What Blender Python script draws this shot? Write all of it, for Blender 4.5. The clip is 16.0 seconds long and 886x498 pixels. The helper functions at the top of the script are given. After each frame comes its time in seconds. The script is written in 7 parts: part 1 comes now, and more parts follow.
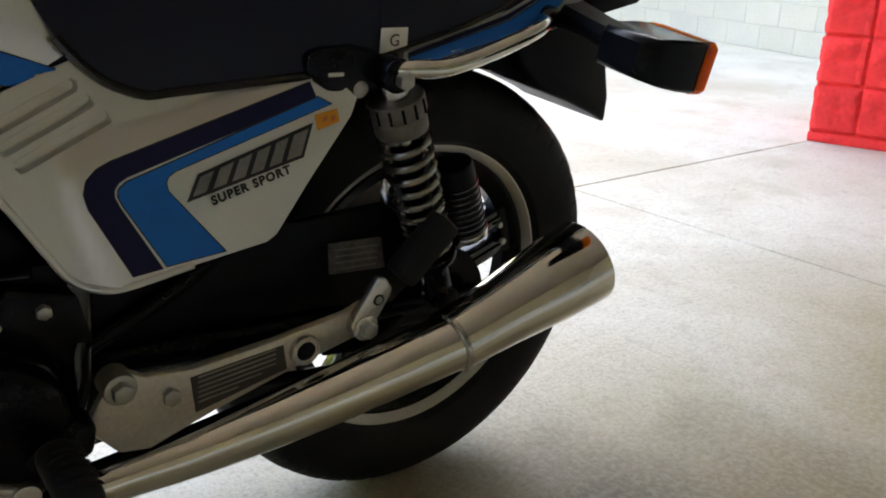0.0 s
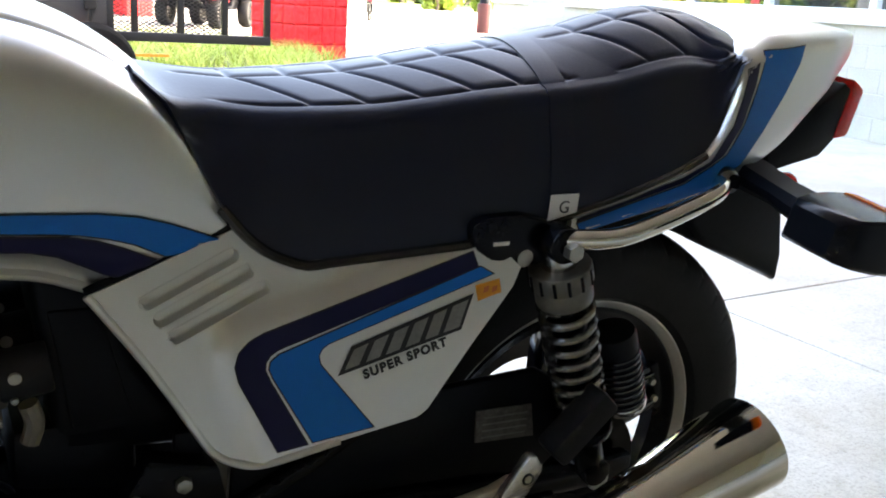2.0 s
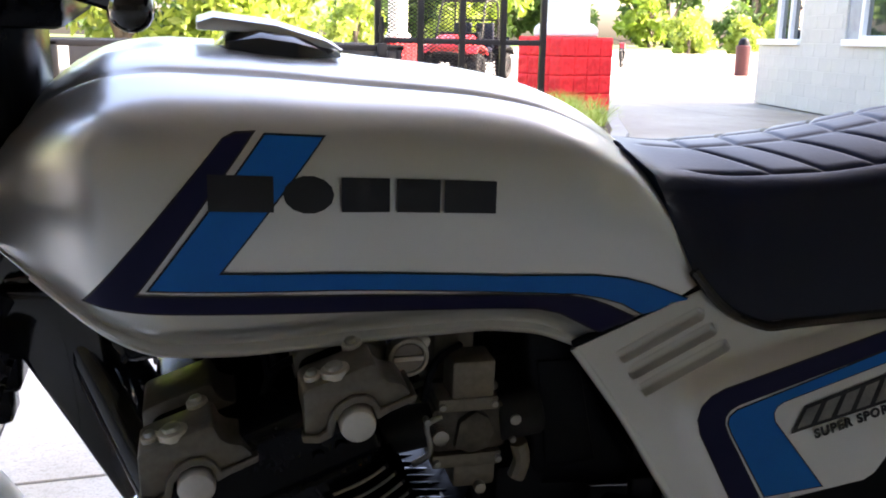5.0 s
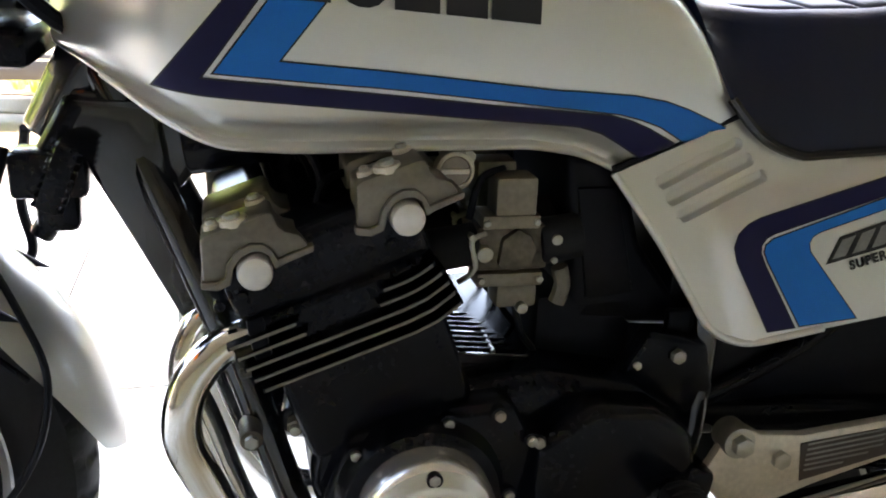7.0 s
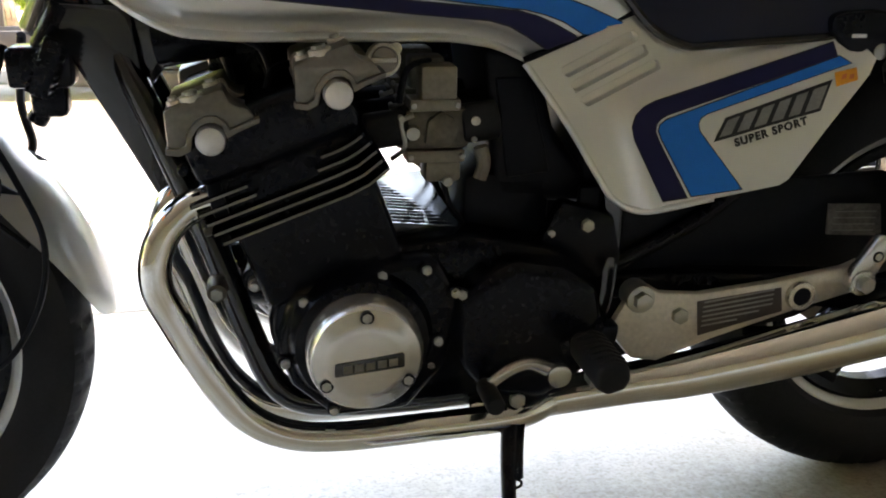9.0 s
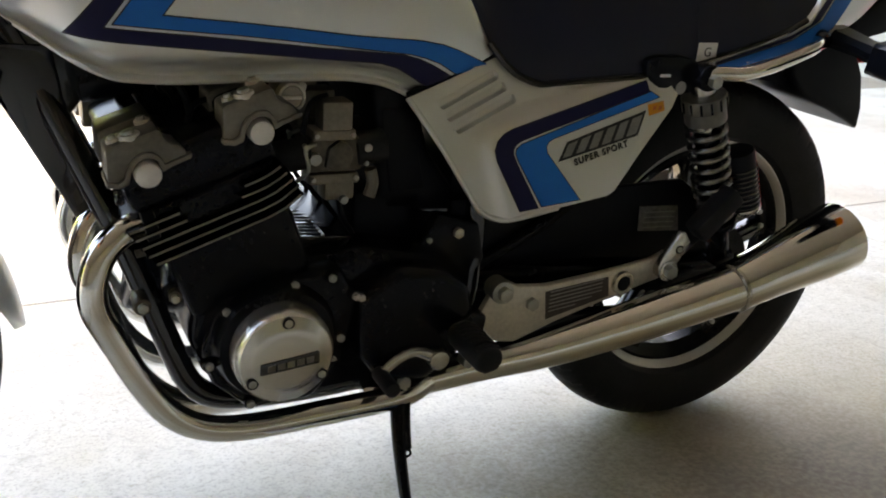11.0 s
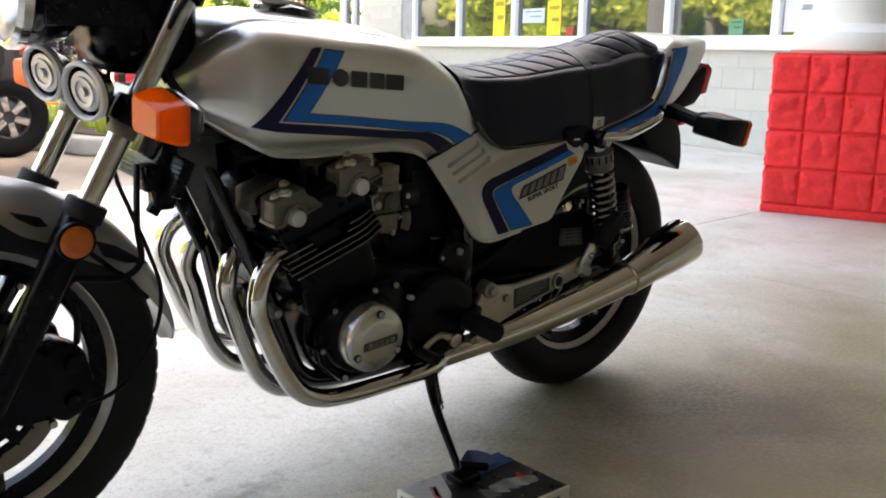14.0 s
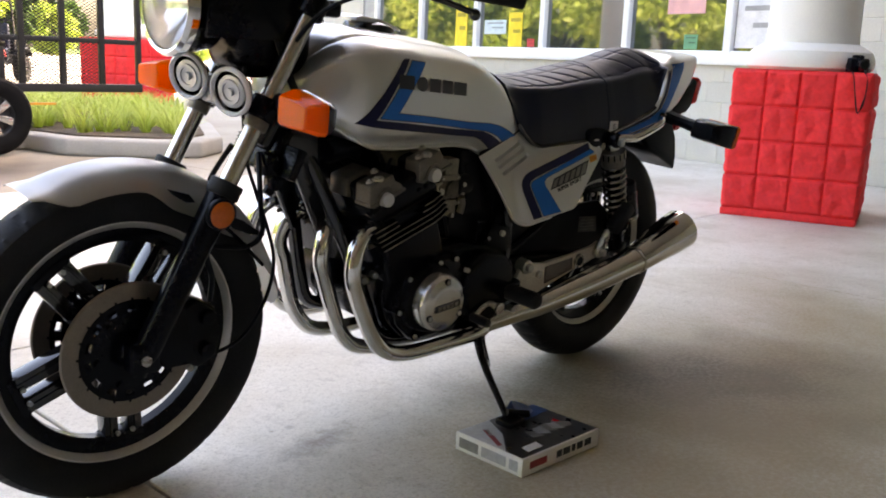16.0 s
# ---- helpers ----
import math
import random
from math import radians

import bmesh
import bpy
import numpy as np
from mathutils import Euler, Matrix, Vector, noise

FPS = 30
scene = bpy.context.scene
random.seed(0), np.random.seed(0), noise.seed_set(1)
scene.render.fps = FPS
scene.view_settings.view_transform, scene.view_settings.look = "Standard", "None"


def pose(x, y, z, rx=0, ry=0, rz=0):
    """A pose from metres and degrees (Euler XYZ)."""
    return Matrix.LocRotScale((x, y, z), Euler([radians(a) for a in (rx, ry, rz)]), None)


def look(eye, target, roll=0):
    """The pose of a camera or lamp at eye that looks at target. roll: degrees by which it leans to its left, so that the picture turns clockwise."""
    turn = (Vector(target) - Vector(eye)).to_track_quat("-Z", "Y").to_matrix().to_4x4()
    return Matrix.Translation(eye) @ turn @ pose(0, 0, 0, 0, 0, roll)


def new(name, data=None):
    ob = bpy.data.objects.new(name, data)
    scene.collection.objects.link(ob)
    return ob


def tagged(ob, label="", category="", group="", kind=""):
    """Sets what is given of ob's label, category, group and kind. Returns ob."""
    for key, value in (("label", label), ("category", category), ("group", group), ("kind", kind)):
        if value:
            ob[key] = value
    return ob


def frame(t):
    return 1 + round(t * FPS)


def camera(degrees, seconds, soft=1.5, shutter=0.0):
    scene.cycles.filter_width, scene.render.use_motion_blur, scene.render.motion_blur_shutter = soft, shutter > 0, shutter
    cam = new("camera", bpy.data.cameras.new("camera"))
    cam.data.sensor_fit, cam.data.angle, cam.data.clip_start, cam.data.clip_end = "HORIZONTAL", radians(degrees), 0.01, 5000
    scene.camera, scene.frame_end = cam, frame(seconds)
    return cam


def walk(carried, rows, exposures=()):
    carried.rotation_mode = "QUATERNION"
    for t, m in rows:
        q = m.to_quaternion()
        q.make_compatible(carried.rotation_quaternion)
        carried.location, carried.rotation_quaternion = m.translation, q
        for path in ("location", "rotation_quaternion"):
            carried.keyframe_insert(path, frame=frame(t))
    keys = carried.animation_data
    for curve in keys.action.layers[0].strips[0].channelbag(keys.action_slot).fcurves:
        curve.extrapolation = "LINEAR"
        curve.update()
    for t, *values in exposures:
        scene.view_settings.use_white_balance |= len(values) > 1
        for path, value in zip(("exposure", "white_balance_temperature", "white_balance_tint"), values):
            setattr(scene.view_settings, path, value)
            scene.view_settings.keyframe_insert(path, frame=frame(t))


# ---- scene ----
cam = camera(51.2, 16.0, 1.9)
METRES, EYE, TILT, LEAN, TURN = 2.324, 0.859, -19.0, -2.3, -37.0
ROWS = [
    (0.0, 0.0, 0.0, 0.0, 0.0, 0.0, -0.0),
    (0.5, -0.0082, 0.0179, 0.0163, 2.84, -0.61, -0.74),
    (1.0, -0.0091, 0.0304, 0.0291, 4.7, 0.33, -1.74),
    (1.5, -0.0131, 0.0337, 0.0425, 5.21, 1.96, -2.91),
    (2.0, -0.026, 0.028, 0.0501, 6.82, 4.12, -3.82),
    (2.5, -0.042, 0.0198, 0.0532, 9.98, 5.21, -4.51),
    (3.0, -0.0566, 0.0125, 0.0549, 13.06, 5.18, -5.26),
    (3.5, -0.0696, 0.0046, 0.0551, 15.67, 5.98, -5.51),
    (4.0, -0.0821, -0.0058, 0.0537, 17.2, 6.02, -5.6),
    (4.5, -0.0995, -0.0186, 0.0513, 20.15, 5.89, -5.73),
    (7.0, -0.1069, -0.0319, -0.0295, 23.24, 5.1, -6.72),
    (7.5, -0.0938, -0.0419, -0.0573, 23.33, 4.58, -6.39),
    (8.0, -0.0739, -0.0475, -0.0729, 24.41, 3.57, -6.41),
    (8.5, -0.0549, -0.0594, -0.0797, 24.94, 3.01, -5.83),
    (9.0, -0.0372, -0.0708, -0.0777, 24.57, 3.36, -6.02),
    (9.5, -0.0259, -0.0857, -0.0723, 23.59, 2.95, -6.36),
    (10.0, -0.0401, -0.1009, -0.0674, 18.66, 2.37, -5.73),
    (12.5, -0.1646, -0.3109, -0.0816, 1.23, 4.4, 0.35),
    (13.0, -0.2107, -0.3515, -0.0974, -3.01, 5.55, 2.14),
    (13.5, -0.2346, -0.3908, -0.1122, -5.27, 5.82, 2.94),
    (14.0, -0.2505, -0.4387, -0.1256, -3.69, 6.75, 2.35),
    (14.5, -0.2754, -0.4698, -0.1285, -2.8, 7.35, 1.5),
    (15.0, -0.3257, -0.506, -0.138, -4.63, 7.57, 1.58),
    (15.5, -0.3623, -0.5402, -0.1524, -6.77, 7.74, 2.73),
    (16.0, -0.3714, -0.572, -0.1663, -7.2, 7.08, 2.38),
]
walk(cam, [(t, pose(-0.779, -1.133, EYE, TILT, LEAN, TURN) @ pose(METRES * x, METRES * y, METRES * z, 90 + pitch, roll, yaw)) for t, x, y, z, yaw, pitch, roll in ROWS],
     [(0.0, 3.8, 8800, 13), (1.0, 4.0, 8300, 12), (2.0, 4.0, 7600, 12), (3.0, 3.68, 7400, 15), (4.5, 3.3, 7300, 21), (7.0, 4.8, 8000, 15), (8.5, 4.55, 8300, 15), (10.0, 4.12, 8700, 15), (12.5, 3.65, 8900, 14), (14.0, 3.58, 8900, 17), (16.0, 3.4, 8700, 20)])

# ---- light ----
world = bpy.data.worlds.new("sky")
scene.world = world
world.use_nodes = True
wn = world.node_tree.nodes
sky = wn.new("ShaderNodeTexSky")
sky.sky_type, sky.sun_disc = "NISHITA", False
sky.sun_elevation, sky.sun_rotation = radians(36), radians(110)
sky.air_density, sky.dust_density, sky.ozone_density = 1.0, 4.5, 1.5
wn["Background"].inputs["Strength"].default_value = 0.15
world.node_tree.links.new(sky.outputs[0], wn["Background"].inputs[0])
sun = new("sun", bpy.data.lights.new("sun", "SUN"))
sun.data.energy, sun.data.angle, sun.data.color = 3.0, radians(0.6), (1.0, 0.95, 0.86)
sun.matrix_world = look((19, -7, 14.7), (0, 0, 0))


# ---- materials ----
def material(name, color, rough=0.5, metal=0.0, vary=0.15, scale=8.0, fine=90.0, bump=0.0, coat=0.0, rough_vary=0.1, second=None, piece=0.0, island=0.0, spec=0.5):
    m = bpy.data.materials.new(name)
    m.use_nodes = True
    nt = m.node_tree
    n, l = nt.nodes, nt.links
    b = n["Principled BSDF"]
    b.inputs["Metallic"].default_value = metal
    b.inputs["Coat Weight"].default_value = coat
    b.inputs["Coat Roughness"].default_value = 0.04
    b.inputs["Specular IOR Level"].default_value = spec
    tc = n.new("ShaderNodeTexCoord")
    big = n.new("ShaderNodeTexNoise")
    big.inputs["Scale"].default_value, big.inputs["Detail"].default_value = scale, 5.0
    l.new(tc.outputs["Object"], big.inputs["Vector"])
    small = n.new("ShaderNodeTexNoise")
    small.inputs["Scale"].default_value, small.inputs["Detail"].default_value = fine, 3.0
    l.new(tc.outputs["Object"], small.inputs["Vector"])
    mix = n.new("ShaderNodeMix")
    mix.data_type = "RGBA"
    c2 = second or tuple(c * (1 - 2 * vary) for c in color)
    mix.inputs["A"].default_value = (*[c * (1 + vary * 0.5) for c in color], 1)
    mix.inputs["B"].default_value = (*c2, 1)
    add = n.new("ShaderNodeMath")
    add.operation = "MULTIPLY_ADD"
    add.inputs[1].default_value = 0.45
    l.new(small.outputs["Fac"], add.inputs[0])
    half = n.new("ShaderNodeMath")
    half.operation = "MULTIPLY"
    half.inputs[1].default_value = 0.55
    l.new(big.outputs["Fac"], half.inputs[0])
    l.new(half.outputs[0], add.inputs[2])
    ramp = n.new("ShaderNodeMapRange")
    ramp.inputs["From Min"].default_value, ramp.inputs["From Max"].default_value = 0.35, 0.68
    l.new(add.outputs[0], ramp.inputs["Value"])
    l.new(ramp.outputs[0], mix.inputs["Factor"])
    out = mix.outputs["Result"]
    if piece or island:
        src = n.new("ShaderNodeObjectInfo").outputs["Random"] if piece else n.new("ShaderNodeNewGeometry").outputs["Random Per Island"]
        k = piece or island
        mr = n.new("ShaderNodeMapRange")
        mr.inputs["To Min"].default_value, mr.inputs["To Max"].default_value = 1 - k, 1 + k
        l.new(src, mr.inputs["Value"])
        hs = n.new("ShaderNodeHueSaturation")
        l.new(mr.outputs[0], hs.inputs["Value"])
        l.new(out, hs.inputs["Color"])
        out = hs.outputs[0]
    l.new(out, b.inputs["Base Color"])
    rr = n.new("ShaderNodeMapRange")
    rr.inputs["To Min"].default_value, rr.inputs["To Max"].default_value = max(0.02, rough - rough_vary), min(1, rough + rough_vary)
    l.new(big.outputs["Fac"], rr.inputs["Value"])
    l.new(rr.outputs[0], b.inputs["Roughness"])
    if bump:
        bp = n.new("ShaderNodeBump")
        bp.inputs["Strength"].default_value, bp.inputs["Distance"].default_value = min(1, bump), 0.002 if bump < 1 else 0.01
        l.new(add.outputs[0], bp.inputs["Height"])
        l.new(bp.outputs[0], b.inputs["Normal"])
    return m


SILVER = material("silver_paint", (0.67, 0.665, 0.64), 0.30, 0.74, 0.012, 2, 900, 0.0, 0.35, 0.015)
BLUE = material("blue_decal", (0.0, 0.15, 0.54), 0.38, 0, 0.02, 5, 60, 0, 0.0, 0.03, spec=0.16)
NAVY = material("navy_decal", (0.012, 0.012, 0.050), 0.4, 0, 0.04, 5, 60, 0, 0.0, 0.03, spec=0.15)
LINE = material("pale_pinstripe", (0.55, 0.54, 0.50), 0.35, 0.1, 0.03, 5, 300, 0, 0.3, 0.05)
EDGE = material("black_keyline", (0.006, 0.006, 0.009), 0.35, 0, 0.05, 5, 300)
VINYL = material("black_vinyl", (0.0045, 0.0078, 0.0235), 0.36, 0, 0.12, 6, 260, 0.10, 0.0, 0.05, spec=0.34)
GLOSS = material("gloss_black_paint", (0.004, 0.004, 0.006), 0.14, 0, 0.1, 6, 120, 0, 0.5, 0.05)
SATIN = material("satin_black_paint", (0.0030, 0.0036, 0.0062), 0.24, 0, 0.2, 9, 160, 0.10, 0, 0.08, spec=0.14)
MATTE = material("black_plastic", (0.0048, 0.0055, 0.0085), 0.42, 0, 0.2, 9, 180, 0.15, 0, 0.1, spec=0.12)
RUBBER = material("tyre_rubber", (0.0115, 0.0115, 0.0125), 0.62, 0, 0.25, 10, 200, 0.25, 0, 0.1, spec=0.22)
CHROME = material("chrome", (0.74, 0.72, 0.68), 0.07, 1.0, 0.03, 4, 60, 0.0, 0, 0.04)
WORN = material("dull_chrome", (0.62, 0.60, 0.56), 0.2, 1.0, 0.12, 12, 90, 0.0, 0, 0.08)
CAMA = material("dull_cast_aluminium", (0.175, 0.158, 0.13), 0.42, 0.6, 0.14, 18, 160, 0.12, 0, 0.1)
ALLOY = material("cast_aluminium", (0.60, 0.555, 0.475), 0.38, 0.6, 0.12, 14, 160, 0.1, 0, 0.1)
POLISH = material("polished_aluminium", (0.62, 0.60, 0.56), 0.24, 0.85, 0.06, 8, 110, 0.0, 0, 0.08)
RIM = material("brushed_rim_aluminium", (0.56, 0.55, 0.52), 0.34, 0.6, 0.06, 6, 140, 0, 0, 0.08)
STEEL = material("zinc_bolt_steel", (0.42, 0.41, 0.37), 0.3, 0.85, 0.1, 20, 120, 0, 0, 0.1)
DISC = material("brake_disc_steel", (0.22, 0.185, 0.15), 0.36, 0.8, 0.1, 20, 200, 0.05, 0, 0.08)
WHITE = material("white_card", (0.76, 0.75, 0.73), 0.5, 0, 0.04, 9, 90)
RED = material("red_lamp_plastic", (0.78, 0.02, 0.02), 0.15, 0, 0.08, 9, 60, 0, 0.4, 0.05)
STICK = material("orange_sticker", (0.75, 0.30, 0.02), 0.4, 0, 0.1, 30, 200)
GREYINK = material("grey_ink", (0.22, 0.22, 0.21), 0.5, 0, 0.15, 40, 300)

PALE = material("white_metal", (0.88, 0.88, 0.88), 0.4, 0.0, 0.03, 9, 60)


def lens_material(name, color, trans=0.5, rough=0.12):
    m = material(name, color, rough, 0, 0.08, 20, 160, 0.3, 0.2, 0.05)
    m.node_tree.nodes["Principled BSDF"].inputs["Transmission Weight"].default_value = trans
    return m


AMBER = lens_material("amber_lens", (1.0, 0.20, 0.0), 0.3, 0.1)
AMBER.node_tree.nodes["Principled BSDF"].inputs["Specular IOR Level"].default_value = 0.6
AMBER.node_tree.nodes["Principled BSDF"].inputs["Coat Weight"].default_value = 0.25
GLASS = lens_material("clear_lens_glass", (0.95, 0.96, 0.96), 0.75, 0.1)
MIRROR = material("lamp_reflector", (0.85, 0.85, 0.85), 0.12, 1.0, 0.02, 5, 50)
PANE = bpy.data.materials.new("window_glass")
PANE.use_nodes = True
_b = PANE.node_tree.nodes["Principled BSDF"]
_b.inputs["Base Color"].default_value = (0.02, 0.03, 0.03, 1)
_b.inputs["Roughness"].default_value = 0.03
_b.inputs["Metallic"].default_value = 0.0
_b.inputs["Specular IOR Level"].default_value = 1.0
_b.inputs["IOR"].default_value = 1.9


# ---- mesh helpers ----
V = Vector


def smoothstep(a, b, x):
    t = min(1, max(0, (x - a) / (b - a)))
    return t * t * (3 - 2 * t)


def interp(x, pts):
    return float(np.interp(x, [p[0] for p in pts], [p[1] for p in pts]))


def soft(x, pts, r=0.025):
    """The line through the points with its corners rounded."""
    return sum(interp(x + r * k / 4, pts) for k in range(-4, 5)) / 9


def add(bm, tmp):
    me = bpy.data.meshes.new("tmp")
    tmp.to_mesh(me)
    tmp.free()
    bm.from_mesh(me)
    bpy.data.meshes.remove(me)
    return bm


def part(name, bm, mat, parent=None, label="", sharp=32, **tags):
    bmesh.ops.recalc_face_normals(bm, faces=bm.faces)
    for f in bm.faces:
        f.smooth = True
    for e in bm.edges:
        if len(e.link_faces) == 2 and e.calc_face_angle(0) > radians(sharp):
            e.smooth = False
    me = bpy.data.meshes.new(name)
    bm.to_mesh(me)
    bm.free()
    me.materials.append(mat)
    ob = new(name, me)
    if parent:
        ob.parent = parent
    return tagged(ob, label, **tags)


def thing(name, label, category, group="", m=None):
    ob = new(name)
    ob.empty_display_size = 0.2
    if m is not None:
        ob.matrix_world = m
    return tagged(ob, label, category, group)


def bevelled(tmp, r, seg=2, angle=30):
    if r > 0:
        es = [e for e in tmp.edges if len(e.link_faces) == 2 and e.calc_face_angle(0) > radians(angle)]
        bmesh.ops.bevel(tmp, geom=es, offset=r, segments=seg, profile=0.5, affect="EDGES", clamp_overlap=True)
    return tmp


def box(bm, x0, x1, y0, y1, z0, z1, r=0.0, seg=2, m=None):
    t = bmesh.new()
    bmesh.ops.create_cube(t, size=1, matrix=Matrix.Translation(((x0 + x1) / 2, (y0 + y1) / 2, (z0 + z1) / 2)) @ Matrix.Diagonal((x1 - x0, y1 - y0, z1 - z0, 1)))
    bevelled(t, r, seg)
    if m:
        t.transform(m)
    return add(bm, t)


def prism(bm, pts, y0, y1, r=0.0, seg=2, m=None):
    """An outline in x and z, pushed from y0 to y1."""
    t = bmesh.new()
    vs = [t.verts.new((x, y0, z)) for x, z in pts]
    f = t.faces.new(vs)
    ex = bmesh.ops.extrude_face_region(t, geom=[f])
    bmesh.ops.translate(t, vec=(0, y1 - y0, 0), verts=[g for g in ex["geom"] if isinstance(g, bmesh.types.BMVert)])
    bmesh.ops.recalc_face_normals(t, faces=t.faces)
    bevelled(t, r, seg)
    if m:
        t.transform(m)
    return add(bm, t)


def spline(pts, n=6):
    """A smooth line through the points."""
    p = [V(q) for q in pts]
    out = []
    for i in range(len(p) - 1):
        a, b, c, d = p[max(i - 1, 0)], p[i], p[i + 1], p[min(i + 2, len(p) - 1)]
        for k in range(n):
            t = k / n
            out.append(0.5 * ((2 * b) + (c - a) * t + (2 * a - 5 * b + 4 * c - d) * t * t + (3 * b - a - 3 * c + d) * t ** 3))
    return out + [p[-1]]


def rings(bm, loops, caps=(True, True), closed=True):
    vs = [[bm.verts.new(p) for p in r] for r in loops]
    n = len(vs[0])
    for a, b in zip(vs, vs[1:]):
        for i in range(n if closed else n - 1):
            bm.faces.new((a[i], a[(i + 1) % n], b[(i + 1) % n], b[i]))
    if closed and caps[0]:
        bm.faces.new(vs[0])
    if closed and caps[1]:
        bm.faces.new(vs[-1][::-1])
    return bm


def tube(bm, pts, r, n=12, sub=6, flat=1.0, caps=(True, True)):
    line = spline(pts, sub) if sub > 1 else [V(p) for p in pts]
    rs = r if isinstance(r, (list, tuple)) else [r] * len(pts)
    up, loops = V((0, 1, 0)), []
    for i, p in enumerate(line):
        d = (line[min(i + 1, len(line) - 1)] - line[max(i - 1, 0)]).normalized()
        if abs(d.dot(up)) > 0.95:
            up = V((0.3, 0, 1)).normalized()
        side = d.cross(up).normalized()
        over = side.cross(d).normalized()
        rad = float(np.interp(i / max(1, len(line) - 1), np.linspace(0, 1, len(rs)), rs))
        loops.append([p + side * rad * math.cos(2 * math.pi * k / n) + over * rad * flat * math.sin(2 * math.pi * k / n) for k in range(n)])
    return rings(bm, loops, caps)


def cyl(bm, a, b, r, n=20, bevel=0.0, r2=None):
    a, b = V(a), V(b)
    t = bmesh.new()
    L = (b - a).length
    q = (b - a).to_track_quat("Z", "Y").to_matrix().to_4x4()
    bmesh.ops.create_cone(t, cap_ends=True, segments=n, radius1=r, radius2=r if r2 is None else r2, depth=L)
    bevelled(t, bevel, 2, 50)
    t.transform(Matrix.Translation((a + b) / 2) @ q)
    return add(bm, t)


def lathe(bm, prof, c=(0, 0, 0), axis="y", n=64, closed=False):
    """A profile of (radius, along) turned round an axis through c."""
    loops = []
    for k in range(n):
        a = 2 * math.pi * k / n
        ca, sa = math.cos(a), math.sin(a)
        if axis == "y":
            loops.append([V((r * ca, h, r * sa)) + V(c) for r, h in prof])
        elif axis == "x":
            loops.append([V((h, r * ca, r * sa)) + V(c) for r, h in prof])
        else:
            loops.append([V((r * ca, r * sa, h)) + V(c) for r, h in prof])
    vs = [[bm.verts.new(p) for p in r] for r in loops]
    m = len(prof)
    for i in range(n):
        a, b = vs[i], vs[(i + 1) % n]
        for j in range(m if closed else m - 1):
            bm.faces.new((a[j], a[(j + 1) % m], b[(j + 1) % m], b[j]))
    bmesh.ops.remove_doubles(bm, verts=bm.verts, dist=1e-6)
    return bm


def patch(bm, poly, fy, cell=0.012, lift=0.0, thick=0.0, cuts=()):
    """A flat outline in x and z, cut into cells and laid on the surface y = fy(x, z), lift towards -y."""
    t = bmesh.new()
    t.faces.new([t.verts.new((x, 0, z)) for x, z in poly])
    xs, zs = [p[0] for p in poly], [p[1] for p in poly]
    for lo, hi, ax in ((min(xs), max(xs), 0), (min(zs), max(zs), 2)):
        k = math.floor(lo / cell) + 1
        while k * cell < hi:
            co, no = [0, 0, 0], [0, 0, 0]
            co[ax], no[ax] = k * cell, 1
            bmesh.ops.bisect_plane(t, geom=t.verts[:] + t.edges[:] + t.faces[:], plane_co=co, plane_no=no, dist=1e-6)
            k += 1
    for co, no in cuts:
        bmesh.ops.bisect_plane(t, geom=t.verts[:] + t.edges[:] + t.faces[:], plane_co=co, plane_no=no, dist=1e-5)
    bmesh.ops.triangulate(t, faces=[f for f in t.faces if len(f.verts) > 4])
    if thick:
        ex = bmesh.ops.extrude_face_region(t, geom=t.faces[:])
        back = [g for g in ex["geom"] if isinstance(g, bmesh.types.BMVert)]
        mark = set(back)
        for v in t.verts:
            y = fy(v.co.x, v.co.z) - lift
            v.co.y = y + (thick if v in mark else 0)
    else:
        for v in t.verts:
            v.co.y = fy(v.co.x, v.co.z) - lift
    return add(bm, t)


def mirror_y(bm):
    for v in bm.verts:
        v.co.y = -v.co.y
    return bm


def band(top, low):
    return list(top) + list(low)[::-1]


def grown(poly, d):
    """The outline pushed outwards by d."""
    n, out = len(poly), []
    area = sum(poly[i][0] * poly[(i + 1) % n][1] - poly[(i + 1) % n][0] * poly[i][1] for i in range(n))
    s = 1 if area > 0 else -1
    for i in range(n):
        a, b, c = V(poly[i - 1]), V(poly[i]), V(poly[(i + 1) % n])
        e, f = (b - a).normalized(), (c - b).normalized()
        n1, n2 = V((e.y, -e.x)) * s, V((f.y, -f.x)) * s
        m = n1 + n2
        m = m / max(0.35, m.dot(n1)) if m.length > 1e-6 else n1
        out.append(tuple(b + m * d))
    return out


# ---- motorcycle: everything in its own frame, x to the rear, y to its right, z up, leaning on its stand ----
LEAN_BIKE = 5.3
bike = thing("motorcycle", "silver motorcycle with blue and navy stripes leaning on its side stand", "motorcycle", m=pose(0, 0, 0, LEAN_BIKE, 0, 0))
AXLE_R, AXLE_F = V((0, 0, 0.341)), V((-1.517, 0, 0.331))
STEER_DIR = V((math.sin(radians(27.5)), 0, math.cos(radians(27.5))))
STEER_AT = AXLE_F + 0.0508 * V((math.cos(radians(27.5)), 0, -math.sin(radians(27.5))))
STEER = Matrix.Translation(STEER_AT) @ Matrix.Rotation(radians(0.0), 4, STEER_DIR) @ Matrix.Translation(-STEER_AT)


def fpart(name, bm, mat, parent=bike, label="", sharp=32):
    """A part that turns with the handlebar."""
    bm.transform(STEER)
    return part(name, bm, mat, parent, label, sharp)


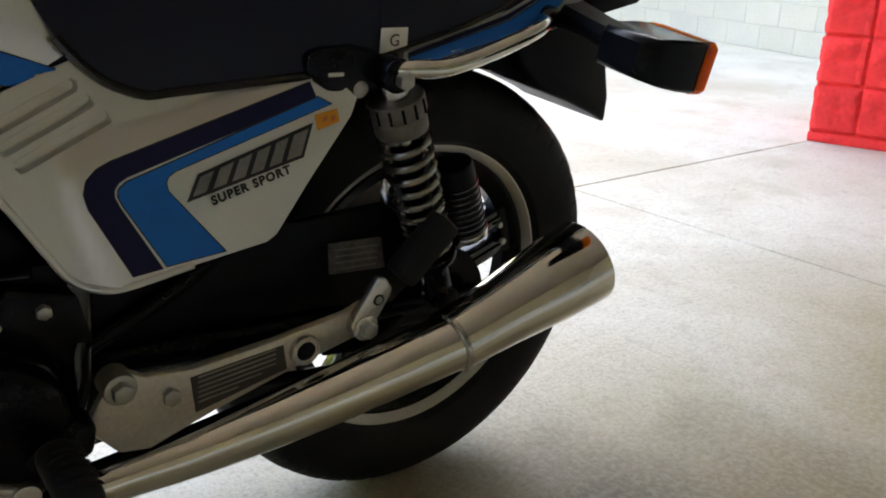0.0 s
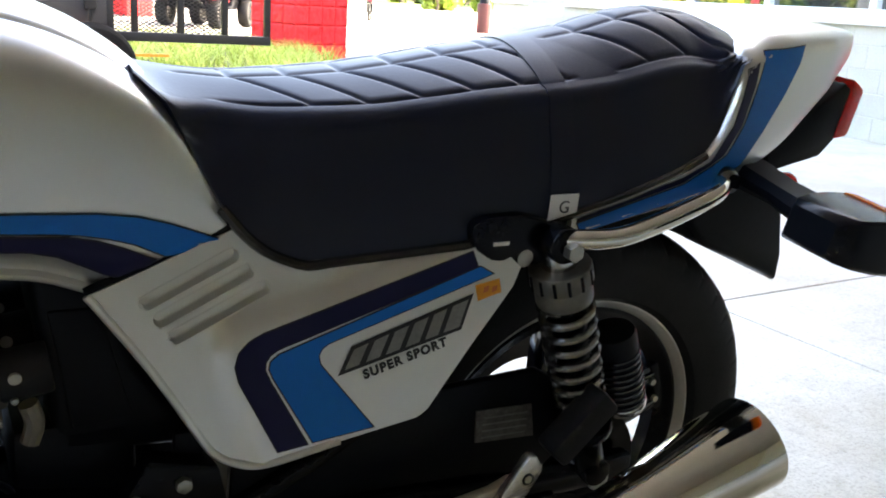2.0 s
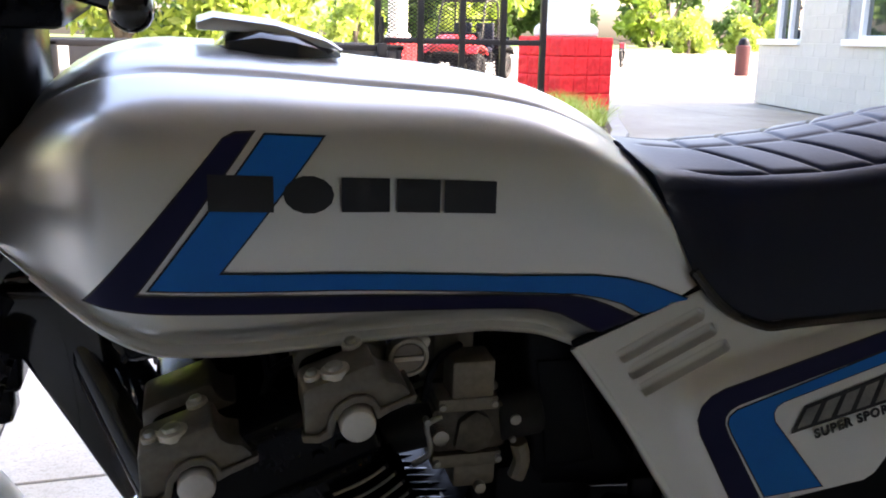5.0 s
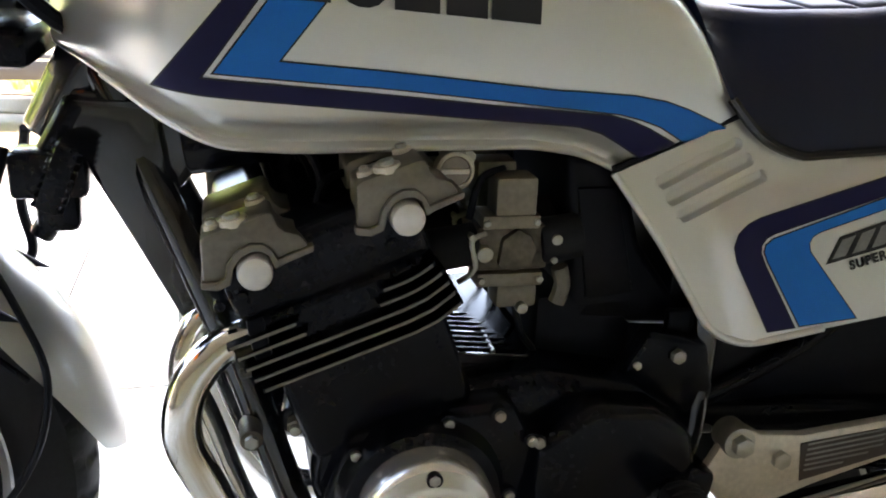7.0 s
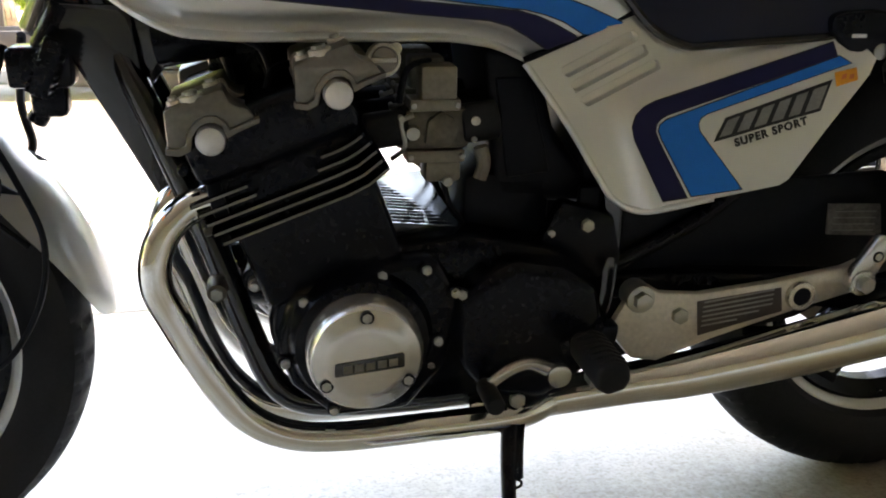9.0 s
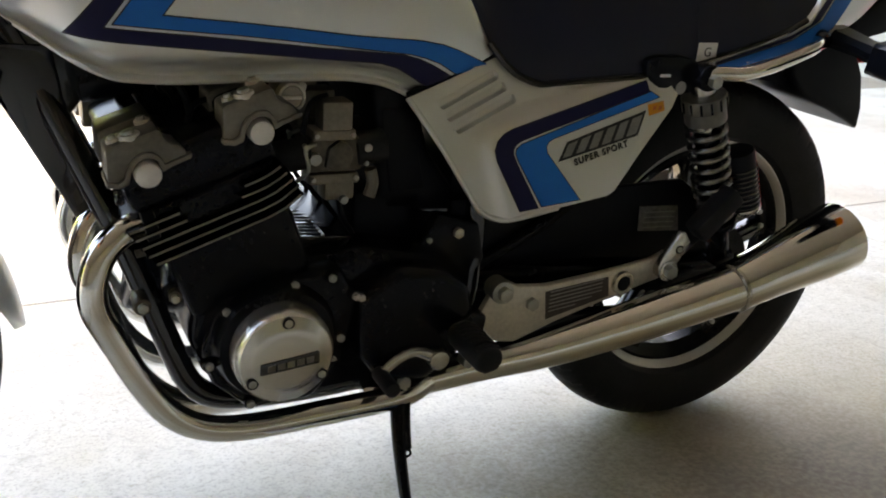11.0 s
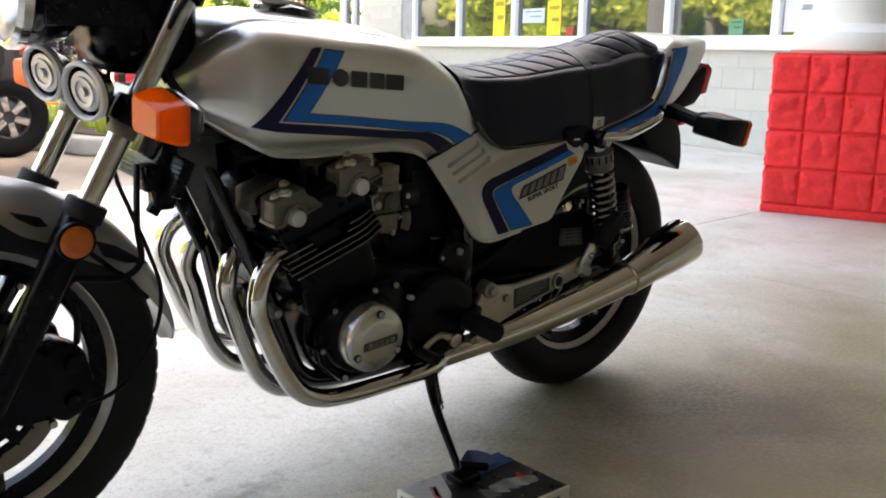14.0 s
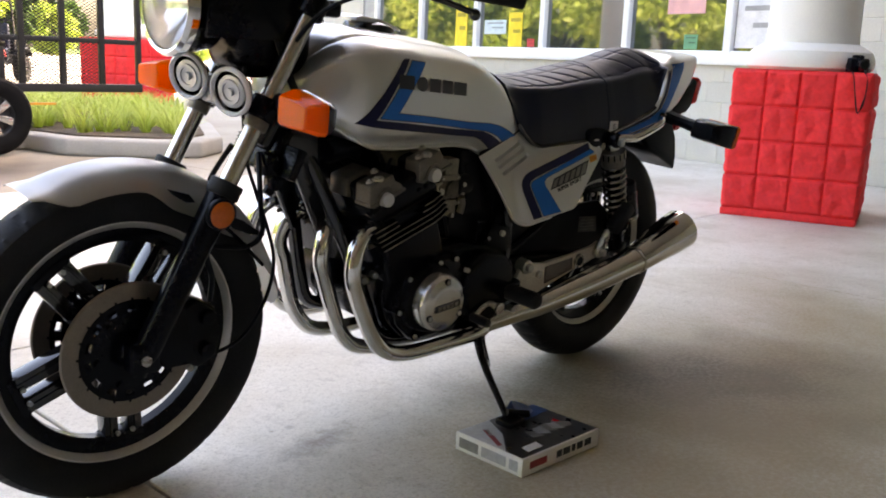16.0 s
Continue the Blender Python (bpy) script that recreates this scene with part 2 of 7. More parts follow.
# tank
TB = [(-1.19, 0.80), (-1.16, 0.79), (-1.122, 0.768), (-1.081, 0.742), (-1.042, 0.724), (-0.976, 0.718), (-0.74, 0.712), (-0.685, 0.703), (-0.649, 0.687), (-0.625, 0.677), (-0.494, 0.731)]
TT = [(-1.19, 0.845), (-1.165, 0.885), (-1.14, 0.918), (-1.10, 0.952), (-1.05, 0.967), (-0.95, 0.963), (-0.87, 0.954), (-0.76, 0.944), (-0.70, 0.934), (-0.652, 0.92), (-0.606, 0.895), (-0.561, 0.858), (-0.531, 0.79), (-0.504, 0.749), (-0.492, 0.734)]
TW = [(-1.19, 0.045), (-1.18, 0.075), (-1.165, 0.103), (-1.135, 0.137), (-1.10, 0.170), (-1.078, 0.187), (-1.04, 0.191), (-0.99, 0.186), (-0.94, 0.178), (-0.85, 0.158), (-0.75, 0.142), (-0.62, 0.129), (-0.54, 0.121), (-0.49, 0.116)]


def tank_half(x):
    """Half of the tank's section at x, from the lower edge over the side to the middle."""
    k = 0.03 * min(1, (x + 1.19) / 0.05, (-0.492 - x) / 0.05)
    kw = min(k, 0.010 + 0.02 * smoothstep(-1.04, -0.98, x))
    b, t, w = soft(x, TB, 0.4 * k), soft(x, TT, k), soft(x, TW, kw)
    h = t - b
    prof = [(0.0, 0.02), (0.60, 0.015), (0.83, 0.0), (0.866, 0.004), (0.868, 0.018), (0.83, 0.034), (0.835, 0.050), (0.89, 0.078), (0.955, 0.112), (0.985, 0.152), (0.995, 0.22), (1.0, 0.34), (1.0, 0.46), (0.995, 0.52), (0.985, 0.62), (0.97, 0.70), (0.95, 0.765), (0.92, 0.815), (0.88, 0.85), (0.82, 0.88), (0.74, 0.908), (0.67, 0.928), (0.63, 0.938), (0.605, 0.939), (0.58, 0.930), (0.556, 0.921), (0.535, 0.924), (0.51, 0.944), (0.46, 0.962), (0.34, 0.985), (0.18, 0.998), (0.0, 1.0)]
    return [(w * a, b + h * k) for a, k in prof]


def tank_y(x, z):
    half = tank_half(x)[4:20]
    return -float(np.interp(z, [p[1] for p in half], [p[0] for p in half]))


def build_tank():
    bm = bmesh.new()
    xs = sorted({round(x, 4) for x in list(np.linspace(-1.19, -0.492, 60)) + [-1.185, -1.18, -1.17]})
    loops = []
    for x in xs:
        h = tank_half(x)
        loops.append([V((x, -y, z)) for y, z in h] + [V((x, y, z)) for y, z in h[1:-1][::-1]])
    rings(bm, loops)
    tank = part("fuel_tank", bm, SILVER, bike, "silver fuel tank with blue and navy stripes", 50)
    seam = bmesh.new()
    for s in (-1, 1):
        tube(seam, [(x, s * (soft(x, TW) * 0.862), soft(x, TB, 0.012) + 0.0015) for x in np.linspace(-1.14, -0.64, 30)], 0.0032, 8, 2)
    part("lower_seam", seam, SILVER, tank, "bright rolled lower edge")
    navy = band([(-0.946, 0.901), (-0.959, 0.901), (-0.968, 0.897), (-1.078, 0.769)], []) + [(-1.041, 0.763), (-0.937, 0.752), (-0.787, 0.743), (-0.697, 0.736), (-0.672, 0.729), (-0.650, 0.717), (-0.612, 0.694), (-0.576, 0.709), (-0.619, 0.731), (-0.641, 0.740), (-0.665, 0.746), (-0.787, 0.756), (-0.937, 0.766), (-1.04, 0.776)]
    blue = [(-0.936, 0.899), (-0.892, 0.897), (-0.975, 0.790), (-0.889, 0.783), (-0.733, 0.772), (-0.640, 0.765), (-0.605, 0.759), (-0.577, 0.750), (-0.523, 0.728), (-0.566, 0.711), (-0.607, 0.734), (-0.630, 0.742), (-0.655, 0.748), (-0.733, 0.757), (-0.889, 0.769), (-1.028, 0.781)]
    # the stripes climb a little towards the wide front of the tank
    def swept(q):
        k = min(1, max(0, (-0.76 - q[0]) / 0.16))
        return (q[0] - 0.0145 * k, q[1] + 0.0115 * k)
    navy, blue = [swept(q) for q in navy], [swept(q) for q in blue]
    for nm, poly, mt in (("navy_stripe", navy, NAVY), ("blue_stripe", blue, BLUE)):
        for side in (1, -1):
            for nm2, pl, m2, lift in ((nm + "_edge", grown(poly, 0.0016), EDGE, 0.0015), (nm, poly, mt, 0.0021)):
                d = bmesh.new()
                patch(d, pl, tank_y, 0.010, lift)
                part(nm2, d if side == 1 else mirror_y(d), m2, tank, sharp=80)
    # maker's mark as plain slabs
    for side in (1, -1):
        for k, (a, b) in enumerate(((0.0, 0.205), (0.235, 0.405), (0.43, 0.60), (0.625, 0.785), (0.80, 1.0))):
            d = bmesh.new()
            f = lambda u, v: (-0.996 + 0.249 * u, 0.854 + 0.029 * v - 0.021 * u)
            poly = [f(a, 0), f(b, 0), f(b, 1), f(a, 1)]
            if k == 1:
                poly = [f((a + b) / 2 + (b - a) / 2 * math.cos(q), 0.5 + 0.54 * math.sin(q)) for q in np.linspace(0, 2 * math.pi, 15)[:-1]]
            patch(d, poly, tank_y, 0.014, 0.0028)
            part("mark_slab", d if side == 1 else mirror_y(d), EDGE, tank, sharp=80)
    # filler lid
    lid = bmesh.new()
    loops = []
    for x, w, z0, z1 in ((-0.985, 0.022, 0.957, 0.964), (-0.975, 0.042, 0.956, 0.974), (-0.945, 0.052, 0.955, 0.979), (-0.915, 0.05, 0.953, 0.975), (-0.885, 0.036, 0.949, 0.966), (-0.868, 0.016, 0.948, 0.957)):
        loops.append([V((x, -w, z0)), V((x, -w, z1 - 0.005)), V((x, -w * 0.8, z1)), V((x, w * 0.8, z1)), V((x, w, z1 - 0.005)), V((x, w, z0))])
    rings(lid, loops)
    c = part("filler_lid", lid, GLOSS, tank, "glossy black filler cap cover")
    top = bmesh.new()
    prism(top, [(-1.0, 0.985), (-0.985, 0.99), (-0.93, 0.984), (-0.885, 0.971), (-0.868, 0.962), (-0.90, 0.966), (-0.94, 0.976), (-1.0, 0.978)], -0.036, 0.036, 0.002)
    part("lid_plate", top, SILVER, c, "silver lid top")


build_tank()

# seat
SB = [(-0.60, 0.872), (-0.575, 0.85), (-0.552, 0.80), (-0.525, 0.752), (-0.495, 0.722), (-0.457, 0.704), (-0.272, 0.716), (-0.17, 0.735), (-0.073, 0.759), (0.006, 0.783), (0.05, 0.802), (0.066, 0.82), (0.078, 0.85), (0.089, 0.905), (0.12, 0.915), (0.165, 0.925)]
ST = [(-0.60, 0.876), (-0.574, 0.874), (-0.507, 0.876), (-0.443, 0.883), (-0.376, 0.889), (-0.307, 0.9), (-0.241, 0.911), (-0.156, 0.921), (-0.076, 0.935), (-0.035, 0.947), (0.006, 0.957), (0.042, 0.961), (0.1, 0.957), (0.135, 0.947), (0.165, 0.93)]
FLAT = [(-0.60, 0.0), (-0.574, 0.003), (-0.507, 0.011), (-0.443, 0.015), (-0.30, 0.014), (-0.20, 0.010), (-0.10, 0.006), (0.0, 0.003), (0.06, 0.0), (0.165, 0.0)]
SW = [(-0.60, 0.085), (-0.57, 0.108), (-0.52, 0.128), (-0.45, 0.143), (-0.27, 0.151), (-0.05, 0.15), (0.05, 0.143), (0.1, 0.132), (0.165, 0.09)]
SE = [(-0.60, 0.006), (-0.56, 0.018), (-0.48, 0.031), (-0.35, 0.038), (-0.2, 0.042), (0.0, 0.05), (0.08, 0.052), (0.165, 0.012)]


PITCH, FIRST = 0.0592, -0.4955


def seat_half(x):
    """Half of the seat's section at x: lower edge, side, shoulder, then the top to the middle."""
    b, t, w, e = interp(x, SB), soft(x, ST, 0.012) - soft(x, FLAT, 0.02), interp(x, SW), interp(x, SE) - soft(x, FLAT, 0.02)
    e = max(e, 0.004)
    zt = t - e
    we = w - 0.028 * smoothstep(0, 0.12, zt - b)
    half = [(w * 0.8, b), (w * 0.97, b + 0.003)]
    zs = max(b + 0.006, zt - 0.027)
    for k in (0.0, 0.25, 0.5, 0.75, 1.0):
        half.append((w + (we - w) * k + 0.004 * math.sin(math.pi * k), b + 0.006 + (zs - b - 0.006) * k))
    top_e = max(zs + 0.004, zt)
    for k in range(1, 5):
        a = k / 4 * math.pi / 2
        half.append((we - 0.020 * (1 - math.cos(a)), zs + (top_e - zs) * math.sin(a)))
    wide = we - 0.020
    for a in (0.985, 0.965, 0.95, 0.935, 0.91, 0.86, 0.78, 0.68, 0.56, 0.44, 0.34, 0.28, 0.25, 0.225, 0.2, 0.17, 0.1, 0.0):
        half.append((wide * a, top_e + (t - top_e) * math.sin((1 - a) * math.pi / 2) ** 0.9))
    return half


def pad(f):
    """Height of one stuffed pleat from seam to seam."""
    d = min(f, 1 - f) * PITCH
    return 1 - math.exp(-(d / 0.0036) ** 2)


def quilt(x0, a):
    """Relief of the stitched pleats; a runs from the middle (0) to the shoulder (1)."""
    lo, hi = (-0.553, -0.182) if x0 < -0.16 else (-0.134, 0.088)
    ends = min(smoothstep(lo, lo + 0.01, x0), smoothstep(hi, hi - 0.01, x0))
    if ends <= 0:
        return 0.0
    f = ((x0 - FIRST) / PITCH) % 1
    lines = min(1 - math.exp(-((a - 0.225) / 0.030) ** 2), 1 - math.exp(-((a - 0.95) / 0.018) ** 2))
    body = pad(f) if a < 0.95 else 1
    crown = 0.0005 * ends * (math.sin(math.pi * f) if a < 0.95 else 0) * (1 if a > 0.25 else 0.4)
    return crown - 0.0024 * ends * (1 - min(body, lines))


def build_seat():
    bm = bmesh.new()
    loops = []
    xs = list(np.linspace(-0.60, -0.553, 7)) + [-0.543]
    k = 0
    while FIRST + PITCH * k < 0.10:
        xs += [FIRST + PITCH * (k + q) for q in (0, 0.035, 0.07, 0.12, 0.2, 0.35, 0.5, 0.65, 0.8, 0.88, 0.93, 0.965)]
        k += 1
    xs = [x for x in xs if x < 0.095] + [FIRST - PITCH * q for q in (0.035, 0.07, 0.12, 0.2, 0.35, 0.5, 0.65)] + [-0.182, -0.172, -0.134, -0.144] + list(np.linspace(0.1, 0.165, 10))
    for x0 in sorted(xs):
        sweep = 0.062 * smoothstep(-0.60, -0.50, x0) * smoothstep(0.14, 0.06, x0)
        ring = []
        n = len(seat_half(x0))
        for i in range(n):
            x = x0
            a = 1.0
            if i > 10:
                a = (0.985, 0.965, 0.95, 0.935, 0.91, 0.86, 0.78, 0.68, 0.56, 0.44, 0.34, 0.28, 0.25, 0.225, 0.2, 0.17, 0.1, 0.0)[i - 11]
                x = x0 + sweep * max(0, a - 0.225) / 0.725 * (1 if a <= 0.95 else 1)
            elif i > 6:
                x = x0 + sweep * (i - 6) / 4.0
            y, z = seat_half(x)[i]
            ring.append((x, y, z + (quilt(x0, a) if i > 10 else 0)))
        loops.append([V((x, -y, z)) for x, y, z in ring] + [V((x, y, z)) for x, y, z in ring[:-1][::-1]])
    rings(bm, loops)
    seat = part("seat", bm, VINYL, bike, "black vinyl dual seat with stitched pleats", 60)
    st = bmesh.new()
    loops = []
    for dx, dn in ((-0.0165, -0.004), (-0.0155, 0.0014), (0.0, 0.002), (0.0155, 0.0014), (0.0165, -0.004)):
        h = seat_half(-0.158 + dx)[1:]
        p = [V((-0.158 + dx, -y, z)) for y, z in h] + [V((-0.158 + dx, y, z)) for y, z in h[:-1][::-1]]
        q = []
        for i, v in enumerate(p):
            d = (p[min(i + 1, len(p) - 1)] - p[max(i - 1, 0)]).normalized()
            q.append(v + V((0, -d.z, d.y)) * dn)
        loops.append(q)
    rings(st, loops, closed=False)
    part("seat_strap", st, VINYL, seat, "black vinyl strap lying across the seat", 60)
    lip = bmesh.new()
    for s in (-1, 1):
        tube(lip, [(x, s * (interp(x, SW) + 0.001), interp(x, SB) + 0.001) for x in np.linspace(-0.53, 0.05, 30)], 0.0055, 8, 2)
    part("seat_piping", lip, GLOSS, seat, "glossy black lower edging")
    tag = bmesh.new()
    box(tag, -0.178, -0.140, -0.1555, -0.1535, 0.738, 0.768, 0.002)
    tg = part("tag", tag, WHITE, seat, "white square tag with a round dark letter")
    cu = bpy.data.curves.new("lettering", "FONT")
    cu.body, cu.size, cu.extrude, cu.align_x, cu.align_y = "G", 0.02, 0.0003, "CENTER", "CENTER"
    cu.materials.append(EDGE)
    tx = new("lettering", cu)
    tx.parent = tg
    tx.matrix_local = pose(-0.159, -0.1562, 0.753, 90, 0, 0)


build_seat()

# side panels
SLOTS = (((-0.597, 0.6755), (-0.519, 0.7145)), ((-0.5855, 0.659), (-0.505, 0.699)), ((-0.5725, 0.642), (-0.490, 0.6825)))
SLOT_CUTS = []
for (ax, az), (bx, bz) in SLOTS:
    d = V((bx - ax, 0, bz - az)).normalized()
    n = V((-d.z, 0, d.x))
    for o in (-0.0072, 0.0072):
        SLOT_CUTS.append((V((ax, 0, az)) + n * o, n))
    for q, sg in (((ax, az), -1), ((bx, bz), 1)):
        for o in (0.005,):
            SLOT_CUTS.append((V((q[0], 0, q[1])) + d * sg * o, d))


def panel_y(x, z):
    y = -0.322 - 0.09 * x + 0.21 * z
    ln = [(-0.273, 0.722), (-0.421, 0.676), (-0.505, 0.657), (-0.528, 0.643), (-0.535, 0.625), (-0.528, 0.59), (-0.505, 0.51)]
    best, sgn = 9.0, 1
    for (ax, az), (bx, bz) in zip(ln, ln[1:]):
        dx, dz = bx - ax, bz - az
        t = min(1, max(0, ((x - ax) * dx + (z - az) * dz) / (dx * dx + dz * dz)))
        d = math.hypot(x - ax - t * dx, z - az - t * dz)
        if d < best:
            best, sgn = d, (1 if dx * (z - az) - dz * (x - ax) > 0 else -1)
    y -= 0.009 * smoothstep(-0.010, 0.010, best * sgn)
    return y


def in_slot(x, z, r):
    for (ax, az), (bx, bz) in SLOTS:
        dx, dz = bx - ax, bz - az
        t = min(1, max(0, ((x - ax) * dx + (z - az) * dz) / (dx * dx + dz * dz)))
        if math.hypot(x - ax - t * dx, z - az - t * dz) < r:
            return True
    return False


def slot_pocket(a, b):
    """A sunk slot with a rounded lip, walls and a floor."""
    d = V((b[0] - a[0], 0, b[1] - a[1])).normalized()
    n = V((-d.z, 0, d.x))
    loops = []
    for r, deep in ((0.0080, -0.0002), (0.0072, -0.0006), (0.0064, 0.0010), (0.0058, 0.0085), (0.0050, 0.0098)):
        ring = []
        for k in range(24):
            q = 2 * math.pi * (k + 0.5) / 24
            c = b if math.cos(q) > 0 else a
            p = V((c[0], 0, c[1])) + d * r * math.cos(q) + n * r * math.sin(q)
            ring.append(V((p.x, panel_y(p.x, p.z) + deep, p.z)))
        loops.append(ring)
    return rings(bmesh.new(), loops, (False, True))


PANEL = [(-0.648, 0.684), (-0.516, 0.739), (-0.504, 0.731), (-0.488, 0.718), (-0.470, 0.708), (-0.452, 0.702), (-0.39, 0.704), (-0.273, 0.718), (-0.235, 0.712), (-0.213, 0.692), (-0.222, 0.672), (-0.275, 0.608), (-0.322, 0.548), (-0.334, 0.541), (-0.418, 0.526), (-0.48, 0.514), (-0.505, 0.510), (-0.525, 0.514), (-0.540, 0.524), (-0.551, 0.538), (-0.596, 0.612)]
for side in (1, -1):
    fl = (lambda b: b) if side == 1 else mirror_y
    d = bmesh.new()
    patch(d, PANEL, panel_y, 0.008, 0, 0.0, SLOT_CUTS)
    bmesh.ops.delete(d, geom=[f for f in d.faces if in_slot(f.calc_center_median().x, f.calc_center_median().z, 0.0071)], context="FACES")
    bmesh.ops.solidify(d, geom=d.faces[:], thickness=-0.004)
    panel = part("side_panel", fl(d), SILVER, bike, "silver plastic side panel with stripes and three slots", 50)
    for a, b in SLOTS:
        part("slot", fl(slot_pocket(a, b)), SILVER, panel, sharp=50)
    rim = bmesh.new()
    edge = PANEL[14:] + PANEL[:1]
    tube(rim, [(x, panel_y(x, z) + 0.002, z) for x, z in edge], 0.0045, 10, 3)
    part("panel_rim", fl(rim), SILVER, panel)
    # dark line of the panel's shaded gap, drawn as a black strip
    gap_strip = bmesh.new()
    tube(gap_strip, [(x, panel_y(x, z) + 0.003, z) for x, z in ((-0.650, 0.687), (-0.610, 0.7035), (-0.565, 0.7225), (-0.516, 0.743))], 0.0042, 8, 3)
    part("panel_gap_strip", fl(gap_strip), MATTE, panel, "black strip drawn along the shaded edge gap")
    navy = band([(-0.271, 0.711), (-0.493, 0.642), (-0.507, 0.635), (-0.517, 0.625), (-0.521, 0.612), (-0.518, 0.597), (-0.482, 0.524)], [(-0.265, 0.695), (-0.478, 0.6265), (-0.487, 0.6215), (-0.4925, 0.614), (-0.493, 0.606), (-0.488, 0.594), (-0.4525, 0.528)])
    blue = [(-0.262, 0.695), (-0.247, 0.687), (-0.428, 0.628), (-0.436, 0.623), (-0.4395, 0.616), (-0.438, 0.607), (-0.383, 0.5375), (-0.4465, 0.5295), (-0.4845, 0.597), (-0.4885, 0.607), (-0.487, 0.614), (-0.479, 0.6205)]
    for nm, poly, mt in (("navy_stripe", navy, NAVY), ("blue_stripe", blue, BLUE)):
        for nm2, pl, m2, lift in ((nm + "_edge", grown(poly, 0.0014), EDGE, 0.0005), (nm, poly, mt, 0.001)):
            d = bmesh.new()
            patch(d, pl, panel_y, 0.012, lift)
            part(nm2, fl(d), m2, panel, sharp=80)
    # model name as plain bars
    g = lambda u, v: (-0.416 + 0.128 * u + 0.012 * v, 0.597 + 0.0345 * u + 0.024 * v + 0.008 * u * v)
    for a, b in ((0.0, 0.15), (0.175, 0.325), (0.345, 0.495), (0.515, 0.665), (0.685, 0.83), (0.85, 1.02)):
        for nm, gr, m2, lift in (("mark_edge", 0.0022, EDGE, 0.0012), ("mark_bar", -0.0016, GREYINK, 0.0018)):
            d = bmesh.new()
            patch(d, grown([g(a, 0), g(b, 0), g(b, 1), g(a, 1)], gr), panel_y, 0.02, lift)
            part(nm, fl(d), m2, panel, sharp=80)
    cu = bpy.data.curves.new("lettering", "FONT")
    cu.body, cu.size, cu.extrude, cu.align_x, cu.align_y, cu.space_character, cu.offset = "SUPER SPORT", 0.0134, 0.0003, "CENTER", "CENTER", 1.22, 0.0007
    cu.materials.append(EDGE)
    tx = new("lettering", cu)
    tx.parent = panel
    lx, lz = -0.347, 0.6055
    ty = panel_y(lx, lz) - 0.0012
    ux = V((1, panel_y(lx + 0.02, lz + 0.007) / 0.02 - panel_y(lx, lz) / 0.02, 0.285)).normalized()
    uz = V((0, panel_y(lx, lz + 0.02) / 0.02 - panel_y(lx, lz) / 0.02, 1))
    uz = (uz - ux * uz.dot(ux)).normalized()
    if side == -1:
        ty, ux, uz = -ty, V((-ux.x, ux.y, -ux.z)), V((uz.x, -uz.y, uz.z))
        uz = (uz - ux * uz.dot(ux)).normalized()
    un = ux.cross(uz)
    tx.matrix_local = Matrix(((ux.x, uz.x, un.x, lx), (ux.y, uz.y, un.y, ty), (ux.z, uz.z, un.z, lz), (0, 0, 0, 1)))
    if side == 1:
        d = bmesh.new()
        patch(d, [(-0.268, 0.676), (-0.2395, 0.682), (-0.237, 0.667), (-0.265, 0.659)], panel_y, 0.02, 0.0014)
        part("sticker", d, STICK, panel, "small orange sticker")
        d = bmesh.new()
        for a in (-0.259, -0.249):
            patch(d, [(a, 0.6675), (a + 0.006, 0.669), (a + 0.007, 0.675), (a + 0.001, 0.6735)], panel_y, 0.02, 0.0018)
        part("sticker_bar", d, material("faded_red_ink", (0.6, 0.16, 0.05), 0.5), panel, sharp=80)

# tail cowl
CB = [(-0.14, 0.712), (-0.009, 0.74), (0.092, 0.76), (0.139, 0.768), (0.215, 0.806), (0.301, 0.868), (0.36, 0.912), (0.40, 0.935)]
CT = [(-0.14, 0.742), (-0.073, 0.764), (0.006, 0.789), (0.05, 0.808), (0.068, 0.83), (0.08, 0.862), (0.09, 0.91), (0.11, 0.93), (0.17, 0.952), (0.25, 0.955), (0.33, 0.955), (0.38, 0.95), (0.40, 0.942)]
CW = [(-0.14, 0.150), (0.0, 0.150), (0.06, 0.148), (0.1, 0.143), (0.2, 0.125), (0.3, 0.098), (0.36, 0.072), (0.39, 0.045), (0.40, 0.02)]


def cowl_half(x):
    b, t, w = interp(x, CB), interp(x, CT), interp(x, CW)
    h = t - b
    k = smoothstep(0.06, 0.16, x)
    prof = [(0.0, 0.0), (0.8, 0.0), (0.93, 0.02), (0.985, 0.08), (1.0, 0.2), (1.0, 0.5), (1.0 - 0.02 * k, 0.75), (1.0 - 0.07 * k, 0.88), (0.97 - 0.15 * k, 0.955), (0.9 - 0.25 * k, 0.985), (0.5, 1.0), (0.0, 1.0)]
    return [(w * a, b + h * q) for a, q in prof]


def cowl_y(x, z):
    half = cowl_half(x)[1:9]
    return -float(np.interp(z, [p[1] for p in half], [p[0] for p in half]))


bm = bmesh.new()
loops = []
for x in sorted(set(list(np.linspace(-0.14, 0.05, 12)) + list(np.linspace(0.055, 0.1, 12)) + list(np.linspace(0.11, 0.40, 24)))):
    h = cowl_half(x)
    loops.append([V((x, -y, z)) for y, z in h] + [V((x, y, z)) for y, z in h[1:-1][::-1]])
rings(bm, loops)
cowl = part("tail_cowl", bm, SILVER, bike, "silver tail cowl with blue and navy stripes", 50)
thin = [(-0.134, 0.738), (0.016, 0.781), (0.052, 0.797), (0.082, 0.841), (0.095, 0.905)]
b_up = [(-0.133, 0.731), (0.02, 0.771), (0.083, 0.803), (0.105, 0.838), (0.121, 0.894), (0.135, 0.926)]
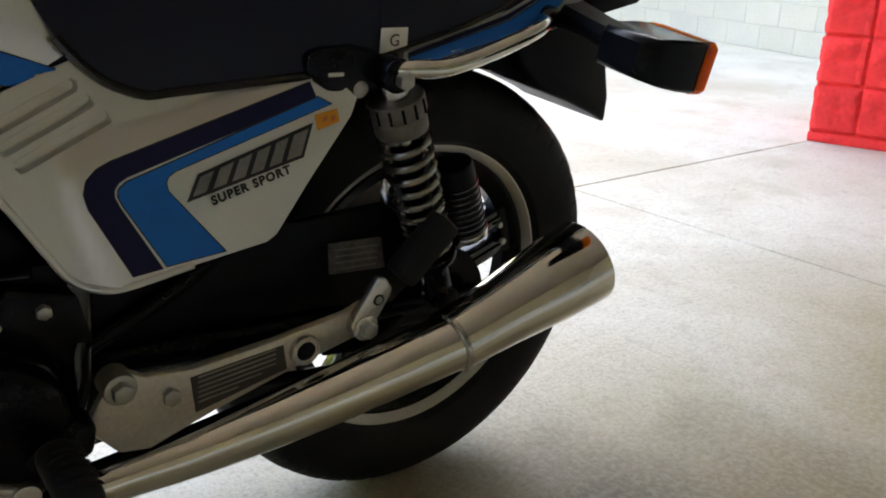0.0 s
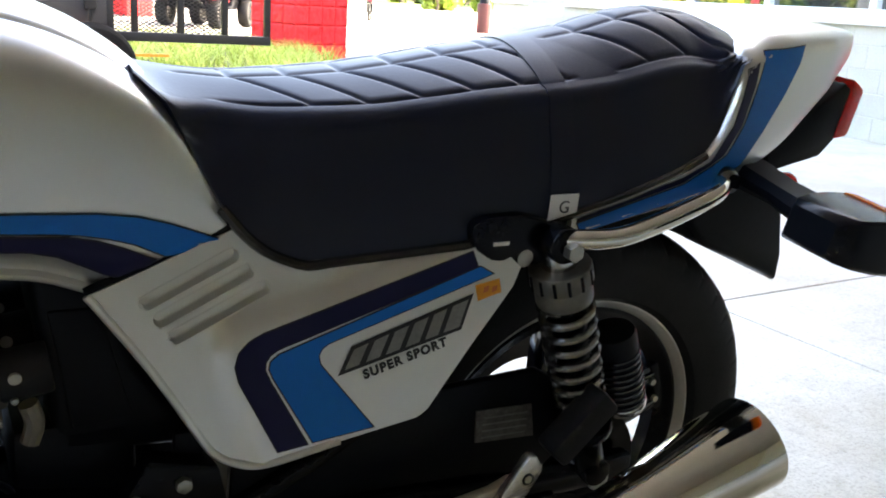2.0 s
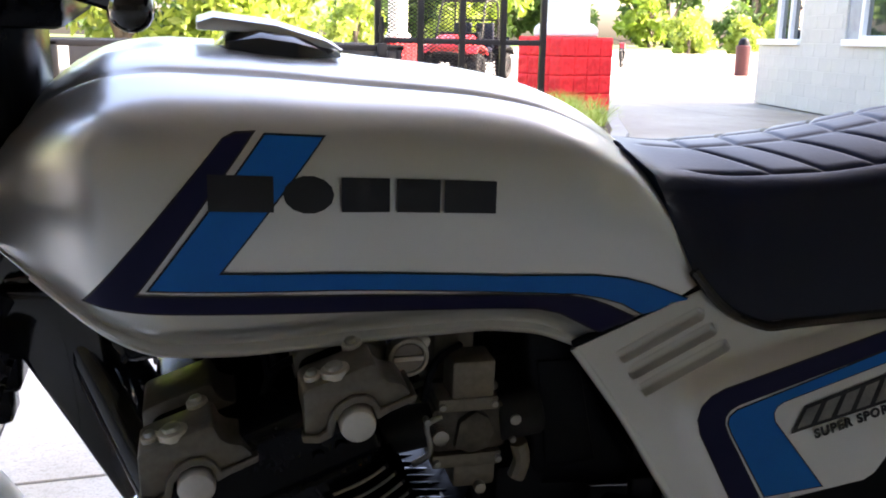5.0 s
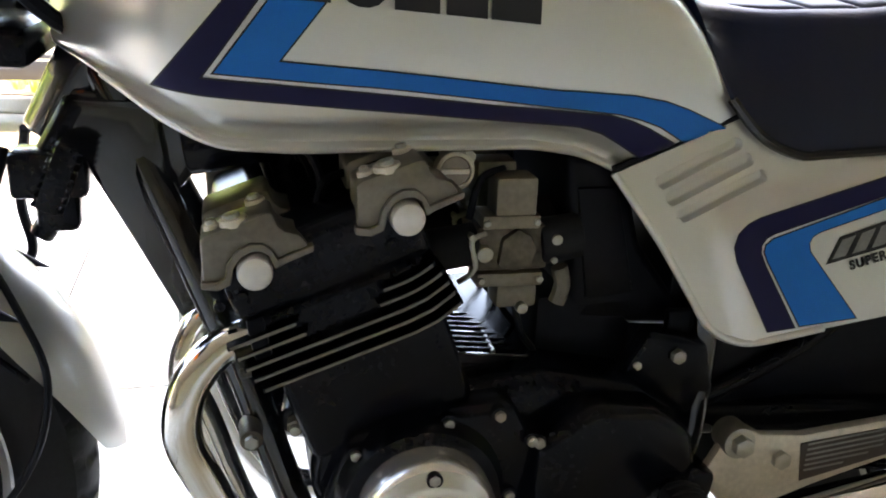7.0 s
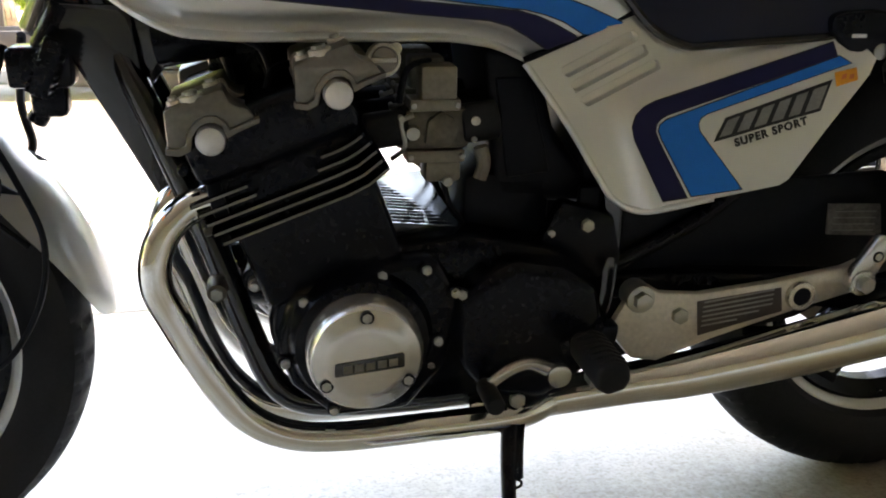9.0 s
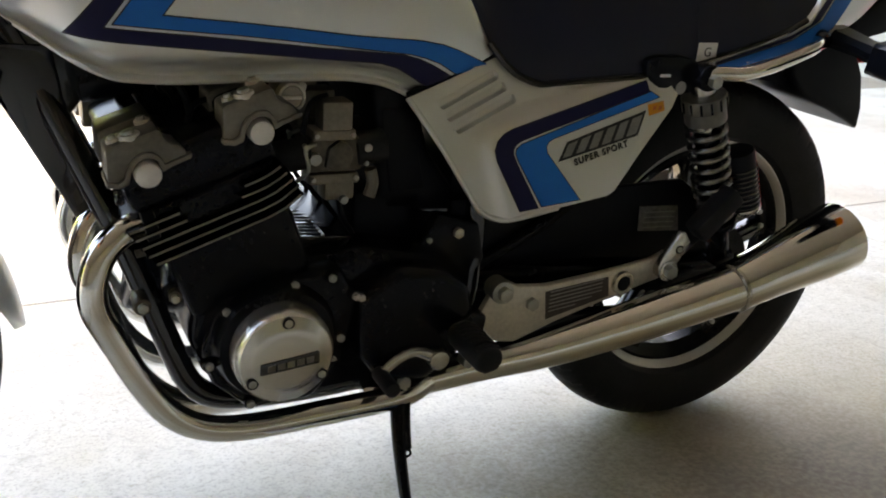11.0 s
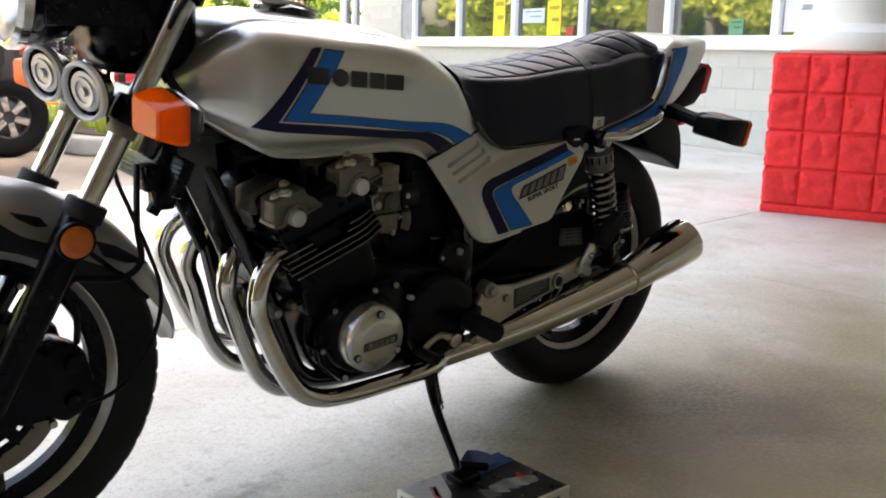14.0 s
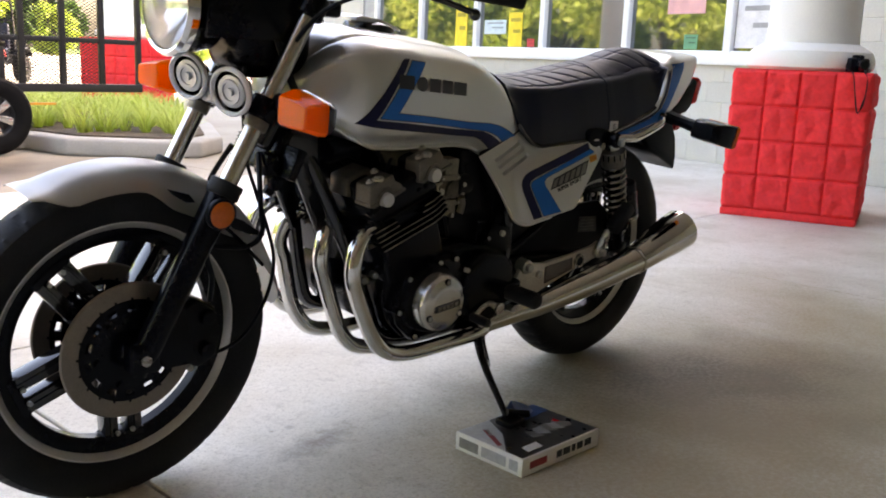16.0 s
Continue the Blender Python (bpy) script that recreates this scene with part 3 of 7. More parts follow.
b_lo = [(-0.125, 0.718), (0.062, 0.762), (0.117, 0.79), (0.148, 0.829), (0.181, 0.878), (0.214, 0.934)]
n_up = [(-0.133, 0.736), (0.016, 0.778), (0.057, 0.796), (0.086, 0.839), (0.099, 0.905)]
n_lo = [(-0.133, 0.7335), (0.018, 0.774), (0.077, 0.804), (0.100, 0.839), (0.114, 0.894), (0.118, 0.912)]
for side in (1, -1):
    fl = (lambda b: b) if side == 1 else mirror_y
    for nm, poly, mt in (("navy_stripe", band(n_up, n_lo), NAVY), ("blue_stripe", band(b_up, b_lo), BLUE)):
        for nm2, pl, m2, lift in ((nm + "_edge", grown(poly, 0.0014), EDGE, 0.0006), (nm, poly, mt, 0.0011)):
            d = bmesh.new()
            patch(d, pl, cowl_y, 0.012, lift)
            part(nm2, fl(d), m2, cowl, sharp=80)


# ---- wheels ----
def tyre_profile(R, w, bead):
    return [(bead - 0.004, -w * 0.62), (bead + 0.004, -w * 0.80), (bead + (R - bead) * 0.35, -w * 0.98), (bead + (R - bead) * 0.58, -w), (bead + (R - bead) * 0.78, -w * 0.92), (bead + (R - bead) * 0.90, -w * 0.72), (R - 0.0035, -w * 0.42), (R, -w * 0.14), (R, w * 0.14), (R - 0.0035, w * 0.42), (bead + (R - bead) * 0.90, w * 0.72), (bead + (R - bead) * 0.78, w * 0.92), (bead + (R - bead) * 0.58, w), (bead + (R - bead) * 0.35, w * 0.98), (bead + 0.004, w * 0.80), (bead - 0.004, w * 0.62)]


def build_wheel(name, label, c, R, w, rim_r, rim_w, put, phase):
    wheel = put(name, lathe(bmesh.new(), [(0.028, -0.05), (0.05, -0.05), (0.054, -0.03), (0.045, 0), (0.054, 0.03), (0.05, 0.05), (0.028, 0.05)], c, n=32), SATIN, bike, label)
    t = lathe(bmesh.new(), tyre_profile(R, w, rim_r), c, n=352)
    # slanting tread grooves cut into crown and shoulders
    pitch = 2 * math.pi / 44
    for v in t.verts:
        q = v.co - V(c)
        u = abs(q.y) / w
        if not 0.3 < u < 0.85 or math.hypot(q.x, q.z) < rim_r + 0.7 * (R - rim_r):
            continue
        a = math.atan2(q.z, q.x) - 0.10 * u - (0.5 * pitch if q.y > 0 else 0)
        if abs((a / pitch + 0.5) % 1 - 0.5) < 0.09:
            k = 1 - 0.0055 / math.hypot(q.x, q.z)
            v.co = V(c) + V((q.x * k, q.y * 0.985, q.z * k))
    ty = put("tyre", t, RUBBER, wheel, "black road tyre with slanting tread grooves")
    rp = [(rim_r + 0.006, -rim_w), (rim_r + 0.004, -rim_w - 0.003), (rim_r - 0.006, -rim_w - 0.002), (rim_r - 0.012, -rim_w + 0.003), (rim_r - 0.0175, -rim_w + 0.009), (rim_r - 0.030, 0), (rim_r - 0.0175, rim_w - 0.009), (rim_r - 0.012, rim_w - 0.003), (rim_r - 0.006, rim_w + 0.002), (rim_r + 0.004, rim_w + 0.003), (rim_r + 0.006, rim_w), (rim_r - 0.008, rim_w - 0.008), (rim_r - 0.012, 0), (rim_r - 0.008, -rim_w + 0.008)]
    put("rim", lathe(bmesh.new(), rp, c, n=96, closed=True), RIM, wheel, "brushed aluminium rim")
    ri = [(rim_r - 0.0172, -rim_w + 0.0088), (rim_r - 0.0225, -rim_w + 0.0085), (rim_r - 0.046, -0.012), (rim_r - 0.046, 0.012), (rim_r - 0.0225, rim_w - 0.0085), (rim_r - 0.0172, rim_w - 0.0088), (rim_r - 0.033, 0)]
    put("rim_well", lathe(bmesh.new(), ri, c, n=96, closed=True), SATIN, wheel, "black inner rim band")
    for k in range(5):
        a = 2 * math.pi * k / 5 + phase
        for s in (-1, 1):
            sp = bmesh.new()
            r0, r1 = 0.05, rim_r - 0.038
            off0, off1 = 0.025, 0.025
            prism(sp, [(r0, s * off0 - 0.0155), (r1, s * off1 - 0.0145), (r1, s * off1 + 0.0145), (r0, s * off0 + 0.0155)], -0.018, 0.018, 0.003)
            ridge = bmesh.new()
            prism(ridge, [(r0 + 0.015, s * off0 - 0.004), (r1 - 0.01, s * off1 - 0.003), (r1 - 0.01, s * off1 + 0.003), (r0 + 0.015, s * off0 + 0.004)], -0.0215, 0.0215, 0.001)
            add(sp, ridge)
            sp.transform(Matrix.Translation(c) @ Matrix.Rotation(-a, 4, "Y"))
            put("spoke", sp, GLOSS, wheel)
        ft = bmesh.new()
        box(ft, rim_r - 0.052, rim_r - 0.034, -0.02, 0.02, -0.042, 0.042, 0.003)
        ft.transform(Matrix.Translation(c) @ Matrix.Rotation(-a, 4, "Y"))
        put("spoke_foot", ft, SATIN, wheel)
        for s in (-1, 1):
            for yy in (-0.024, 0.024):
                rv = cyl(bmesh.new(), (rim_r - 0.055, yy - 0.003, s * 0.016), (rim_r - 0.055, yy + 0.003, s * 0.016), 0.005, 8)
                rv.transform(Matrix.Translation(c) @ Matrix.Rotation(-a, 4, "Y"))
                put("rivet", rv, STEEL, wheel)
    return wheel


def rput(name, bm, mat, parent=bike, label="", sharp=32):
    return part(name, bm, mat, parent, label, sharp)


rear = build_wheel("rear_wheel", "rear wheel with black spokes and silver rim", AXLE_R, 0.340, 0.061, 0.236, 0.036, rput, 0.35)
front = build_wheel("front_wheel", "front wheel with black paired spokes and silver rim", AXLE_F, 0.329, 0.050, 0.249, 0.030, fpart, radians(-86))
rput("axle_nut", cyl(bmesh.new(), (0, -0.125, 0.345), (0, -0.10, 0.345), 0.016, 6), STEEL, rear)
for yy in (0.085,):
    rput("brake_disc", lathe(bmesh.new(), [(0.09, yy - 0.003), (0.14, yy - 0.003), (0.14, yy + 0.003), (0.09, yy + 0.003)], AXLE_R, n=64, closed=True), DISC, rear)
rput("sprocket", lathe(bmesh.new(), [(0.04, -0.085), (0.088, -0.085), (0.09, -0.08), (0.088, -0.075), (0.04, -0.075)], AXLE_R, n=44, closed=True), SATIN, rear)
for s in (-1, 1):
    yy = s * 0.066
    d = lathe(bmesh.new(), [(0.100, yy - 0.003), (0.135, yy - 0.003), (0.138, yy), (0.135, yy + 0.003), (0.100, yy + 0.003)], AXLE_F, n=80, closed=True)
    disc = fpart("brake_disc", d, DISC, front, "bare steel front brake disc")
    fpart("disc_carrier", lathe(bmesh.new(), [(0.03, yy + s * 0.006), (0.05, yy + s * 0.010), (0.070, yy + s * 0.005), (0.081, yy + s * 0.004), (0.082, yy - s * 0.004), (0.03, yy - s * 0.004)], AXLE_F, n=48, closed=True), SATIN, disc)
    fpart("carrier_ring", lathe(bmesh.new(), [(0.093, yy - 0.004), (0.1035, yy - 0.0045), (0.1035, yy + 0.0045), (0.093, yy + 0.004)], AXLE_F, n=64, closed=True), SATIN, disc)
    for k in range(14):
        am = prism(bmesh.new(), [(0.078, -0.010), (0.095, -0.011), (0.095, 0.011), (0.078, 0.010)], yy - 0.0035, yy + 0.0035, 0.001, 1)
        am.transform(Matrix.Translation(AXLE_F) @ Matrix.Rotation(-(2 * math.pi * k / 14), 4, "Y"))
        fpart("carrier_arm", am, SATIN, disc)
    for k in range(6):
        a = k * math.pi / 3 + 0.2
        p = AXLE_F + V((0.070 * math.cos(a), 0, 0.070 * math.sin(a)))
        fpart("bolt", cyl(bmesh.new(), p + V((0, yy, 0)), p + V((0, yy + s * 0.012, 0)), 0.007, 6), SATIN, disc)
    for k in range(20):
        a = k * math.pi / 10
        p = AXLE_F + V((0.1055 * math.cos(a), yy, 0.1055 * math.sin(a)))
        fpart("rivet", cyl(bmesh.new(), p - V((0, 0.0042, 0)), p + V((0, 0.0042, 0)), 0.0026, 10), SATIN, disc)
    fpart("hub_cap", lathe(bmesh.new(), [(0.0, yy + s * 0.03), (0.018, yy + s * 0.03), (0.024, yy + s * 0.024), (0.03, yy + s * 0.005)], AXLE_F, n=24), SATIN, disc)
fpart("axle_end", cyl(bmesh.new(), AXLE_F + V((0, -0.135, 0)), AXLE_F + V((0, -0.115, 0)), 0.011, 6, 0.001), STEEL, front)

# ---- front fork, fender, lamps ----
FORK = lambda z, y: V((-1.511 + 0.505 * (z - 0.331), y, z))
for s in (-1, 1):
    y = s * 0.108
    leg = tube(bmesh.new(), [FORK(0.30, y), FORK(0.335, y), FORK(0.40, y), FORK(0.50, y), FORK(0.61, y), FORK(0.638, y)], [0.020, 0.026, 0.027, 0.028, 0.029, 0.0285], 20, 3)
    slider = fpart("fork_slider", leg, SATIN, bike, "black lower fork leg")
    bt = bmesh.new()
    cyl(bt, FORK(0.632, y), FORK(0.66, y), 0.033, 24, 0.004)
    fpart("dust_seal", bt, RUBBER, slider)
    tb = bmesh.new()
    cyl(tb, FORK(0.63, y), FORK(1.0, y), 0.0185, 24)
    fork = fpart("fork_tube", tb, WORN, bike, "chrome fork tube")
    fpart("clamp_collar", cyl(bmesh.new(), FORK(0.762, y), FORK(0.79, y), 0.0235, 20, 0.003), CAMA, fork, "grimy bare metal collar")
    ax = bmesh.new()
    box(ax, -1.545, -1.485, y - 0.022, y + 0.022, 0.30, 0.362, 0.01)
    fpart("axle_clamp", ax, SATIN, slider)
    rf = bmesh.new()
    p = FORK(0.607, y) + V((-0.008, s * 0.03, 0))
    cyl(rf, p, p + V((0, s * 0.012, 0)), 0.031, 28, 0.002)
    rr = fpart("reflector_ring", rf, MATTE, slider)
    cf = bmesh.new()
    lathe(cf, [(0.0, s * 0.005), (0.012, s * 0.0045), (0.022, s * 0.003), (0.026, 0)], p + V((0, s * 0.0125, 0)), n=24)
    fpart("reflector", cf, material("amber_reflector", (0.62, 0.13, 0.01), 0.2, 0, 0.1, 90, 400, 0.4), rr, "round amber side reflector")
    ca = bmesh.new()
    prism(ca, [(-1.43, 0.40), (-1.395, 0.425), (-1.35, 0.40), (-1.335, 0.345), (-1.345, 0.295), (-1.385, 0.275), (-1.42, 0.295)], s * 0.036, s * 0.098, 0.01)
    cal = fpart("brake_caliper", ca, SATIN, bike, "black brake caliper")
    for zz in (0.385, 0.315):
        fpart("piston_housing", cyl(bmesh.new(), (-1.372, s * 0.096, zz), (-1.372, s * 0.11, zz), 0.016, 16, 0.003), SATIN, cal)
    fpart("bolt", cyl(bmesh.new(), (-1.41, s * 0.098, 0.285), (-1.41, s * 0.108, 0.285), 0.007, 6), STEEL, cal)
    br = bmesh.new()
    prism(br, [(-1.50, 0.36), (-1.46, 0.44), (-1.42, 0.41), (-1.39, 0.29), (-1.46, 0.29)], s * 0.085, s * 0.1, 0.004)
    fpart("caliper_bracket", br, SATIN, cal)
for z, nm in ((0.80, "lower_clamp"), (1.0, "top_clamp")):
    cl = bmesh.new()
    for s in (-1, 1):
        cyl(cl, FORK(z - 0.02, s * 0.108), FORK(z + 0.02, s * 0.108), 0.03, 20, 0.004)
    c0 = FORK(z, 0)
    box(cl, c0.x - 0.02, c0.x + 0.075, -0.11, 0.11, z - 0.018, z + 0.018, 0.008)
    fpart(nm, cl, SATIN, bike)

# front fender: a curved sheet round the wheel with stays
def fender(name, c, R, a0, a1, w, drop, put, label, lipmat):
    bm = bmesh.new()
    n, m, thick = 40, 14, 0.003
    grid = []
    for i in range(n + 1):
        a = a0 + (a1 - a0) * i / n
        u = i / n
        ww = w * (math.sqrt(max(0.03, 1 - max(0.0, (u - 0.87) / 0.13) ** 2)) - 0.12 * smoothstep(0.08, 0.0, u) ** 2)
        dr = drop * (1 - 0.75 * smoothstep(0.10, 0.0, u) - 0.7 * smoothstep(0.74, 1.0, u)) + 0.030 * smoothstep(0.28, 0.42, u) * smoothstep(0.74, 0.58, u)
        flare = 0.008 * smoothstep(0.05, 0.0, u)
        row = []
        for j in range(m + 1):
            v = -1 + 2 * j / m
            y = ww * math.sin(v * 1.35) / math.sin(1.35)
            r = R + flare - dr * (1 - math.cos(v * 1.35)) / (1 - math.cos(1.35))
            row.append(V(c) + V((r * math.cos(a), y, r * math.sin(a))))
        grid.append(row)
    vs = [[bm.verts.new(p) for p in row] for row in grid]
    for i in range(n):
        for j in range(m):
            bm.faces.new((vs[i][j], vs[i][j + 1], vs[i + 1][j + 1], vs[i + 1][j]))
    ex = bmesh.ops.solidify(bm, geom=bm.faces[:], thickness=thick)
    return put(name, bm, lipmat, bike, label, 50)


ff = fender("front_fender", AXLE_F, 0.362, radians(121), radians(3), 0.072, 0.050, fpart, "silver front mudguard", SILVER)
# each side skirt of the fender reaches down to the fork
for s in (-1, 1):
    st = bmesh.new()
    tube(st, [FORK(0.60, s * 0.085), V((-1.30, s * 0.083, 0.535)), V((-1.235, s * 0.08, 0.47))], 0.004, 8, 4)
    fpart("fender_stay", st, SATIN, ff)
    sc = bmesh.new()
    prism(sc, [(-1.458, 0.647), (-1.412, 0.634), (-1.398, 0.617), (-1.418, 0.618), (-1.444, 0.633)], s * 0.077, s * 0.084, 0.002)
    fpart("vent", sc, MATTE, ff, "black triangular scoop")
    sc = bmesh.new()
    prism(sc, [(-1.325, 0.585), (-1.290, 0.572), (-1.232, 0.533), (-1.275, 0.540), (-1.312, 0.556)], s * 0.077, s * 0.083, 0.002)
    fpart("vent", sc, MATTE, ff, "black triangular scoop")

# headlamp
LAMP = V((-1.415, 0, 0.982))
shell = lathe(bmesh.new(), [(0.0, 0.115), (0.05, 0.105), (0.082, 0.07), (0.092, 0.02), (0.093, -0.005), (0.088, -0.005)], LAMP, "x", 40)
lamp = fpart("headlamp", shell, GLOSS, bike, "round chrome-rimmed headlamp")
fpart("lamp_ring", lathe(bmesh.new(), [(0.086, -0.016), (0.092, -0.018), (0.098, -0.010), (0.098, 0.004), (0.092, 0.008), (0.086, 0.0)], LAMP, "x", 48, True), CHROME, lamp, "chrome lamp ring")
fpart("reflector", lathe(bmesh.new(), [(0.0, 0.05), (0.04, 0.035), (0.07, 0.012), (0.087, -0.006)], LAMP, "x", 40), MIRROR, lamp)
gl = lathe(bmesh.new(), [(0.0, -0.030), (0.03, -0.029), (0.06, -0.024), (0.08, -0.016), (0.087, -0.008)], LAMP, "x", 48)
fpart("lens", gl, GLASS, lamp, "fluted clear glass lens")
for s in (-1, 1):
    e = bmesh.new()
    box(e, -1.40, -1.20, s * 0.098 - 0.006, s * 0.098 + 0.006, 0.93, 1.02, 0.004)
    cyl(e, (-1.385, s * 0.092, 0.975), (-1.385, s * 0.112, 0.975), 0.013, 12, 0.002)
    fpart("lamp_bracket", e, SATIN, lamp)
cr = bmesh.new()
box(cr, -1.30, -1.12, -0.10, 0.10, 1.03, 1.075, 0.02, 3)
for s in (-1, 1):
    lathe(cr, [(0.0, 0.05), (0.05, 0.05), (0.056, 0.045), (0.056, -0.01), (0.0, -0.02)], (-1.22, s * 0.06, 1.06), "z", 28)
fpart("instrument_cluster", cr, MATTE, bike, "black instrument pod")
hl = bmesh.new()
box(hl, -1.31, -1.13, -0.085, 0.085, 0.85, 1.04, 0.055, 5)
fpart("wiring_shroud", hl, SATIN, bike)

# horns
GREYM = material("grey_diaphragm", (0.42, 0.44, 0.48), 0.38, 0.4, 0.08, 20, 90)
for y, x, z in ((-0.104, -1.347, 0.832), (0.0215, -1.365, 0.845)):
    c = V((x, y, z))
    hb = lathe(bmesh.new(), [(0.0, 0.045), (0.02, 0.042), (0.035, 0.02), (0.046, 0.010), (0.046, 0.0), (0.040, -0.003)], c, "x", 36)
    tilt = Matrix.Translation(c) @ Matrix.Rotation(radians(18), 4, "Z") @ Matrix.Rotation(radians(-10), 4, "Y") @ Matrix.Translation(-c)
    hb.transform(tilt)
    horn = fpart("horn", hb, SATIN, bike, "round horn with bright rim")
    hr = lathe(bmesh.new(), [(0.0395, -0.002), (0.043, -0.006), (0.047, -0.002), (0.047, 0.006), (0.0395, 0.004)], c, "x", 40, True)
    hr.transform(tilt)
    fpart("horn_rim", hr, PALE, horn, "bright white-metal rim")
    hd = lathe(bmesh.new(), [(0.0, -0.004), (0.007, -0.004), (0.008, 0.002), (0.017, 0.001), (0.0175, -0.002), (0.0235, -0.0025), (0.0245, 0.001), (0.031, 0.002), (0.032, 0.006)], c, "x", 36)
    hd.transform(tilt)
    fpart("diaphragm", hd, GREYM, horn)
hp = bmesh.new()
box(hp, -1.345, -1.325, -0.085, 0.005, 0.80, 0.855, 0.006)
fpart("horn_plate", hp, material("zinc_grey_plate", (0.14, 0.155, 0.18), 0.4, 0.5, 0.1), bike, "grey zinc horn bracket plate")


def signal(name, m, put, lens_dir, label, deep=1.0, out=0):
    """A turn signal along its own -y stalk; its lens looks along x with the sign of lens_dir."""
    d = lens_dir

    cy, cz = (0.78, 0.62) if d < 0 else (0.93, 0.88)

    def lower(sy, sz):
        return 0.62 if out and sy * out > 0 and sz > 0 else 1.0
    body = bmesh.new()
    loops = []
    for x, ys, zs in ((-0.012, 0.036, 0.024), (0.0, 0.049, 0.035), (0.02, 0.050, 0.036), (0.045, 0.046, 0.033), (0.068, 0.034, 0.026), (0.078, 0.02, 0.016)) if d < 0 else ((-0.008, 0.048, 0.034), (0.0, 0.050, 0.036), (0.03, 0.049, 0.035), (0.06, 0.045, 0.032), (0.085, 0.038, 0.027), (0.094, 0.030, 0.020)):
        x = x * (0.45 if d < 0 else 1.0)
        loops.append([V((-d * x, sy * ys, sz * zs * lower(sy, sz))) for sy, sz in ((-1, -cz), (-1, cz), (-cy, 1), (cy, 1), (1, cz), (1, -cz), (cy, -1), (-cy, -1))])
    rings(body, loops)
    body.transform(m)
    b = put(name, body, GLOSS if d < 0 else SATIN, bike, label, 40)
    ln = bmesh.new()
    t = bmesh.new()
    loops = []
    for x, ys, zs in ((-0.001, 0.050, 0.037), (0.018 * deep, 0.049, 0.036), (0.050 * deep, 0.044, 0.028), (0.054 * deep, 0.040, 0.025)) if d < 0 else ((-0.001, 0.0515, 0.0375), (0.018, 0.0505, 0.0365), (0.0215, 0.047, 0.034)):
        loops.append([V((d * x, sy * ys, sz * zs * lower(sy, sz))) for sy, sz in ((-1, -0.8), (-1, 0.8), (-0.86, 1), (0.86, 1), (1, 0.8), (1, -0.8), (0.86, -1), (-0.86, -1))])
    rings(t, loops)
    add(ln, t)
    ln.transform(m)
    put("lens", ln, AMBER, b, "amber plastic lens")
    rf = bmesh.new()
    box(rf, min(0, d * 0.006), max(0, d * 0.006), -0.044, 0.044, -0.031, 0.019 if out else 0.031, 0.002)
    rf.transform(m)
    put("inner_reflector", rf, PALE, b)
    bulb = bmesh.new()
    bmesh.ops.create_uvsphere(bulb, u_segments=12, v_segments=8, radius=0.011, matrix=Matrix.Translation((d * 0.016, 0, 0)))
    bulb.transform(m)
    put("bulb", bulb, MIRROR, b)
    return b


for s in (-1, 1):
    m = Matrix.Translation((-1.277, s * 0.268, 0.819))
    sg = signal("front_turn_signal", m, fpart, -1, "amber front turn signal with black housing", 0.85, s)
    stk = bmesh.new()
    tube(stk, [(-1.25, s * 0.10, 0.815), (-1.25, s * 0.16, 0.815), (-1.252, s * 0.22, 0.818)], [0.022, 0.015, 0.018], 14, 4)
    fpart("stalk", stk, MATTE, sg)
    m = Matrix.Translation((0.166, s * 0.298, 0.750)) @ Matrix.Rotation(radians(7), 4, "Y") @ Matrix.Rotation(radians(4), 4, "X") @ Matrix.Diagonal((1.08, 1.0, 0.9, 1))
    rs = signal("rear_turn_signal", m, rput, 1, "black rear turn signal with amber lens", 0.6)
    stk = bmesh.new()
    arm = []
    for y, x, z, hx, hz in ((0.06, 0.150, 0.777, 0.042, 0.020), (0.13, 0.150, 0.773, 0.034, 0.016), (0.19, 0.145, 0.766, 0.029, 0.013), (0.235, 0.140, 0.760, 0.033, 0.015), (0.26, 0.140, 0.755, 0.042, 0.020)):
        arm.append([V((x + hx * a, s * y, z + hz * b)) for a, b in ((-1, -0.4), (-1, 0.3), (-0.7, 1), (0.7, 1), (1, 0.3), (1, -0.4), (0.7, -1), (-0.7, -1))])
    rings(stk, arm)
    rput("stalk", stk, MATTE, rs)
# handlebar, levers
hb = bmesh.new()
tube(hb, [(-0.92, -0.425, 1.055), (-0.99, -0.40, 1.06), (-1.08, -0.33, 1.065), (-1.13, -0.22, 1.06), (-1.15, -0.10, 1.04), (-1.15, 0.10, 1.04), (-1.13, 0.22, 1.06), (-1.08, 0.33, 1.065), (-0.99, 0.40, 1.06), (-0.92, 0.425, 1.055)], 0.011, 14, 5)
bar = fpart("handlebar", hb, GLOSS, bike, "black handlebar")
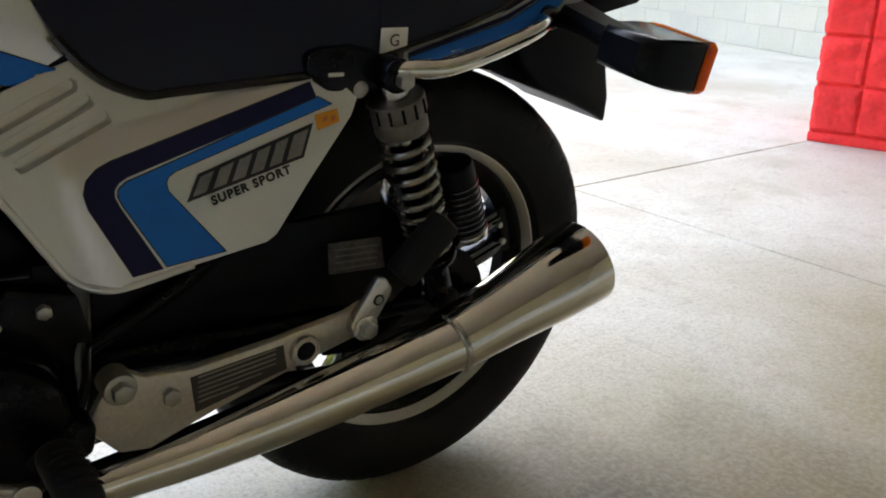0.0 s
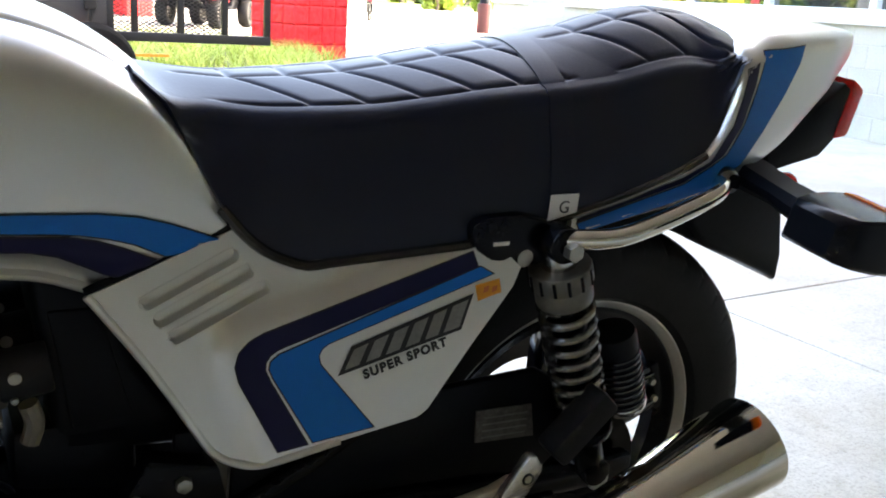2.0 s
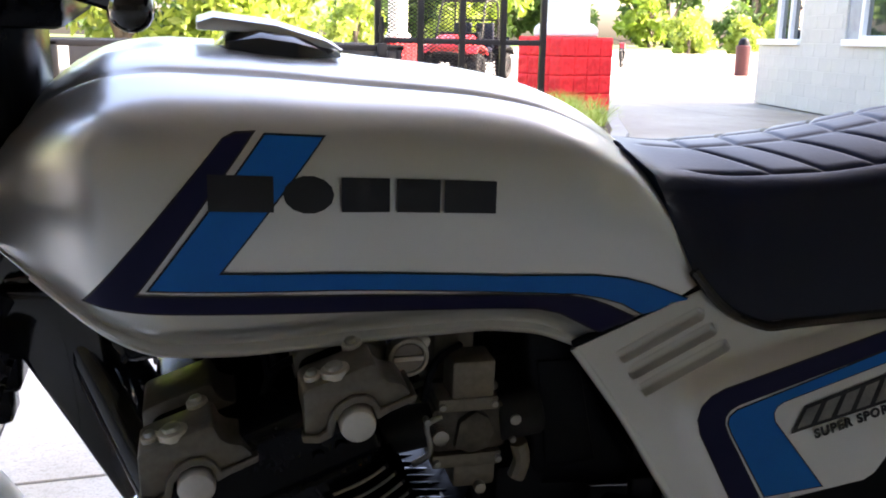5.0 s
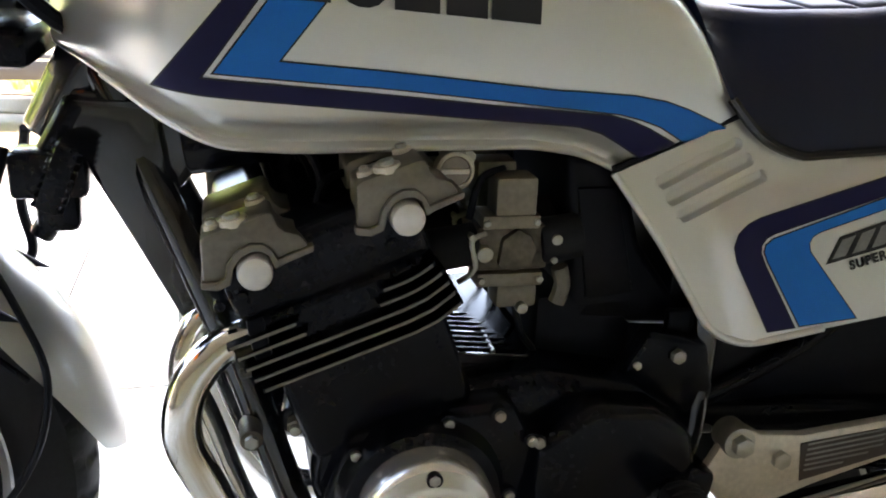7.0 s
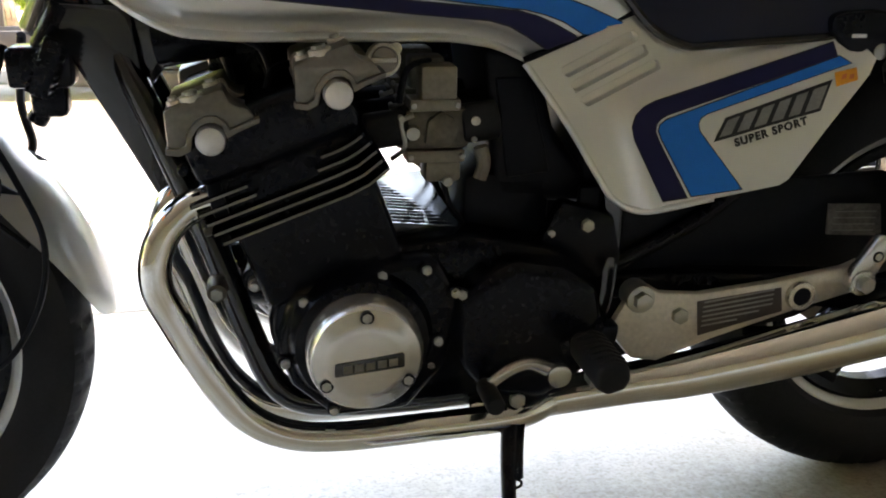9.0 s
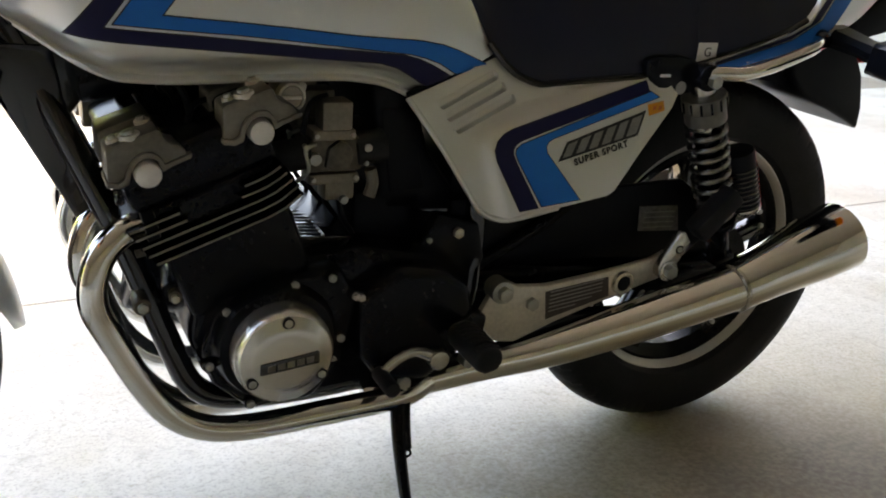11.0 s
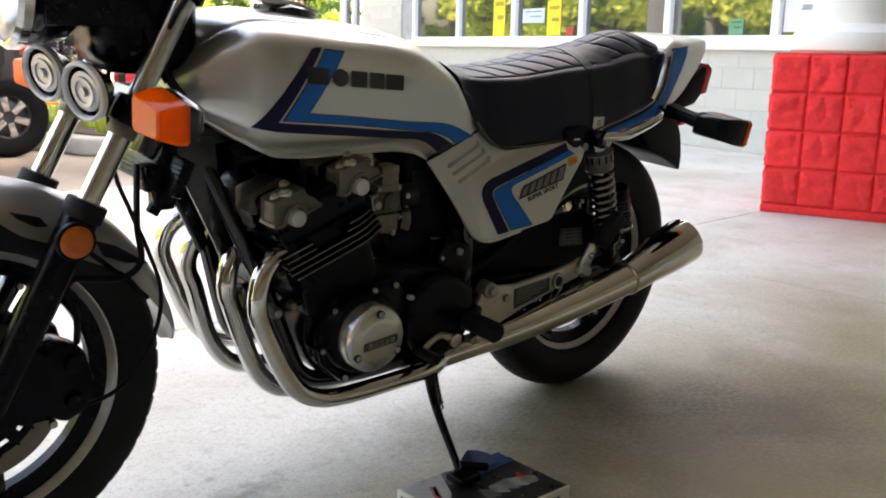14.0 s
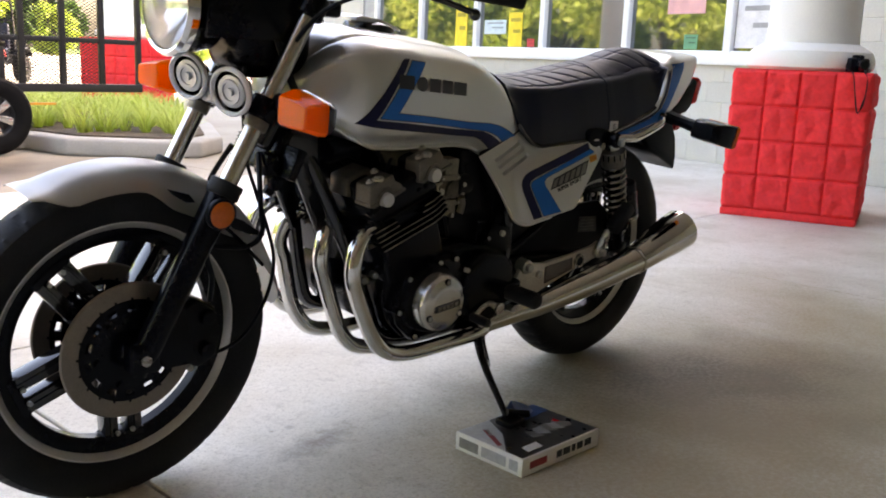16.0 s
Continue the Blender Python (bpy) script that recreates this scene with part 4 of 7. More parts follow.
for s in (-1, 1):
    g = bmesh.new()
    tube(g, [(-0.918, s * 0.426, 1.055), (-0.955, s * 0.413, 1.058), (-1.02, s * 0.382, 1.062)], 0.016, 16, 4)
    fpart("grip", g, RUBBER, bar)
    lv = bmesh.new()
    tube(lv, [(-1.13, s * 0.30, 1.055), (-1.12, s * 0.345, 1.05), (-1.085, s * 0.39, 1.038), (-1.034, s * 0.412, 1.024)], [0.009, 0.007, 0.006, 0.006], 10, 5)
    bmesh.ops.create_uvsphere(lv, u_segments=12, v_segments=8, radius=0.0115, matrix=Matrix.Translation((-1.030, s * 0.412, 1.021)))
    fpart("lever", lv, GLOSS, bar, "black hand lever with ball end")
    sw = bmesh.new()
    box(sw, -1.09, -1.04, s * 0.34 - 0.03, s * 0.34 + 0.03, 1.04, 1.085, 0.012)
    fpart("switch_block", sw, MATTE, bar)
cb = bmesh.new()
box(cb, -1.235, -1.165, -0.075, -0.025, 0.655, 0.70, 0.006)
box(cb, -1.215, -1.175, -0.07, -0.03, 0.62, 0.66, 0.008)
cyl(cb, (-1.20, -0.05, 0.695), (-1.17, -0.05, 0.745), 0.014, 12, 0.003)
cyl(cb, (-1.20, -0.05, 0.635), (-1.215, -0.05, 0.612), 0.012, 12, 0.003)
fpart("brake_union", cb, SATIN, bike, "black hose junction block")
for name, pts, r in (("clutch_cable", [(-1.10, -0.30, 1.06), (-1.21, -0.20, 1.0), (-1.20, -0.06, 0.87), (-1.14, -0.04, 0.77)], 0.0045),
                     ("speedometer_cable", [(-1.25, -0.03, 1.03), (-1.29, -0.06, 0.86), (-1.297, -0.09, 0.714), (-1.268, -0.09, 0.63), (-1.236, -0.09, 0.553), (-1.215, -0.09, 0.478), (-1.231, -0.09, 0.396), (-1.283, -0.09, 0.322), (-1.362, -0.09, 0.299), (-1.453, -0.09, 0.322)], 0.004),
                     ("brake_hose", [(-1.24, -0.05, 0.70), (-1.262, -0.10, 0.608), (-1.255, -0.10, 0.548), (-1.285, -0.10, 0.522), (-1.340, -0.10, 0.527), (-1.369, -0.10, 0.530), (-1.380, -0.10, 0.512), (-1.366, -0.10, 0.466), (-1.363, -0.09, 0.416)], 0.0058),
                     ("brake_hose", [(-1.24, 0.05, 0.70), (-1.262, 0.10, 0.608), (-1.255, 0.10, 0.548), (-1.285, 0.10, 0.522), (-1.340, 0.10, 0.527), (-1.369, 0.10, 0.530), (-1.380, 0.10, 0.512), (-1.366, 0.10, 0.466), (-1.363, 0.09, 0.416)], 0.0058),
                     ("wire_loom", [(-1.25, -0.08, 0.98), (-1.21, -0.10, 0.86), (-1.15, -0.07, 0.80)], 0.008)):
    fpart(name, tube(bmesh.new(), pts, r, 8, 6), MATTE, bike)

# ---- frame ----
for s in (-1, 1):
    fr = bmesh.new()
    tube(fr, [(-1.155, s * 0.02, 0.775), (-1.10, s * 0.055, 0.655), (-1.03, s * 0.10, 0.49), (-0.985, s * 0.125, 0.36), (-0.95, s * 0.135, 0.285), (-0.88, s * 0.14, 0.262), (-0.72, s * 0.14, 0.262), (-0.60, s * 0.14, 0.285), (-0.545, s * 0.14, 0.36), (-0.53, s * 0.13, 0.45), (-0.52, s * 0.12, 0.58), (-0.47, s * 0.115, 0.68)], 0.0175, 14, 5)
    rput("cradle_tube", fr, GLOSS, bike, "black frame tube")
    fr = bmesh.new()
    tube(fr, [(-1.15, s * 0.025, 0.80), (-1.0, s * 0.06, 0.735), (-0.7, s * 0.085, 0.715), (-0.47, s * 0.11, 0.68), (-0.2, s * 0.13, 0.715), (0.1, s * 0.11, 0.755), (0.2, s * 0.09, 0.775)], 0.014, 12, 5)
    rput("seat_rail", fr, SATIN, bike)
    fr = bmesh.new()
    tube(fr, [(-0.53, s * 0.13, 0.42), (-0.40, s * 0.132, 0.49), (-0.30, s * 0.135, 0.58), (-0.19, s * 0.135, 0.70)], 0.012, 12, 5)
    rput("rear_stay", fr, SATIN, bike)
cyl(nk := bmesh.new(), (-1.20, 0, 0.70), (-1.115, 0, 0.865), 0.036, 24, 0.006)
rput("steering_head", nk, GLOSS, bike)
gs = bmesh.new()
prism(gs, [(-1.185, 0.755), (-1.10, 0.765), (-1.02, 0.735), (-1.075, 0.66), (-1.10, 0.63)], -0.04, 0.04, 0.01)
rput("neck_gusset", gs, GLOSS, bike)
# added plates stand for the black mass of tubes and wiring here
for s in (-1, 1):
    gp = prism(bmesh.new(), [(-1.185, 0.748), (-1.10, 0.745), (-1.092, 0.70), (-1.088, 0.663), (-1.055, 0.51), (-1.072, 0.495), (-1.126, 0.605), (-1.174, 0.70)], s * 0.045, s * 0.062, 0.006, 3)
    rput("neck_plate", gp, GLOSS, bike, "black plate standing for tubes and wiring below the steering head")
# rear swingarm, chain case, inner fender
for s in (-1, 1):
    sw = bmesh.new()
    tube(sw, [(-0.52, s * 0.12, 0.395), (-0.35, s * 0.125, 0.385), (-0.15, s * 0.115, 0.362), (0.03, s * 0.105, 0.345)], 0.021, 14, 5, 0.7)
    box(sw, -0.03, 0.06, s * 0.105 - 0.014, s * 0.105 + 0.014, 0.32, 0.372, 0.008)
    rput("swingarm", sw, SATIN, bike, "black swingarm")
cg = bmesh.new()
prism(cg, [(-0.46, 0.53), (-0.36, 0.545), (-0.26, 0.53), (-0.135, 0.535), (-0.04, 0.478), (-0.022, 0.462), (-0.11, 0.385), (-0.20, 0.40), (-0.40, 0.415), (-0.57, 0.41), (-0.57, 0.53)], -0.125, -0.112, 0.004)
guard = rput("chain_guard", cg, MATTE, bike, "black plastic chain guard")
lb = bmesh.new()
prism(lb, [(-0.218, 0.494), (-0.138, 0.490), (-0.128, 0.444), (-0.214, 0.450)], -0.1285, -0.1255, 0.0008)
pl = rput("label_plate", lb, material("dull_label_metal", (0.15, 0.145, 0.13), 0.5, 0.4, 0.3, 40, 200), guard, "worn grey metal label plate")
for k in range(4):
    b = bmesh.new()
    prism(b, [(-0.207, 0.484 - 0.009 * k), (-0.143, 0.481 - 0.009 * k), (-0.143, 0.479 - 0.009 * k), (-0.207, 0.482 - 0.009 * k)], -0.1292, -0.1284)
    rput("print_bar", b, GREYINK, pl)
inner = bmesh.new()
pts_out = [V((0.36 * math.cos(a), 0, 0.345 + 0.385 * math.sin(a))) for a in np.linspace(radians(158), radians(62), 18)]
loops = []
for p in pts_out:
    loops.append([p + V((0, y, dz)) for y, dz in ((-0.085, -0.035), (-0.075, -0.005), (-0.04, 0.006), (0.04, 0.006), (0.075, -0.005), (0.085, -0.035), (0.075, -0.01), (0.04, 0.0), (-0.04, 0.0), (-0.075, -0.01))])
rings(inner, loops)
rfend = rput("rear_mudguard", inner, MATTE, bike, "black rear mudguard")
fl = bmesh.new()
prism(fl, [(0.085, 0.735), (0.10, 0.695), (0.135, 0.662), (0.20, 0.638), (0.262, 0.612), (0.292, 0.596), (0.290, 0.64), (0.272, 0.70), (0.235, 0.755), (0.15, 0.77)], -0.097, 0.097, 0.008, 3)
rput("mud_flap", fl, MATTE, rfend, "black rear mud flap")
tl = bmesh.new()
prism(tl, [(0.235, 0.79), (0.31, 0.84), (0.365, 0.882), (0.385, 0.87), (0.37, 0.80), (0.345, 0.775), (0.25, 0.755)], -0.075, 0.075, 0.006)
tail = rput("tail_lamp", tl, MATTE, bike, "tail lamp with black housing")
rl = bmesh.new()
prism(rl, [(0.378, 0.888), (0.405, 0.872), (0.392, 0.805), (0.362, 0.80)], -0.078, 0.078, 0.006)
rput("lens", rl, RED, tail, "red tail lamp lens")
pb = bmesh.new()
box(pb, 0.16, 0.265, -0.05, 0.05, 0.715, 0.765, 0.008)
rput("plate_bracket", pb, MATTE, tail)
for s in (-1, 1):
    rb = bmesh.new()
    cyl(rb, (0.275, s * 0.07, 0.735), (0.30, s * 0.07, 0.735), 0.018, 16, 0.002)
    rput("reflector", rb, RED, tail, "small round red reflector")
# grab rails
for s in (-1, 1):
    g = bmesh.new()
    tube(g, [(-0.172, s * 0.165, 0.722), (-0.15, s * 0.186, 0.726), (-0.10, s * 0.19, 0.727), (-0.03, s * 0.185, 0.742), (0.05, s * 0.172, 0.763), (0.085, s * 0.145, 0.772)], 0.0115, 14, 5)
    rail = rput("grab_rail", g, CHROME, bike, "chrome grab rail below the seat")
    k = bmesh.new()
    lathe(k, [(0.0, -0.012), (0.012, -0.011), (0.017, -0.004), (0.018, 0.01), (0.0, 0.012)], (0.088, s * 0.150, 0.772), n=20)
    rput("rail_end", k, GLOSS, rail)

# shocks
for s in (-1, 1):
    top, low = V((-0.168, s * 0.163, 0.718)), V((-0.052, s * 0.155, 0.40))
    ax = (low - top).normalized()
    b = bmesh.new()
    cyl(b, top + ax * 0.01, top + ax * 0.05, 0.020, 20, 0.004)
    cyl(b, top + ax * 0.03, top + ax * 0.30, 0.0085, 12)
    shock = rput("shock_absorber", b, WORN, bike, "rear shock absorber with bare coil spring")
    cp = bmesh.new()
    cyl(cp, top + ax * 0.030, top + ax * 0.056, 0.0365, 28, 0.005)
    cyl(cp, top + ax * 0.055, top + ax * 0.078, 0.0335, 28, 0.003)
    rput("spring_cap", cp, material("grey_preload_ring", (0.16, 0.15, 0.13), 0.4, 0.5, 0.15), shock)
    for k in range(14):
        a = 2 * math.pi * k / 14
        nt = bmesh.new()
        u = ax.orthogonal().normalized()
        w = ax.cross(u)
        p = top + ax * 0.043 + (u * math.cos(a) + w * math.sin(a)) * 0.0362
        cyl(nt, p - ax * 0.009, p + ax * 0.009, 0.0022, 6)
        rput("grip_rib", nt, SATIN, shock)
    sp = bmesh.new()
    pts = []
    u = ax.orthogonal().normalized()
    w = ax.cross(u)
    N = 9.5
    for k in range(int(N * 18) + 1):
        a = 2 * math.pi * k / 18
        pts.append(top + ax * (0.078 + 0.185 * k / (N * 18)) + (u * math.cos(a) + w * math.sin(a)) * 0.030)
    tube(sp, pts, 0.0046, 8, 1)
    rput("coil_spring", sp, material("spring_steel_grey", (0.30, 0.295, 0.28), 0.26, 0.85, 0.1), shock, "dark steel coil spring")
    bo = bmesh.new()
    cyl(bo, top + ax * 0.10, top + ax * 0.275, 0.021, 20, 0.003)
    rput("damper_body", bo, SATIN, shock)
    lo = bmesh.new()
    cyl(lo, top + ax * 0.262, top + ax * 0.275, 0.036, 24, 0.003)
    cyl(lo, top + ax * 0.275, low, 0.02, 16, 0.003)
    cyl(lo, low + V((0, -0.02, 0)), low + V((0, 0.02, 0)), 0.019, 16, 0.003)
    rput("lower_eye", lo, SATIN, shock)
    ey = bmesh.new()
    cyl(ey, top + V((0, s * 0.022, 0)), top + V((0, -s * 0.06, 0)), 0.021, 20, 0.003)
    rput("upper_eye", ey, SATIN, shock)
    nt = bmesh.new()
    cyl(nt, top + V((0.004, s * 0.020, -0.004)), top + V((0.004, s * 0.034, -0.004)), 0.0105, 6, 0.001)
    rput("nut", nt, STEEL, shock)
    bt = bmesh.new()
    cyl(bt, (-0.206, s * 0.155, 0.70), (-0.206, s * 0.164, 0.70), 0.0105, 16, 0.002)
    rput("bolt", bt, STEEL, shock)
    ca = bmesh.new()
    t0, t1 = V((-0.052, s * 0.150, 0.590)), V((-0.012, s * 0.150, 0.480))
    cyl(ca, t0, t1, 0.0295, 24, 0.006)
    can = rput("damper_reservoir", ca, MATTE, shock, "black ribbed damper reservoir")
    d = (t1 - t0).normalized()
    for k in range(9):
        rg = bmesh.new()
        p = t0 + d * (0.032 + 0.0088 * k)
        cyl(rg, p - d * 0.0022, p + d * 0.0022, 0.0315, 24, 0.0015)
        rput("rib", rg, GLOSS, can)
    rg = bmesh.new()
    cyl(rg, t1 - d * 0.012, t1 - d * 0.002, 0.032, 24, 0.002)
    rput("hose_clamp", rg, WORN, can)
    bk = bmesh.new()
    prism(bk, [(-0.277, 0.737), (-0.272, 0.744), (-0.258, 0.748), (-0.217, 0.750), (-0.187, 0.744), (-0.166, 0.730), (-0.166, 0.70), (-0.180, 0.692), (-0.209, 0.690), (-0.249, 0.700), (-0.266, 0.712), (-0.275, 0.724)], s * 0.125, s * 0.163, 0.007, 4)
    rput("shock_bracket", bk, SATIN, bike, "glossy black upper shock bracket")
    mk = bmesh.new()
    box(mk, -0.250, -0.230, s * 0.1622, s * 0.1640, 0.717, 0.7215, 0.0008, m=None)
    rput("bracket_mark", mk, WHITE, bike)

# ---- engine ----
EC, ES = math.cos(radians(20)), math.sin(radians(20))
EM = Matrix(((EC, 0, -ES, -0.915), (0, 1, 0, 0), (ES, 0, EC, 0.55), (0, 0, 0, 1)))
eng = bmesh.new()
prism(eng, [(-0.95, 0.445), (-0.965, 0.375), (-0.945, 0.32), (-0.90, 0.268), (-0.78, 0.255), (-0.64, 0.262), (-0.565, 0.31), (-0.545, 0.37), (-0.56, 0.43), (-0.62, 0.465), (-0.72, 0.485), (-0.83, 0.475)], -0.165, 0.165, 0.02, 3)
engine = rput("engine", eng, SATIN, bike, "black four-cylinder engine with bright cam covers")
cy = bmesh.new()
box(cy, -0.090, 0.080, -0.185, 0.185, -0.115, 0.055, 0.012, 3, m=EM)
block = rput("cylinder_block", cy, SATIN, engine)
for z, a, b in ((0.0395, -0.118, -0.05), (0.027, -0.115, -0.045), (0.0140, -0.112, 0.094), (0.0012, -0.109, 0.096), (-0.0118, -0.104, 0.098), (0.0395, 0.03, 0.085), (0.027, 0.022, 0.09)):
    rise = lambda x: z + 0.011 * max(0.0, (x - 0.045) / 0.05) ** 2
    f = bmesh.new()
    us = np.linspace(a, b, 9)
    prism(f, [(u, rise(u) - 0.0022) for u in us] + [(u, rise(u) + 0.0022) for u in us[::-1]], -0.200, 0.200, 0.0, m=EM)
    fin = rput("cooling_fin", f, SATIN, block)
    for s in (-1, 1):
        us = np.linspace(a + 0.002, b - 0.003, 9)
        e = prism(bmesh.new(), [(u, rise(u) - 0.0012) for u in us] + [(u, rise(u) + 0.0012) for u in us[::-1]], s * 0.2002 - 0.0012, s * 0.2002 + 0.0012, 0.0, m=EM)
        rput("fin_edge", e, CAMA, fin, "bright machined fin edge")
hd = bmesh.new()
box(hd, -0.102, 0.088, -0.19, 0.19, 0.05, 0.118, 0.012, 3, m=EM)
head = rput("cylinder_head", hd, SATIN, engine)
for x0, x1, z1 in ((-0.100, -0.045, 0.135), (0.040, 0.088, 0.135)):
    cbx = bmesh.new()
    box(cbx, x0, x1, -0.165, 0.165, 0.09, z1, 0.012, 3, m=EM)
    rput("cam_box", cbx, SATIN, head)
base = [(-1.058, 0.612), (-1.046, 0.610), (-1.037, 0.615), (-1.0355, 0.627), (-1.028, 0.6385), (-1.017, 0.6445), (-1.007, 0.6445), (-0.998, 0.639), (-0.993, 0.630), (-0.985, 0.634), (-0.966, 0.642), (-0.971, 0.649), (-0.975, 0.653), (-0.987, 0.656), (-0.993, 0.661), (-0.998, 0.6725), (-1.003, 0.673), (-1.055, 0.654), (-1.0595, 0.650)]
rim = [(-1.060, 0.606), (-1.046, 0.604), (-1.0345, 0.609), (-1.0315, 0.624), (-1.025, 0.634), (-1.016, 0.639), (-1.008, 0.639), (-1.001, 0.635), (-0.9965, 0.622), (-0.986, 0.628), (-0.962, 0.638), (-0.962, 0.644), (-0.986, 0.6345), (-0.9935, 0.6315), (-0.998, 0.640), (-1.006, 0.6465), (-1.018, 0.6465), (-1.029, 0.640), (-1.0375, 0.628), (-1.039, 0.616), (-1.047, 0.611), (-1.060, 0.613)]
PLUG = material("bright_plug_aluminium", (0.66, 0.64, 0.61), 0.34, 0.5, 0.06, 30, 160)
for dx, dz in ((0.0, 0.0), (0.135, 0.046)):
    for s in (-1, 1):
        cv = bmesh.new()
        prism(cv, [(x + dx, z + dz) for x, z in base], s * 0.150, s * 0.198, 0.0022, 2)
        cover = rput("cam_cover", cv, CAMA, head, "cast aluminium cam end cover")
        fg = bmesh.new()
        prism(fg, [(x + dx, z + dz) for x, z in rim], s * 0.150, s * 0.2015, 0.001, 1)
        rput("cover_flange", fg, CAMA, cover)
        cp = lathe(bmesh.new(), [(0.0, s * 0.210), (0.009, s * 0.2098), (0.0145, s * 0.208), (0.0158, s * 0.204), (0.0158, s * 0.150)], (-1.0135 + dx, 0, 0.6205 + dz), n=28)
        rput("cam_plug", cp, PLUG, cover, "bright round cam plug")
        for k, (bx, bz, by) in enumerate(((-1.030, 0.664, 0.186), (-1.048, 0.657, 0.180), (-1.010, 0.671, 0.150))):
            tp = bmesh.new()
            r = (0.0082, 0.0052, 0.006)[k]
            cyl(tp, (bx + dx, s * by, bz - 0.004 + dz), (bx - 0.003 + dx, s * by, bz + 0.007 + dz), r, 6, 0.0015)
            rput("cover_bolt", tp, STEEL, cover)
            tp = bmesh.new()
            cyl(tp, (bx + dx, s * by, bz - 0.004 + dz), (bx - 0.0015 + dx, s * by, bz + 0.003 + dz), r * 1.55, 18, 0.001)
            rput("bolt_washer", tp, ALLOY, cover)
        mid = bmesh.new()
        prism(mid, [(x + dx, z + dz) for x, z in base], s * 0.06, s * 0.12, 0.003, 2)
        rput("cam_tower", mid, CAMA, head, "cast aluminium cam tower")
        # ribbed casting between the covers
        for k in range(3):
            rb = bmesh.new()
            cyl(rb, (-1.045 + dx + 0.02 * k, s * 0.176, 0.586 + dz + 0.008 * k), (-1.045 + dx + 0.02 * k, s * 0.194, 0.586 + dz + 0.008 * k), 0.0055, 10, 0.001)
            rput("head_nut", rb, SATIN, head)
for y in (-0.12, 0.12):
    for x, z in ((-0.955, 0.69), (-0.80, 0.69)):
        pg = bmesh.new()
        tube(pg, [(x, y, z - 0.05), (x + 0.01, y, z - 0.01), (x + 0.04, y * 0.8, z - 0.005)], 0.0042, 8, 4)
        rput("plug_lead", pg, MATTE, engine)
oc = bmesh.new()
prism(oc, [(-0.843, 0.678), (-0.832, 0.672), (-0.818, 0.674), (-0.803, 0.690), (-0.797, 0.706), (-0.803, 0.712), (-0.818, 0.709), (-0.836, 0.698)], -0.128, -0.120, 0.002)
tach = rput("tach_flange", oc, ALLOY, head, "aluminium end flange with slotted cap")
rput("slotted_cap", lathe(bmesh.new(), [(0.0, -0.133), (0.014, -0.133), (0.0155, -0.131), (0.0155, -0.12)], (-0.8195, 0, 0.692), n=24), DISC, tach)
sl = bmesh.new()
box(sl, -0.834, -0.805, -0.1355, -0.132, 0.6895, 0.6945, 0.001)
rput("cap_rib", sl, ALLOY, tach)
rput("flange_ring", lathe(bmesh.new(), [(0.0150, -0.121), (0.0150, -0.1335), (0.0162, -0.1345), (0.0190, -0.1335), (0.0198, -0.131), (0.0198, -0.121)], (-0.8195, 0, 0.692), n=32), ALLOY, tach)
# crankcase covers
c1 = bmesh.new()
lathe(c1, [(0.0, -0.222), (0.062, -0.222), (0.078, -0.215), (0.086, -0.198), (0.090, -0.16)], (-0.857, 0, 0.377), n=56)
rput("generator_housing", c1, SATIN, engine)
c2 = bmesh.new()
lathe(c2, [(0.0, -0.262), (0.036, -0.2615), (0.046, -0.260), (0.049, -0.2585), (0.061, -0.254), (0.0655, -0.248), (0.0672, -0.238), (0.0672, -0.215)], (-0.857, 0, 0.377), n=72)
alt = rput("generator_cover", c2, POLISH, engine, "round polished generator cover")
bg = bmesh.new()
prism(bg, [(-0.893, 0.3625), (-0.817, 0.3695), (-0.8155, 0.3705), (-0.816, 0.3855), (-0.8175, 0.387), (-0.892, 0.3785), (-0.894, 0.377), (-0.8945, 0.364)], -0.2632, -0.2605, 0.0006)
badge = rput("badge", bg, GLOSS, alt, "black badge with plain bright bars")
for k in range(5):
    x0 = -0.8845 + 0.0128 * k
    q = bmesh.new()
    zz = 0.3665 + 0.0013 * k
    prism(q, [(x0, zz), (x0 + 0.0098, zz + 0.001), (x0 + 0.0098, zz + 0.0098), (x0, zz + 0.0088)], -0.2640, -0.2630)
    rput("badge_bar", q, CAMA, badge)
for a in (90, 210, 330):
    p = V((-0.857 + 0.0535 * math.cos(radians(a)), 0, 0.377 + 0.0535 * math.sin(radians(a))))
    rput("recess", cyl(bmesh.new(), p + V((0, -0.250, 0)), p + V((0, -0.2595, 0)), 0.0078, 20), MATTE, alt)
    rput("bolt", cyl(bmesh.new(), p + V((0, -0.250, 0)), p + V((0, -0.2615, 0)), 0.0058, 6, 0.0008), STEEL, alt)
for x, z, y in ((-0.832, 0.457, 0.2), (-0.780, 0.461, 0.2), (-0.745, 0.430, 0.2), (-0.737, 0.427, 0.2), (-0.765, 0.369, 0.2), (-0.923, 0.430, 0.2), (-0.946, 0.354, 0.2), (-0.891, 0.287, 0.2), (-0.772, 0.334, 0.19)):
    bb = bmesh.new()
    cyl(bb, (x, -y + 0.05, z), (x, -y - 0.002, z), 0.0085, 16, 0.001)
    bo = rput("bolt_boss", bb, SATIN, engine)
    rput("bolt", cyl(bmesh.new(), (x, -y, z), (x, -y - 0.007, z), 0.0058, 6, 0.001), STEEL, bo)
# oil fitting on the front of the crankcase
of = rput("oil_fitting", cyl(bmesh.new(), (-0.962, -0.04, 0.432), (-0.974, -0.128, 0.430), 0.017, 20, 0.003), SATIN, engine, "black oil fitting with a steel union bolt")
